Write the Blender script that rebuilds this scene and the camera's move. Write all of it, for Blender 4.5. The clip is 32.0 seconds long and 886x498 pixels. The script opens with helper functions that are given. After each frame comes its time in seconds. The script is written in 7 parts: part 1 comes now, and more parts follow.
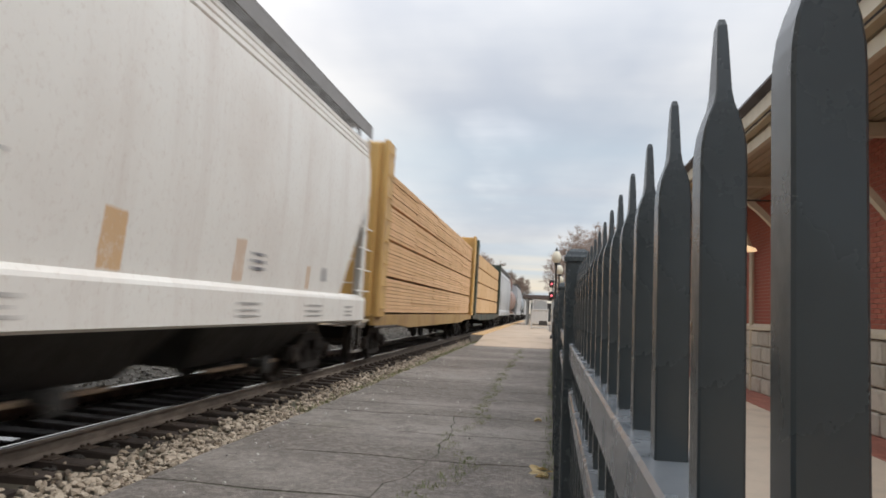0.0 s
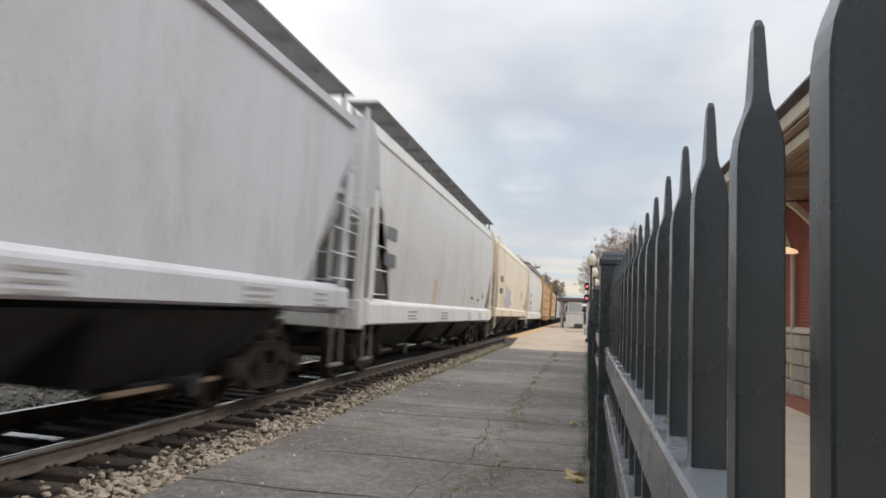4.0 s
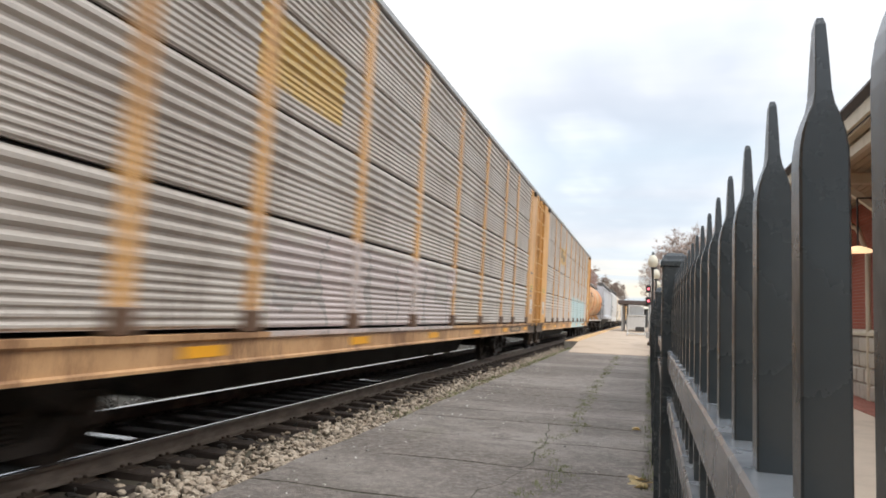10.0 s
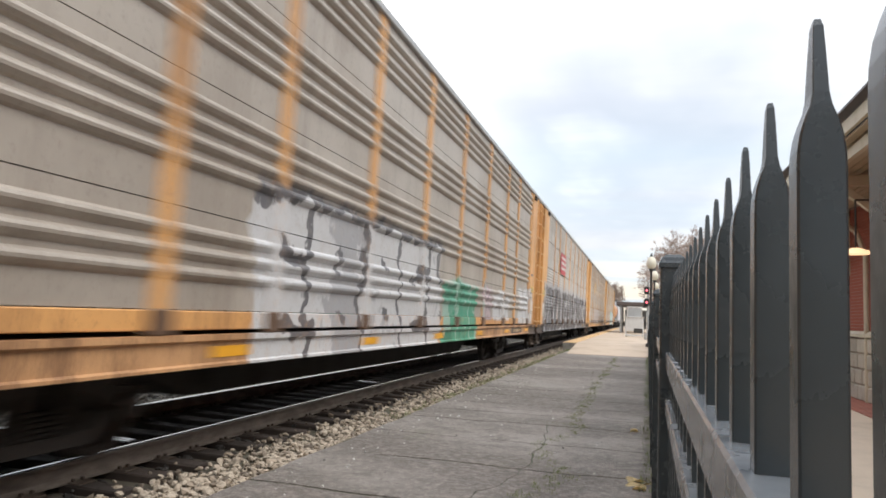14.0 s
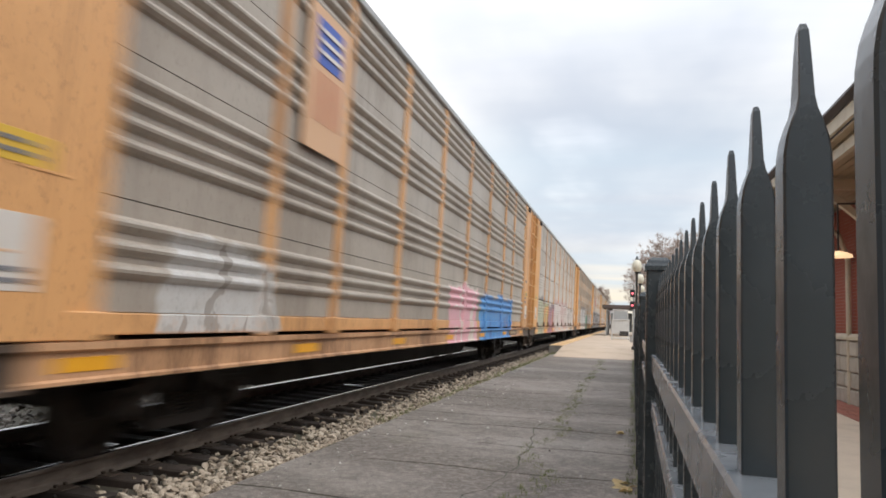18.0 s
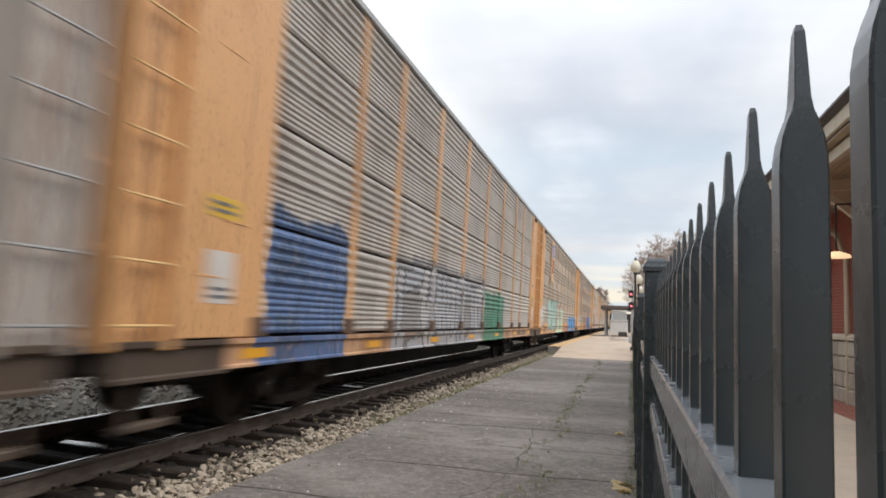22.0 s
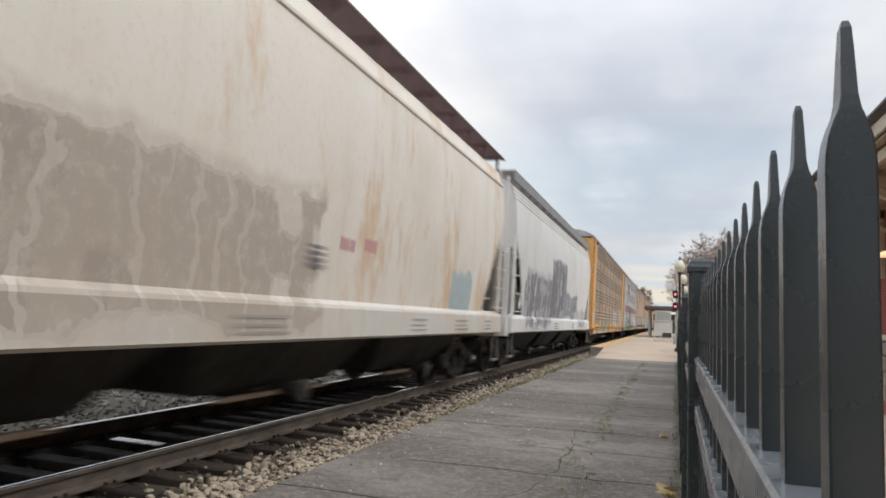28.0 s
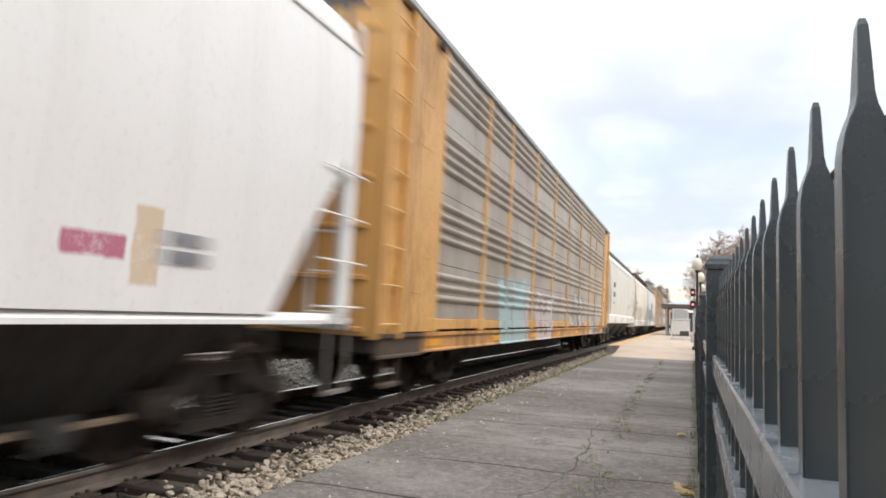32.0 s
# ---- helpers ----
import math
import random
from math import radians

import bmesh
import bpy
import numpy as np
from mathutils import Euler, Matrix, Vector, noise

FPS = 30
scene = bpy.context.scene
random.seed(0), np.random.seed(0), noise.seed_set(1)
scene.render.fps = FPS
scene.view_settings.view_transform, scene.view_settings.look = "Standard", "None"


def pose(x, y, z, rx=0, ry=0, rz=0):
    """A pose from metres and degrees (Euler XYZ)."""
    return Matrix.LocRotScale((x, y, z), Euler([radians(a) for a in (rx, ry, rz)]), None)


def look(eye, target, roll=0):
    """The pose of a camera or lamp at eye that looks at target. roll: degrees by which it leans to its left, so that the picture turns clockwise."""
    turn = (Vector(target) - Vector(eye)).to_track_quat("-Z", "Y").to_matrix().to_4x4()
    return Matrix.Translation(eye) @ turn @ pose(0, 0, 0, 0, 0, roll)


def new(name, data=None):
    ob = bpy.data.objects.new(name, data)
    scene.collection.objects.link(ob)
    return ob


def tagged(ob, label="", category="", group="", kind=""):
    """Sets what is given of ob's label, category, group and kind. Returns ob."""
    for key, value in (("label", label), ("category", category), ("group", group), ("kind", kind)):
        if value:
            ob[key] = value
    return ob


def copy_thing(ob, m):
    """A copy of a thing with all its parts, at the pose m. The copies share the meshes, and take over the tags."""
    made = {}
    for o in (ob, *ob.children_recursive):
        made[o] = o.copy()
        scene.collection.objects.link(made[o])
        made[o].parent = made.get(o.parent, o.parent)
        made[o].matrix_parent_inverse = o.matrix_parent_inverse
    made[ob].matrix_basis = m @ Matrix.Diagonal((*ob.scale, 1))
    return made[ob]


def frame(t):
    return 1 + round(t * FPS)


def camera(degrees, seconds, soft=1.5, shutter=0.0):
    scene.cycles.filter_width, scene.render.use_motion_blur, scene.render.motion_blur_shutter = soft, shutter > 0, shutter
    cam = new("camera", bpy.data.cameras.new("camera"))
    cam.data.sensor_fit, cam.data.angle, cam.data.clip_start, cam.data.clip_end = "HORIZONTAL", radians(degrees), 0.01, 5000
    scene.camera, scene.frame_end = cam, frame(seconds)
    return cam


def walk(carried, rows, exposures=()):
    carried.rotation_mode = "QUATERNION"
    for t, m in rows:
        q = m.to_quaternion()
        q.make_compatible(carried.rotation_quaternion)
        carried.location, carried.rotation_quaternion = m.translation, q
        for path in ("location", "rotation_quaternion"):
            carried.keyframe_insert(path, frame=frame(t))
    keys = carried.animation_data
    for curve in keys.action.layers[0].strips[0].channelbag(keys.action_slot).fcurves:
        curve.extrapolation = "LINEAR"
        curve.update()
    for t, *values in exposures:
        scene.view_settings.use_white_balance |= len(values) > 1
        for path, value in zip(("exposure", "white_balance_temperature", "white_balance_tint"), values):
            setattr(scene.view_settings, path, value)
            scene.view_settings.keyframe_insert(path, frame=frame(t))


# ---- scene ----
# World: x to the right, y along the track, z up from the top of the rail. The train runs towards +y.

# seconds, x, y, z, pitch, roll, yaw
PATH = [
    (0, -0.0019, 0.0064, 1.2888, 4.878, 2.430, 8.367),
    (0.5, -0.0013, 0.0070, 1.2894, 4.854, 2.354, 9.085),
    (1, -0.0020, 0.0047, 1.2886, 4.869, 2.301, 9.811),
    (1.5, -0.0016, 0.0033, 1.2885, 4.862, 2.224, 10.549),
    (2, -0.0015, 0.0035, 1.2892, 4.821, 2.198, 10.922),
    (2.5, -0.0009, 0.0035, 1.2901, 4.806, 2.025, 11.320),
    (3, -0.0014, 0.0040, 1.2897, 4.862, 2.155, 11.428),
    (3.5, -0.0009, 0.0054, 1.2902, 4.933, 2.416, 11.515),
    (5.5, -0.0025, 0.0060, 1.2892, 5.133, 2.183, 9.563),
    (6, -0.0010, 0.0055, 1.2898, 5.122, 2.299, 10.329),
    (6.5, -0.0012, 0.0043, 1.2894, 5.088, 2.221, 10.970),
    (7, -0.0013, 0.0022, 1.2899, 5.064, 2.126, 11.605),
    (7.5, -0.0002, 0.0053, 1.2905, 5.017, 2.176, 12.105),
    (8, 0.0000, 0.0049, 1.2905, 4.978, 2.177, 12.446),
    (8.5, 0.0003, 0.0033, 1.2906, 4.944, 2.184, 13.068),
    (9, 0.0005, 0.0004, 1.2901, 4.944, 3.730, 16.419),
    (9.5, 0.0005, -0.0025, 1.2903, 5.024, 2.187, 16.104),
    (10, -0.0001, -0.0027, 1.2898, 5.078, 2.229, 15.793),
    (10.5, -0.0005, -0.0057, 1.2888, 5.083, 2.224, 15.790),
    (11, 0.0005, -0.0052, 1.2896, 5.074, 2.138, 16.418),
    (11.5, 0.0002, -0.0032, 1.2902, 5.059, 2.194, 16.567),
    (12, 0.0008, -0.0004, 1.2909, 5.101, 2.163, 16.225),
    (12.5, -0.0001, -0.0035, 1.2894, 5.186, 2.085, 15.956),
    (13, 0.0006, -0.0009, 1.2906, 5.148, 2.195, 15.845),
    (13.5, 0.0007, -0.0009, 1.2902, 5.156, 2.271, 15.804),
    (15.5, -0.0003, -0.0012, 1.2899, 5.288, 2.142, 15.167),
    (16, 0.0001, -0.0009, 1.2901, 5.289, 2.129, 15.163),
    (16.5, -0.0000, -0.0012, 1.2898, 5.273, 2.170, 15.137),
    (17, 0.0001, -0.0007, 1.2899, 5.279, 2.196, 15.103),
    (17.5, -0.0004, -0.0018, 1.2899, 5.346, 2.194, 14.811),
    (18, -0.0009, -0.0017, 1.2893, 5.483, 2.198, 14.606),
    (18.5, -0.0006, -0.0001, 1.2900, 5.489, 2.140, 14.570),
    (19, -0.0000, 0.0010, 1.2902, 5.487, 2.138, 14.644),
    (19.5, -0.0001, 0.0004, 1.2901, 5.613, 2.083, 14.231),
    (20, 0.0003, 0.0014, 1.2904, 5.569, 2.085, 14.543),
    (20.5, -0.0001, -0.0014, 1.2898, 5.546, 2.063, 14.628),
    (21, -0.0007, -0.0012, 1.2901, 5.529, 2.027, 14.551),
    (21.5, 0.0000, 0.0006, 1.2902, 5.541, 2.167, 14.533),
    (22, 0.0002, -0.0001, 1.2900, 5.567, 2.103, 14.497),
    (22.5, -0.0007, -0.0012, 1.2895, 5.588, 2.062, 14.435),
    (23, -0.0004, -0.0003, 1.2899, 5.568, 2.125, 14.436),
    (23.5, 0.0003, 0.0003, 1.2900, 5.550, 2.184, 14.545),
    (24, -0.0004, -0.0009, 1.2897, 5.564, 2.119, 14.564),
    (24.5, -0.0004, 0.0000, 1.2899, 5.545, 2.216, 14.493),
    (26.5, -0.0002, 0.0004, 1.2902, 5.561, 2.311, 15.351),
    (27, 0.0018, -0.0007, 1.2906, 5.555, 2.361, 16.445),
    (27.5, 0.0017, -0.0004, 1.2909, 5.533, 2.230, 17.330),
    (28, 0.0021, -0.0005, 1.2917, 5.482, 2.144, 17.785),
    (28.5, 0.0017, -0.0031, 1.2903, 5.494, 2.129, 17.904),
    (29, 0.0018, -0.0023, 1.2913, 5.438, 2.051, 18.010),
    (29.5, 0.0017, -0.0034, 1.2910, 5.436, 2.011, 18.074),
    (30, 0.0021, -0.0028, 1.2914, 5.400, 2.117, 18.147),
    (30.5, 0.0018, -0.0037, 1.2903, 5.453, 2.082, 18.204),
    (31, 0.0012, -0.0046, 1.2903, 5.472, 2.029, 18.347),
    (31.5, 0.0021, -0.0060, 1.2897, 5.417, 2.204, 18.707),
    (32, 0.0019, -0.0085, 1.2899, 5.307, 2.093, 19.043),
]
cam = camera(63.96, 32.0, soft=1.7, shutter=0.7)
EXPOSURE = [(0, 0.12), (3.5, 0.11), (5.5, 0.11), (8.6, 0.15), (9.6, 0.53), (13.5, 0.60), (15.5, 0.48), (19, 0.37), (22, 0.34),
            (24.5, 0.31), (27, 0.15), (30, 0.13), (30.8, 0.44), (32, 0.63)]
walk(cam, [(t, pose(x, y, z, 90 + p, 0, w) @ pose(0, 0, 0, 0, 0, r)) for t, x, y, z, p, r, w in PATH], EXPOSURE)

# ---- light ----
TRACK_X, CANT = -5.214, 1.2          # centre line of the track, its tilt towards the platform
GROUND = -0.09                       # asphalt


def nd(nt, kind, **kw):
    n = nt.nodes.new(kind)
    for k, v in kw.items():
        if k in n.inputs:
            n.inputs[k].default_value = v
    return n


def math2(nt, op, a, b=0.0, clamp=False):
    n = nt.nodes.new("ShaderNodeMath")
    n.operation, n.use_clamp = op, clamp
    for i, v in enumerate((a, b)):
        if isinstance(v, (int, float)):
            n.inputs[i].default_value = v
        else:
            nt.links.new(v, n.inputs[i])
    return n.outputs[0]


def mixc(nt, fac, a, b):
    n = nt.nodes.new("ShaderNodeMix")
    n.data_type = "RGBA"
    for i, v in ((0, fac), (6, a), (7, b)):
        if isinstance(v, (int, float)):
            n.inputs[i].default_value = v
        elif isinstance(v, tuple):
            n.inputs[i].default_value = (*v, 1)
        else:
            nt.links.new(v, n.inputs[i])
    return n.outputs[2]


def ramp(nt, fac, lo, hi):
    n = nt.nodes.new("ShaderNodeMapRange")
    n.interpolation_type = "SMOOTHSTEP"
    n.inputs[1].default_value, n.inputs[2].default_value = lo, hi
    nt.links.new(fac, n.inputs[0])
    return n.outputs[0]


def noise_tex(nt, vec, scale, detail=4.0, rough=0.55, stretch=(1, 1, 1), shift=(0, 0, 0)):
    m = nt.nodes.new("ShaderNodeMapping")
    m.inputs[3].default_value = stretch
    m.inputs[1].default_value = shift
    nt.links.new(vec, m.inputs[0])
    n = nt.nodes.new("ShaderNodeTexNoise")
    n.inputs["Scale"].default_value, n.inputs["Detail"].default_value, n.inputs["Roughness"].default_value = scale, detail, rough
    nt.links.new(m.outputs[0], n.inputs["Vector"])
    return n.outputs["Fac"]


def make_world():
    w = bpy.data.worlds.new("overcast_sky")
    scene.world = w
    w.use_nodes = True
    nt = w.node_tree
    nt.nodes.clear()
    sky = nt.nodes.new("ShaderNodeTexSky")
    sky.sky_type, sky.sun_disc = "NISHITA", False
    sky.sun_elevation, sky.sun_rotation = radians(24), radians(-28)
    sky.dust_density, sky.ozone_density = 2.0, 2.5
    tc = nt.nodes.new("ShaderNodeTexCoord")
    sep = nt.nodes.new("ShaderNodeSeparateXYZ")
    nt.links.new(tc.outputs["Generated"], sep.inputs[0])
    z = sep.outputs[2]
    # cloud sheet: the view direction projected on a flat layer
    zz = math2(nt, "MAXIMUM", math2(nt, "ADD", z, 0.10), 0.03)
    comb = nt.nodes.new("ShaderNodeCombineXYZ")
    nt.links.new(math2(nt, "DIVIDE", sep.outputs[0], zz), comb.inputs[0])
    nt.links.new(math2(nt, "DIVIDE", sep.outputs[1], zz), comb.inputs[1])
    big = noise_tex(nt, comb.outputs[0], 0.55, 5, 0.5, (1.2, 0.6, 1), (5.3, 0.9, 0))
    fine = noise_tex(nt, comb.outputs[0], 1.5, 5, 0.55, (0.5, 1.5, 1), (0.3, 1.7, 0))
    shade = math2(nt, "ADD", math2(nt, "MULTIPLY", big, 0.88), math2(nt, "MULTIPLY", fine, 0.12))
    cloud = mixc(nt, ramp(nt, shade, 0.40, 0.61), (4.75, 5.2, 6.0), (7.6, 7.7, 7.9))
    low = ramp(nt, z, 0.01, 0.13)
    # thinner blue-grey bands low in the sky
    thin = math2(nt, "MULTIPLY", math2(nt, "SUBTRACT", 1.0, ramp(nt, z, 0.12, 0.40)), ramp(nt, noise_tex(nt, comb.outputs[0], 0.5, 4, 0.5, (0.3, 1.2, 1), (1.0, 2.0, 0)), 0.36, 0.62))
    cloud = mixc(nt, math2(nt, "MULTIPLY", thin, 0.8), cloud, (4.9, 6.0, 6.9))
    warm = mixc(nt, ramp(nt, noise_tex(nt, comb.outputs[0], 0.7, 4, 0.55, (0.25, 1.6, 1), (0.0, 5.0, 0)), 0.42, 0.62), (7.9, 7.1, 5.8), (5.0, 5.8, 6.5))
    layer = mixc(nt, low, warm, cloud)
    cover = math2(nt, "MULTIPLY", ramp(nt, shade, 0.2, 0.42), 0.93)
    final = mixc(nt, cover, sky.outputs[0], layer)
    # an overcast sky is brightest overhead
    n = nt.nodes.new("ShaderNodeVectorMath")
    n.operation = "SCALE"
    nt.links.new(final, n.inputs[0])
    nt.links.new(math2(nt, "ADD", 1.0, math2(nt, "MULTIPLY", ramp(nt, z, 0.25, 0.95), 1.4)), n.inputs["Scale"])
    final = n.outputs[0]
    bg = nt.nodes.new("ShaderNodeBackground")
    bg.inputs[1].default_value = 0.10
    nt.links.new(final, bg.inputs[0])
    out = nt.nodes.new("ShaderNodeOutputWorld")
    nt.links.new(bg.outputs[0], out.inputs[0])


make_world()
sun = new("sun", bpy.data.lights.new("sun", "SUN"))
sun.data.energy, sun.data.angle, sun.data.color = 1.2, radians(30), (1.0, 0.95, 0.88)
sun.matrix_world = look((0, 0, 0), (-0.60, 0.25, -0.85))

# ---- materials ----
MATS = {}


def material(name):
    m = bpy.data.materials.new(name)
    m.use_nodes = True
    nt = m.node_tree
    return m, nt, nt.nodes["Principled BSDF"]


def bump(nt, bsdf, height, strength=0.3, dist=0.01):
    b = nt.nodes.new("ShaderNodeBump")
    b.inputs["Strength"].default_value, b.inputs["Distance"].default_value = strength, dist
    nt.links.new(height, b.inputs["Height"])
    nt.links.new(b.outputs[0], bsdf.inputs["Normal"])


def coords(nt, ob=None):
    tc = nt.nodes.new("ShaderNodeTexCoord")
    if ob is not None:
        tc.object = ob
    return tc.outputs["Object"]


def worn(name, colour, rough=0.55, metal=0.0, dirt=(0.10, 0.085, 0.07), amount=0.35, scale=1.3, streak=0.25, bumps=0.15, vary=0.0):
    """Paint or metal with blotches, vertical dirt runs and a fine grain."""
    if name in MATS:
        return MATS[name]
    m, nt, b = material(name)
    v = coords(nt)
    blot = ramp(nt, noise_tex(nt, v, scale, 6, 0.62), 0.45, 0.78)
    runs = ramp(nt, noise_tex(nt, v, 2.2, 5, 0.6, (1, 1, 0.12), (2, 0, 1)), 0.48, 0.78)
    grain = noise_tex(nt, v, 60, 3, 0.6)
    f = math2(nt, "ADD", math2(nt, "MULTIPLY", blot, amount), math2(nt, "MULTIPLY", runs, streak), True)
    c = mixc(nt, f, colour, dirt)
    dark = tuple(k * 0.8 for k in colour)
    c = mixc(nt, math2(nt, "MULTIPLY", ramp(nt, grain, 0.4, 0.7), 0.25), c, dark)
    if vary:
        info = nt.nodes.new("ShaderNodeObjectInfo")
        hsv = nt.nodes.new("ShaderNodeHueSaturation")
        nt.links.new(math2(nt, "ADD", math2(nt, "MULTIPLY", info.outputs["Random"], vary), 1 - vary / 2), hsv.inputs["Value"])
        nt.links.new(c, hsv.inputs["Color"])
        c = hsv.outputs[0]
    nt.links.new(c, b.inputs["Base Color"])
    b.inputs["Metallic"].default_value = metal
    nt.links.new(math2(nt, "ADD", math2(nt, "MULTIPLY", blot, 0.25), rough - 0.1, True), b.inputs["Roughness"])
    if bumps:
        bump(nt, b, grain, bumps, 0.004)
    MATS[name] = m
    return m


def plain(name, colour, rough=0.5, metal=0.0, emit=0.0):
    if name in MATS:
        return MATS[name]
    m, nt, b = material(name)
    b.inputs["Base Color"].default_value = (*colour, 1)
    b.inputs["Roughness"].default_value, b.inputs["Metallic"].default_value = rough, metal
    if emit:
        b.inputs["Emission Color"].default_value = (*colour, 1)
        b.inputs["Emission Strength"].default_value = emit
    MATS[name] = m
    return m

# ---- building blocks ----
def quad_box(bm, x0, x1, y0, y1, z0, z1):
    vs = [bm.verts.new((x, y, z)) for z in (z0, z1) for y in (y0, y1) for x in (x0, x1)]
    for f in ((0, 2, 3, 1), (4, 5, 7, 6), (0, 1, 5, 4), (2, 6, 7, 3), (0, 4, 6, 2), (1, 3, 7, 5)):
        bm.faces.new([vs[i] for i in f])
    return vs


def soft_box(bm, x0, x1, y0, y1, z0, z1, r=0.01):
    """A box with bevelled edges."""
    t = bmesh.new()
    quad_box(t, x0, x1, y0, y1, z0, z1)
    bmesh.ops.bevel(t, geom=t.edges[:], offset=r, segments=1, affect="EDGES")
    join(bm, t)


def join(bm, other, m=None):
    """Adds another bmesh to bm, moved by m, and frees it."""
    if m is not None:
        bmesh.ops.transform(other, matrix=m, verts=other.verts[:])
    tmp = bpy.data.meshes.new("tmp")
    other.to_mesh(tmp)
    other.free()
    bm.from_mesh(tmp)
    bpy.data.meshes.remove(tmp)


def tube(bm, p0, p1, r0, r1=None, seg=8, caps=True):
    p0, p1 = Vector(p0), Vector(p1)
    r1 = r0 if r1 is None else r1
    d = (p1 - p0).normalized()
    u = d.orthogonal().normalized()
    w = d.cross(u)
    rings = []
    for p, r in ((p0, r0), (p1, r1)):
        rings.append([bm.verts.new(p + (u * math.cos(a) + w * math.sin(a)) * r) for a in (2 * math.pi * i / seg for i in range(seg))])
    for i in range(seg):
        j = (i + 1) % seg
        bm.faces.new((rings[0][i], rings[0][j], rings[1][j], rings[1][i]))
    if caps:
        bm.faces.new(rings[0][::-1])
        bm.faces.new(rings[1])


def sweep(bm, profile, y0, y1, closed=True, axis="y", steps=1):
    """A profile of (x, z) pairs drawn out along y (or, with axis 'x', of (y, z) along x)."""
    rings = []
    for k in range(steps + 1):
        y = y0 + (y1 - y0) * k / steps
        rings.append([bm.verts.new((a, y, b) if axis == "y" else (y, a, b)) for a, b in profile])
    n = len(profile)
    for r0, r1 in zip(rings, rings[1:]):
        for i in range(n if closed else n - 1):
            j = (i + 1) % n
            bm.faces.new((r0[i], r0[j], r1[j], r1[i]))
    if closed:
        bm.faces.new(rings[0][::-1])
        bm.faces.new(rings[-1])


def lathe(bm, profile, axis_y=True, seg=20, centre=(0, 0, 0)):
    """Turns (radius, along) pairs about the y axis (or z)."""
    c = Vector(centre)
    rings = []
    for r, h in profile:
        ring = []
        for i in range(seg):
            a = 2 * math.pi * i / seg
            p = Vector((r * math.cos(a), h, r * math.sin(a))) if axis_y else Vector((r * math.cos(a), r * math.sin(a), h))
            ring.append(bm.verts.new(c + p))
        rings.append(ring)
    for r0, r1 in zip(rings, rings[1:]):
        for i in range(seg):
            j = (i + 1) % seg
            bm.faces.new((r0[i], r0[j], r1[j], r1[i]))
    bm.faces.new(rings[0][::-1])
    bm.faces.new(rings[-1])


def mesh_of(name, bm, mat, smooth=False):
    bmesh.ops.recalc_face_normals(bm, faces=bm.faces[:])
    me = bpy.data.meshes.new(name)
    bm.to_mesh(me)
    bm.free()
    if mat is not None:
        me.materials.append(mat)
    if smooth:
        me.shade_smooth()
        me.set_sharp_from_angle(angle=radians(35))
    return me


def part(name, bm, mat, parent=None, label="", at=None, smooth=False):
    ob = new(name, bm if isinstance(bm, bpy.types.Mesh) else mesh_of(name, bm, mat, smooth))
    if parent is not None:
        ob.parent = parent
    if at is not None:
        ob.matrix_basis = at
    if isinstance(bm, bpy.types.Mesh) and mat is not None and bm.materials[0] is not mat:
        ob.material_slots[0].link = "OBJECT"
        ob.material_slots[0].material = mat
    if label:
        ob["label"] = label
    return ob


def thing(name, label, category, group="", at=None):
    ob = new(name)
    ob.empty_display_size = 0.2
    if at is not None:
        ob.matrix_basis = at
    return tagged(ob, label, category, group)


def structure(name, bm, mat, label="", at=None, smooth=False):
    return tagged(part(name, bm, mat, None, "", at, smooth), label, "", "", "structure")


CACHE = {}


def shared(key, build, mat, smooth=False):
    """A mesh that is built once."""
    if key not in CACHE:
        bm = bmesh.new()
        build(bm)
        CACHE[key] = mesh_of(key, bm, mat, smooth)
    return CACHE[key]


# ---- ground ----
def ground_material():
    m, nt, b = material("far_ground")
    v = coords(nt)
    n = noise_tex(nt, v, 0.35, 6, 0.6)
    c = mixc(nt, ramp(nt, n, 0.35, 0.7), (0.07, 0.06, 0.045), (0.07, 0.07, 0.04))
    c = mixc(nt, math2(nt, "MULTIPLY", noise_tex(nt, v, 9, 5), 0.5), c, (0.12, 0.10, 0.08))
    nt.links.new(c, b.inputs["Base Color"])
    b.inputs["Roughness"].default_value = 0.95
    return m


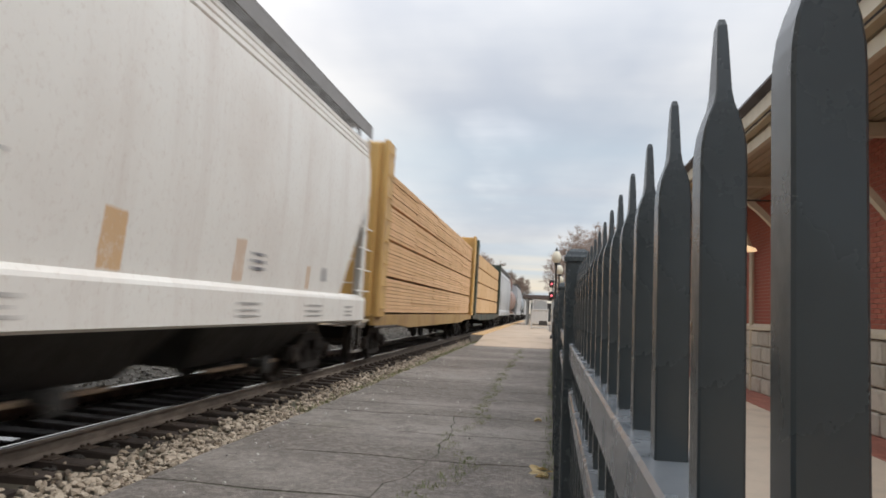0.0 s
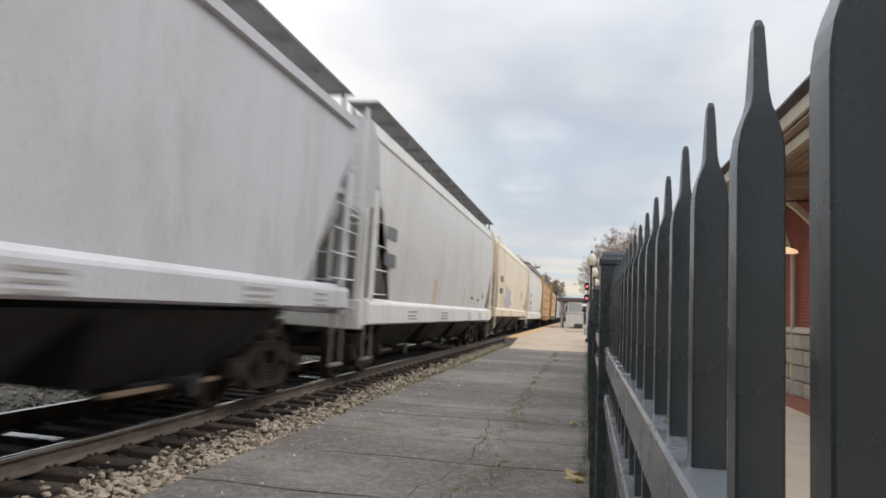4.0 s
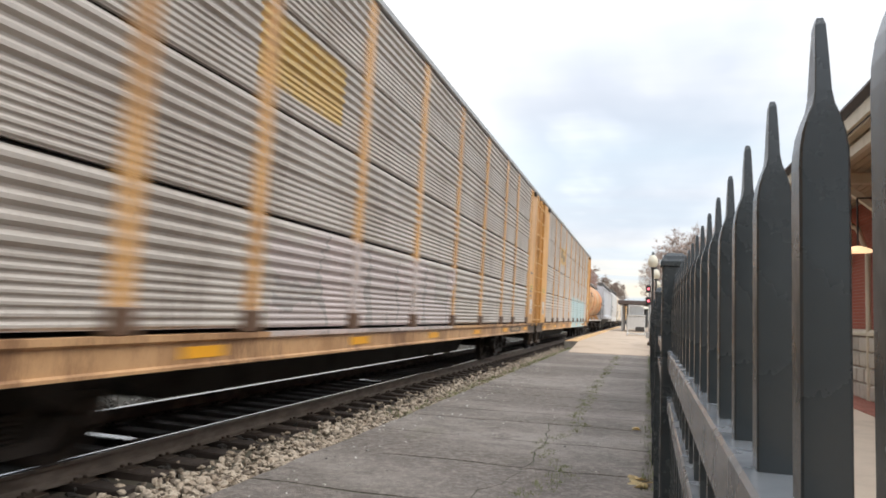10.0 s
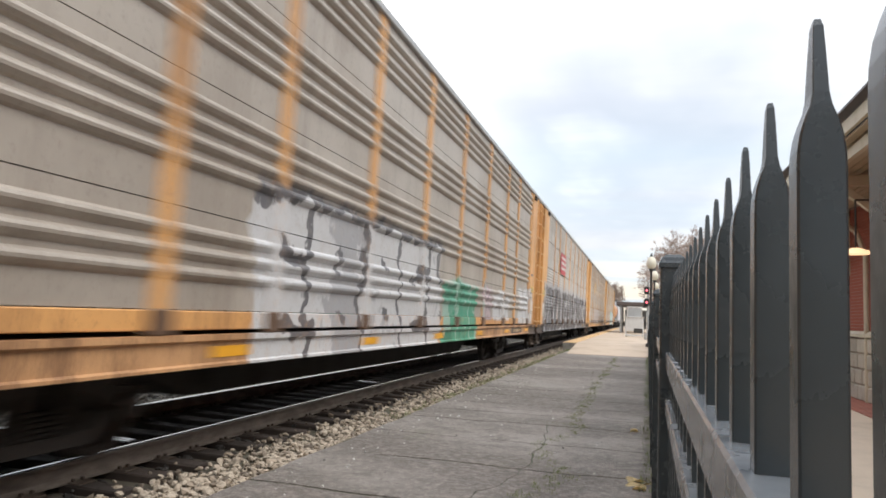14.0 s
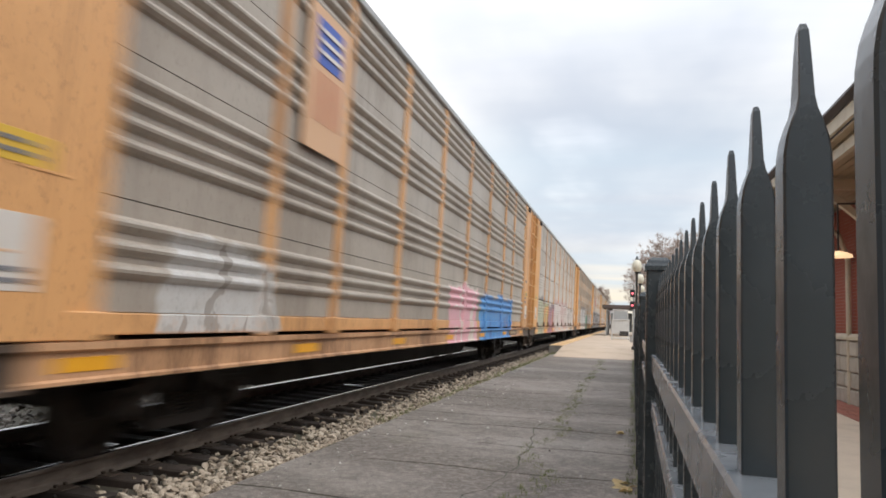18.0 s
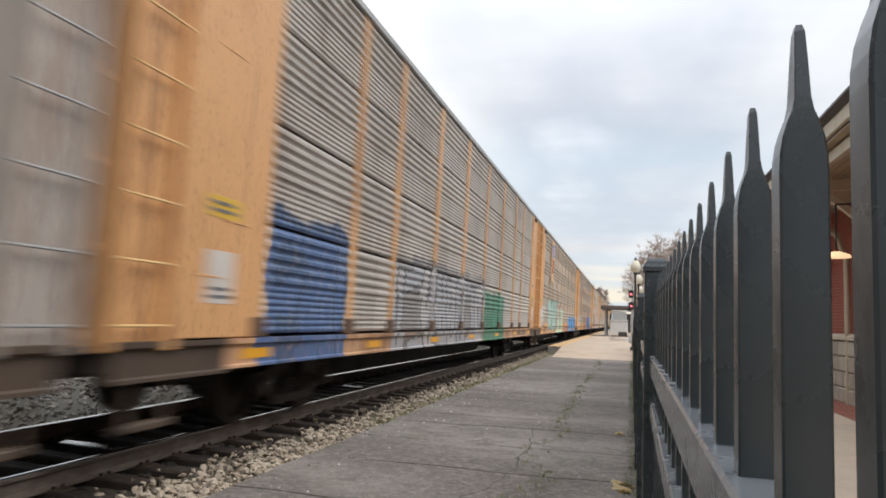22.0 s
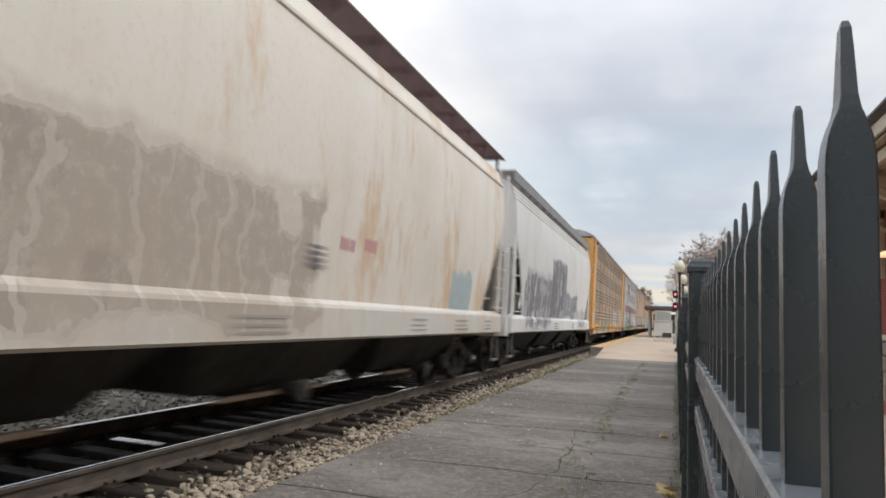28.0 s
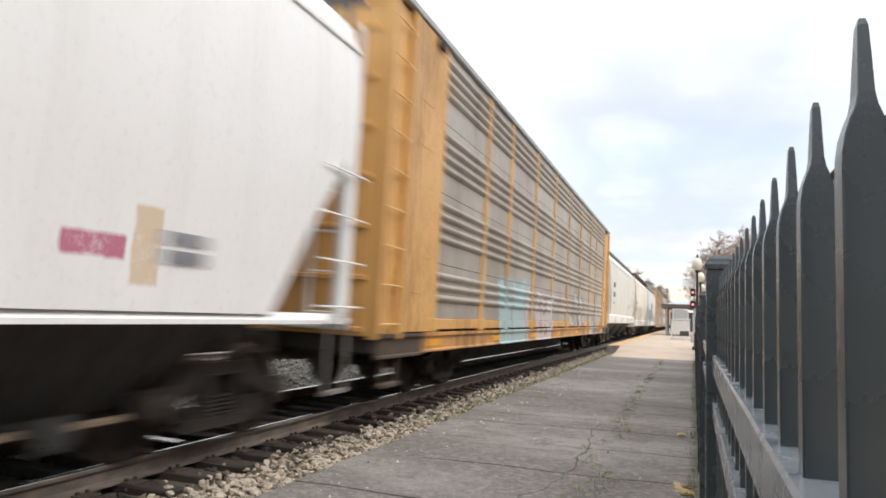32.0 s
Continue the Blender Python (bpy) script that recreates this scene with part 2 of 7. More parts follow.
def asphalt_material():
    m, nt, b = material("old_asphalt")
    v = coords(nt)
    big = noise_tex(nt, v, 0.6, 6, 0.6, (0.32, 0.75, 1))
    spots = noise_tex(nt, v, 3.0, 5, 0.6)
    grain = noise_tex(nt, v, 140, 3, 0.7)
    c = mixc(nt, ramp(nt, big, 0.38, 0.64), (0.125, 0.107, 0.092), (0.262, 0.236, 0.210))
    c = mixc(nt, math2(nt, "MULTIPLY", ramp(nt, spots, 0.48, 0.66), 0.65), c, (0.110, 0.095, 0.083))
    mid = noise_tex(nt, v, 16, 5, 0.7)
    c = mixc(nt, math2(nt, "MULTIPLY", ramp(nt, mid, 0.42, 0.66), 0.5), c, (0.36, 0.32, 0.28))
    c = mixc(nt, math2(nt, "MULTIPLY", ramp(nt, noise_tex(nt, v, 28, 4, 0.7, (1, 1, 1), (4, 2, 0)), 0.54, 0.70), 0.7), c, (0.07, 0.058, 0.05))
    moss = math2(nt, "MULTIPLY", ramp(nt, noise_tex(nt, v, 1.3, 5, 0.65, (1, 0.5, 1), (8, 1, 0)), 0.58, 0.72), ramp(nt, noise_tex(nt, v, 22, 4, 0.7), 0.48, 0.6))
    c = mixc(nt, math2(nt, "MULTIPLY", moss, 0.6), c, (0.13, 0.13, 0.065))
    vor = nt.nodes.new("ShaderNodeTexVoronoi")
    vor.inputs["Scale"].default_value = 110
    nt.links.new(v, vor.inputs["Vector"])
    c = mixc(nt, math2(nt, "MULTIPLY", ramp(nt, vor.outputs["Color"], 0.72, 0.95), 0.5), c, (0.38, 0.35, 0.31))
    c = mixc(nt, math2(nt, "MULTIPLY", ramp(nt, grain, 0.5, 0.75), 0.4), c, (0.06, 0.055, 0.05))
    nt.links.new(c, b.inputs["Base Color"])
    b.inputs["Roughness"].default_value = 0.9
    h = math2(nt, "ADD", grain, math2(nt, "MULTIPLY", vor.outputs["Distance"], 1.5))
    bump(nt, b, h, 0.7, 0.008)
    return m


def stone_material(name, a, b_, c_):
    m, nt, b = material(name)
    v = coords(nt)
    g = nt.nodes.new("ShaderNodeNewGeometry")
    r = g.outputs["Random Per Island"]
    c = mixc(nt, ramp(nt, r, 0.0, 0.55), a, b_)
    c = mixc(nt, ramp(nt, r, 0.72, 0.95), c, c_)
    c = mixc(nt, math2(nt, "MULTIPLY", ramp(nt, noise_tex(nt, v, 35, 4), 0.45, 0.7), 0.45), c, tuple(k * 0.45 for k in a))
    nt.links.new(c, b.inputs["Base Color"])
    b.inputs["Roughness"].default_value = 0.9
    return m


def make_ground():
    bm = bmesh.new()
    xs = [-1500, -60, -18, -13.2, -12.7, -9.6, -8.1, -6.9, -6.0, -3.6, -3.02, 0.4, 3.0, 60, 1500]
    zs = [-0.3, -0.3, -0.1, 0.0, -0.14, -0.14, -0.2, -0.3, -0.26, -0.26, -0.22, -0.15, -0.15, -0.15, -0.2]
    ys = [-1500, -480, -40, -10, 0, 10, 20, 40, 80, 200, 500, 2500]
    grid = [[bm.verts.new((x, y, z)) for x, z in zip(xs, zs)] for y in ys]
    for r0, r1 in zip(grid, grid[1:]):
        for i in range(len(xs) - 1):
            bm.faces.new((r0[i], r0[i + 1], r1[i + 1], r1[i]))
    structure("ground", bm, ground_material(), "brown gravelly ground beside the railway")


def make_asphalt():
    """The old platform surface: slabs of asphalt parted by open cracks."""
    mat = asphalt_material()
    rng = random.Random(4)
    base = structure("pavement", box_mesh("pavement", -3.0, 0.3, -12, 31, -0.16, GROUND - 0.006), worn("crack_dirt", (0.06, 0.062, 0.036), 0.95, amount=0.5, scale=5, dirt=(0.02, 0.018, 0.014)), "old cracked asphalt platform with grass in the joints")
    ys, y = [], -12.0
    while y < 31:
        ys.append(y)
        y += rng.uniform(0.8, 1.5) if y < 14 else rng.uniform(1.4, 2.4)
    ys.append(31.0)
    xs = [-3.0, -0.95, 0.3]
    def crack(a, b, seed, amp):
        n = max(6, int((Vector(b) - Vector(a)).length / 0.16))
        pts = []
        for i in range(n + 1):
            p = Vector(a).lerp(Vector(b), i / n)
            e = max(0.0, math.sin(math.pi * i / n)) ** 0.3
            q = Vector((p.x * 1.7 + seed, p.y * 1.7, seed * 3.1))
            p += Vector((noise.noise(q), noise.noise(q + Vector((9, 4, 2))), 0)) * amp * e
            q = Vector((p.x * 9 + seed, p.y * 9, seed))
            p += Vector((noise.noise(q), noise.noise(q + Vector((3, 8, 2))), 0)) * amp * 0.3 * e
            pts.append(p)
        return pts
    knots = {}
    for j, yy in enumerate(ys):
        for i, x in enumerate(xs):
            dx = rng.uniform(-0.28, 0.28) if i == 1 else 0.0
            dy = rng.uniform(-0.05, 0.05) if 0 < j < len(ys) - 1 else 0.0
            knots[i, j] = (x + dx, yy + dy, 0)
    hor = {(i, j): crack(knots[i, j], knots[i + 1, j], i * 7.3 + j * 1.9, 0.07) for i in (0, 1) for j in range(len(ys))}
    ver = {(i, j): crack(knots[i, j], knots[i, j + 1], i * 5.1 + j * 2.7 + 40, 0.16 if i == 1 else 0.05) for i in range(3) for j in range(len(ys) - 1)}
    for i in (0, 1):
        for j in range(len(ys) - 1):
            loop = hor[i, j][:-1] + ver[i + 1, j][:-1] + hor[i, j + 1][::-1][:-1] + ver[i, j][::-1][:-1]
            c = sum(loop, Vector()) / len(loop)
            bm = bmesh.new()
            tilt = Vector((rng.uniform(-0.004, 0.004), rng.uniform(-0.003, 0.003), 0))
            top, low = [], []
            for p in loop:
                g = max(0.002, 0.013 + 0.022 * noise.noise(p * 0.9))
                d = Vector((0.5 * g * (1 if c.x > p.x else -1), g * (1 if c.y > p.y else -1), 0))
                q = p + d
                z = GROUND + 0.3 * (q - c).dot(tilt) + 0.004 * noise.noise(q * 0.9)
                top.append(bm.verts.new((q.x, q.y, z)))
                low.append(bm.verts.new((q.x, q.y, -0.15)))
            f = bm.faces.new(top)
            for k in range(len(top)):
                n = (k + 1) % len(top)
                bm.faces.new((top[k], low[k], low[n], top[n]))
            bmesh.ops.triangulate(bm, faces=[f])
            ob = part("slab", bm, mat, base)
    return mat


def box_mesh(name, x0, x1, y0, y1, z0, z1):
    bm = bmesh.new()
    quad_box(bm, x0, x1, y0, y1, z0, z1)
    return bm


make_ground()
make_asphalt()


# ---- track ----
def rail_profile(x, z):
    """Flat-bottomed rail whose head top is at z."""
    half = [(0.0, 0.0), (0.030, -0.002), (0.037, -0.012), (0.036, -0.036), (0.010, -0.046), (0.009, -0.135), (0.030, -0.150), (0.070, -0.160), (0.070, -0.172)]
    pts = [(x + a, z + b) for a, b in half] + [(x - a, z + b) for a, b in half[::-1][:-1]]
    return pts


def rail_material():
    m, nt, b = material("rail_steel")
    v = coords(nt)
    g = nt.nodes.new("ShaderNodeSeparateXYZ")
    nt.links.new(v, g.inputs[0])
    n = noise_tex(nt, v, 9, 5, 0.6, (1, 0.3, 1))
    shiny = ramp(nt, g.outputs[2], -0.008, -0.002)
    rust = mixc(nt, ramp(nt, n, 0.35, 0.7), (0.125, 0.10, 0.080), (0.21, 0.172, 0.14))
    nt.links.new(mixc(nt, shiny, rust, (0.44, 0.44, 0.45)), b.inputs["Base Color"])
    nt.links.new(math2(nt, "MULTIPLY", shiny, 0.95), b.inputs["Metallic"])
    nt.links.new(math2(nt, "SUBTRACT", 0.85, math2(nt, "MULTIPLY", shiny, 0.72)), b.inputs["Roughness"])
    bump(nt, b, n, 0.2, 0.004)
    return m


def tie_shape(seed):
    rng = random.Random(seed)
    bm = bmesh.new()
    soft_box(bm, -1.3, 1.3, -0.115, 0.115, -0.355, -0.172, 0.012)
    for v in bm.verts:
        v.co += Vector((rng.uniform(-0.02, 0.02), rng.uniform(-0.008, 0.008), rng.uniform(-0.006, 0.004)))
    return bm


def make_track(name, cx, lift, cant, y0, y1, near, label):
    track = tagged(thing(name, label, "railway track", at=pose(cx, 0, lift, 0, cant, 0)), kind="structure")
    steel = MATS.setdefault("rail_steel", None) or rail_material()
    MATS["rail_steel"] = steel
    for x in (0.7525, -0.7525):
        bm = bmesh.new()
        sweep(bm, rail_profile(x, 0.0), y0, y1, steps=12)
        part("rail", bm, steel, track, "worn steel rail with a bright head")
    wood = worn("tie_wood", (0.046, 0.033, 0.026), 0.9, dirt=(0.022, 0.018, 0.015), amount=0.6, scale=5, streak=0.2, bumps=0.5, vary=0.5)
    ties = [mesh_of("tie", tie_shape(s), wood) for s in range(5)]
    plate = worn("tie_plate_iron", (0.06, 0.042, 0.03), 0.8, amount=0.5, scale=8)
    def plate_shape(bm):
        soft_box(bm, -0.19, 0.19, -0.09, 0.09, -0.174, -0.160, 0.004)
        for a, b in ((0.09, 0.05), (-0.09, -0.05), (0.09, -0.05), (-0.09, 0.05)):
            soft_box(bm, a - 0.015, a + 0.015, b - 0.012, b + 0.012, -0.162, -0.135, 0.003)
    pm = shared("tie_plate", plate_shape, plate)
    y, k = near[0], 0
    while y < near[1]:
        tie = part("tie", ties[k % 5], None, track, at=pose(0, y, 0, 0, 0, 0.6 * math.sin(k * 2.3)))
        if y < 26:
            for x in (0.7525, -0.7525):
                part("tie_plate", pm, None, tie, at=pose(x, 0, 0))
        y += 0.52
        k += 1
    rest = bmesh.new()
    for a, b in ((y0, near[0] - 0.3), (near[1] + 0.2, y1)):
        yy = a
        while yy < b:
            quad_box(rest, -1.3, 1.3, yy - 0.115, yy + 0.115, -0.355, -0.172)
            yy += 0.52
    tagged(part("far_ties", rest, wood, track), kind="stuff")
    return track


def stone_shapes(rng, n):
    shapes = []
    for _ in range(n):
        bm = bmesh.new()
        bmesh.ops.create_icosphere(bm, subdivisions=1, radius=1.0)
        sx, sy, sz = rng.uniform(0.75, 1.4), rng.uniform(0.6, 1.0), rng.uniform(0.4, 0.75)
        for v in bm.verts:
            k = rng.uniform(0.55, 1.22)
            v.co = Vector((v.co.x * sx * k, v.co.y * sy * k, v.co.z * sz * k))
        bm.verts.ensure_lookup_table()
        shapes.append((np.array([v.co[:] for v in bm.verts]), [[v.index for v in f.verts] for f in bm.faces]))
        bm.free()
    return shapes


def scatter(name, label, mat, count, place, size, seed):
    """Many loose stones in one mesh."""
    rng = random.Random(seed)
    shapes = stone_shapes(rng, 14)
    verts, faces, base = [], [], 0
    for _ in range(count):
        x, y, z = place(rng)
        s = size * rng.uniform(0.55, 1.35)
        co, fs = shapes[rng.randrange(14)]
        e = Euler((rng.uniform(-0.6, 0.6), rng.uniform(-0.6, 0.6), rng.uniform(0, 6.28))).to_matrix()
        p = (co * s) @ np.array(e).T + np.array((x, y, z))
        verts.append(p)
        faces += [[i + base for i in f] for f in fs]
        base += len(co)
    me = bpy.data.meshes.new(name)
    me.from_pydata(np.concatenate(verts).tolist(), [], faces)
    me.materials.append(mat)
    return tagged(new(name, me), label, "stones", kind="stuff")


def make_tracks():
    make_track("track", TRACK_X, 0.0, CANT, -480, 420, (-6.0, 60), "main railway track with worn rails on dark wooden ties")
    make_track("second_track", -11.9, 0.14, 0.0, -60, 300, (6.0, 40), "second railway track on a raised ballast bed")
    pale = stone_material("ballast_pale", (0.28, 0.222, 0.162), (0.43, 0.362, 0.28), (0.11, 0.085, 0.063))
    grey = stone_material("ballast_grey", (0.15, 0.13, 0.108), (0.27, 0.24, 0.20), (0.07, 0.062, 0.055))

    def shoulder(rng):
        y = 2.2 + 40 * rng.random() ** 1.9 if rng.random() < 0.8 else rng.uniform(-9, 2.2)
        w = 0.5 * (1 + noise.noise(Vector((y * 0.8, 3, 0)))) * 0.22
        x = -3.06 + w - abs(rng.gauss(0, 0.45))
        if x < -4.15:
            x = rng.uniform(-4.15, -3.1)
        top = -0.13 - 0.05 * min(1, max(0, (-3.3 - x) / 0.7))
        return x, y, top - rng.uniform(0, 0.05)
    scatter("ballast_shoulder", "pale crushed stone between the ties and the asphalt", pale, 12500, shoulder, 0.037, 11)

    def crib(rng):
        y = -4 + 40 * rng.random() ** 1.4
        return TRACK_X + rng.uniform(-1.5, 1.25), y, -0.245 + rng.uniform(-0.02, 0.02)
    # stone colour holds oily dirt and also the shade beneath the passing cars
    scatter("crib_ballast", "dirty stones between the ties, darkened for the shade under the train", stone_material("ballast_dirt_shade", (0.022, 0.019, 0.017), (0.038, 0.033, 0.029), (0.02, 0.018, 0.015)), 4500, crib, 0.045, 12)

    def far(rng):
        y = 5 + 60 * rng.random() ** 1.6
        x = rng.uniform(-13.2, -6.75)
        z = np.interp(x, [-13.2, -12.7, -9.6, -8.1, -6.9, -6.5], [0.0, -0.13, -0.13, -0.19, -0.28, -0.28])
        return x, y, float(z) + rng.uniform(-0.02, 0.03)
    scatter("ballast_between_tracks", "grey-brown crushed stone between the two tracks", grey, 14000, far, 0.05, 13)


make_tracks()


# ---- fence ----
FENCE_X, SKEW = 0.0781, 0.0097
STEP, TIP_Y = 0.127, 0.3548


def fence_x(y):
    return FENCE_X + SKEW * (y - TIP_Y)


def picket_shape(bm):
    """Square tube pressed flat into a spear point at the top."""
    a = 0.0104
    rings = [(a, a, -0.03), (a, a, 1.362), (a * 0.97, a, 1.370), (a * 0.86, a, 1.378), (a * 0.66, a, 1.385), (a * 0.44, a * 0.98, 1.391), (a * 0.34, a * 0.92, 1.397), (a * 0.27, a * 0.62, 1.418), (a * 0.22, a * 0.42, 1.430), (a * 0.14, a * 0.26, 1.4335)]
    def ring(hx, hy, z):
        c = 0.11
        pts = [(hx, hy * (1 - c)), (hx * (1 - c), hy), (-hx * (1 - c), hy), (-hx, hy * (1 - c)), (-hx, -hy * (1 - c)), (-hx * (1 - c), -hy), (hx * (1 - c), -hy), (hx, -hy * (1 - c))]
        return [bm.verts.new((x, y, z)) for x, y in pts]
    rs = [ring(*r) for r in rings]
    for r0, r1 in zip(rs, rs[1:]):
        for i in range(8):
            j = (i + 1) % 8
            bm.faces.new((r0[i], r0[j], r1[j], r1[i]))
    bm.faces.new(rs[0][::-1])
    bm.faces.new(rs[-1])


def post_shape(bm):
    soft_box(bm, -0.038, 0.038, -0.038, 0.038, -0.12, 1.462, 0.005)
    lathe_cap = [(0.060, 1.460), (0.060, 1.474), (0.052, 1.482), (0.046, 1.492), (0.030, 1.502), (0.0, 1.508)]
    rs = []
    for r, z in lathe_cap[:-1]:
        k = r * 0.72
        rs.append([bm.verts.new(p) for p in ((k, k, z), (-k, k, z), (-k, -k, z), (k, -k, z))])
    for r0, r1 in zip(rs, rs[1:]):
        for i in range(4):
            bm.faces.new((r0[i], r0[(i + 1) % 4], r1[(i + 1) % 4], r1[i]))
    bm.faces.new(rs[0][::-1])
    bm.faces.new(rs[-1])


def make_fence():
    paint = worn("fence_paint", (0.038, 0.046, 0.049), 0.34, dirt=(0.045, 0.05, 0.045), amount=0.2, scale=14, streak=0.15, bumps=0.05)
    # paler than the pickets: sky sheen on the rail tops is put into the colour
    rail_sheen = worn("fence_rail_sheen", (0.165, 0.18, 0.195), 0.30, dirt=(0.09, 0.098, 0.105), amount=0.2, scale=10, streak=0.1, bumps=0.03)
    pick = shared("picket", picket_shape, paint)
    post = shared("fence_post", post_shape, paint)
    first = 2.34
    panel, posts = 2.46, []
    for n in range(-4, 14):
        y0 = first + panel * n
        fence = thing("fence_panel", "dark green-black steel fence panel with spear-topped pickets", "fence", "fence panels along the platform", pose(fence_x(y0), y0, 0, 0, 0, -math.degrees(SKEW)))
        part("fence_post", post, paint, fence, "square fence post with a domed cap")
        for z, h in ((1.20, 0.055), (1.062, 0.045), (0.10, 0.045)):
            bm = bmesh.new()
            soft_box(bm, -0.021, 0.021, 0.04, panel - 0.04, z - h, z, 0.003)
            part("rail", bm, rail_sheen, fence, "steel channel rail")
        k0 = math.ceil((y0 + 0.06 - TIP_Y) / STEP)
        y = TIP_Y + k0 * STEP
        i = k0
        while y < y0 + panel - 0.05:
            dy = {1: 0.006}.get(i, 0.0)
            part("picket", pick, None, fence, at=pose(0, y + dy - y0, 0, 0, 0, 0))
            y += STEP
            i += 1


make_fence()

# ---- train ----
def letter_group():
    """A node group that sprays a row of fat block letters: strokes chosen at random for every letter, wobbled and outlined."""
    if "sprayed_letters" in bpy.data.node_groups:
        return bpy.data.node_groups["sprayed_letters"]
    g = bpy.data.node_groups.new("sprayed_letters", "ShaderNodeTree")
    for name, kind in (("Vector", "NodeSocketVector"), ("Base", "NodeSocketColor"), ("Fill", "NodeSocketColor"), ("Line", "NodeSocketColor"), ("Shade", "NodeSocketColor"),
                       ("Y0", "NodeSocketFloat"), ("Y1", "NodeSocketFloat"), ("Z0", "NodeSocketFloat"), ("Z1", "NodeSocketFloat"), ("Width", "NodeSocketFloat"), ("Ground", "NodeSocketFloat"), ("Seed", "NodeSocketFloat")):
        g.interface.new_socket(name=name, in_out="INPUT", socket_type=kind)
    g.interface.new_socket(name="Color", in_out="OUTPUT", socket_type="NodeSocketColor")
    gi, go = g.nodes.new("NodeGroupInput"), g.nodes.new("NodeGroupOutput")
    i = gi.outputs
    sep = g.nodes.new("ShaderNodeSeparateXYZ")
    g.links.new(i["Vector"], sep.inputs[0])
    y, z = sep.outputs[1], sep.outputs[2]
    wob = math2(g, "SUBTRACT", noise_tex(g, i["Vector"], 1.0, 3, 0.55, (1, 1, 1.2)), 0.5)
    wob2 = math2(g, "SUBTRACT", noise_tex(g, i["Vector"], 2.6, 3, 0.55, (1, 1, 1), (4, 9, 2)), 0.5)
    yy = math2(g, "ADD", y, math2(g, "MULTIPLY", wob, 1.0))
    zz = math2(g, "ADD", z, math2(g, "MULTIPLY", wob, 0.7))
    u = math2(g, "DIVIDE", math2(g, "SUBTRACT", math2(g, "ADD", yy, math2(g, "MULTIPLY", z, 0.12)), i["Y0"]), i["Width"])
    u = math2(g, "ADD", u, math2(g, "MULTIPLY", wob2, 0.35))
    cell = math2(g, "FLOOR", u)
    f = math2(g, "SUBTRACT", u, cell)
    high = math2(g, "SUBTRACT", i["Z1"], i["Z0"])
    v = math2(g, "DIVIDE", math2(g, "SUBTRACT", zz, i["Z0"]), high)
    v = math2(g, "ADD", v, math2(g, "MULTIPLY", wob2, 0.22))
    tall = math2(g, "DIVIDE", high, i["Width"])
    wn = g.nodes.new("ShaderNodeTexWhiteNoise")
    wn.noise_dimensions = "1D"
    g.links.new(math2(g, "ADD", cell, math2(g, "MULTIPLY", i["Seed"], 17.3)), wn.inputs["W"])
    rgb = g.nodes.new("ShaderNodeSeparateColor")
    g.links.new(wn.outputs["Color"], rgb.inputs[0])
    r1, r2, r3, r4 = rgb.outputs[0], rgb.outputs[1], rgb.outputs[2], wn.outputs["Value"]

    def bar(coord, at, scale, rnd, lo, hi):
        """Distance to a straight stroke, put out of reach where the letter lacks it."""
        d = math2(g, "ABSOLUTE", math2(g, "SUBTRACT", coord, at))
        d = math2(g, "MULTIPLY", d, scale) if scale != 1.0 else d
        has = math2(g, "MULTIPLY", math2(g, "GREATER_THAN", rnd, lo), math2(g, "LESS_THAN", rnd, hi))
        return math2(g, "ADD", d, math2(g, "SUBTRACT", 1.0, has))
    slant = math2(g, "ABSOLUTE", math2(g, "SUBTRACT", math2(g, "SUBTRACT", f, 0.25), math2(g, "MULTIPLY", v, 0.5)))
    slant = math2(g, "ADD", slant, math2(g, "LESS_THAN", r4, 0.72))
    d = bar(f, 0.24, 1.0, r1, 0.10, 2.0)
    for other in (bar(f, 0.76, 1.0, r2, 0.32, 2.0), bar(v, 0.86, tall, r3, 0.30, 2.0), bar(v, 0.50, tall, r4, 0.25, 0.85), bar(v, 0.14, tall, r1, 0.0, 0.62), slant):
        d = math2(g, "MINIMUM", d, other)
    # the letters end at the rim of their cells and of the piece
    rim = math2(g, "SUBTRACT", math2(g, "ABSOLUTE", math2(g, "SUBTRACT", f, 0.5)), 0.27)
    d = math2(g, "MAXIMUM", d, rim)
    rim = math2(g, "MULTIPLY", math2(g, "SUBTRACT", math2(g, "ABSOLUTE", math2(g, "SUBTRACT", v, 0.5)), 0.30), tall)
    d = math2(g, "MAXIMUM", d, rim)
    inside = math2(g, "MULTIPLY", ramp2(g, yy, i["Y0"], 0.10), math2(g, "SUBTRACT", 1.0, ramp2(g, yy, i["Y1"], 0.10)))
    inside = math2(g, "MULTIPLY", inside, math2(g, "MULTIPLY", ramp2(g, z, i["Z0"], 0.06), math2(g, "SUBTRACT", 1.0, ramp2(g, zz, i["Z1"], 0.10))))
    body = math2(g, "SUBTRACT", 1.0, ramp(g, d, 0.175, 0.20))
    line = math2(g, "SUBTRACT", 1.0, ramp(g, d, 0.245, 0.28))
    patch = ramp(g, math2(g, "ADD", noise_tex(g, i["Vector"], 1.5, 4, 0.6, (1, 1, 0.8), (2, 6, 1)), math2(g, "MULTIPLY", math2(g, "SUBTRACT", r2, 0.5), 0.22)), 0.56, 0.62)
    ink = mixc(g, patch, i["Fill"], i["Shade"])
    ink = mixc(g, body, i["Line"], ink)
    some = math2(g, "MULTIPLY", inside, math2(g, "MAXIMUM", line, math2(g, "MULTIPLY", i["Ground"], ramp(g, noise_tex(g, i["Vector"], 2.2, 5, 0.65, (1, 1, 1), (1, 3, 8)), 0.28, 0.42))))
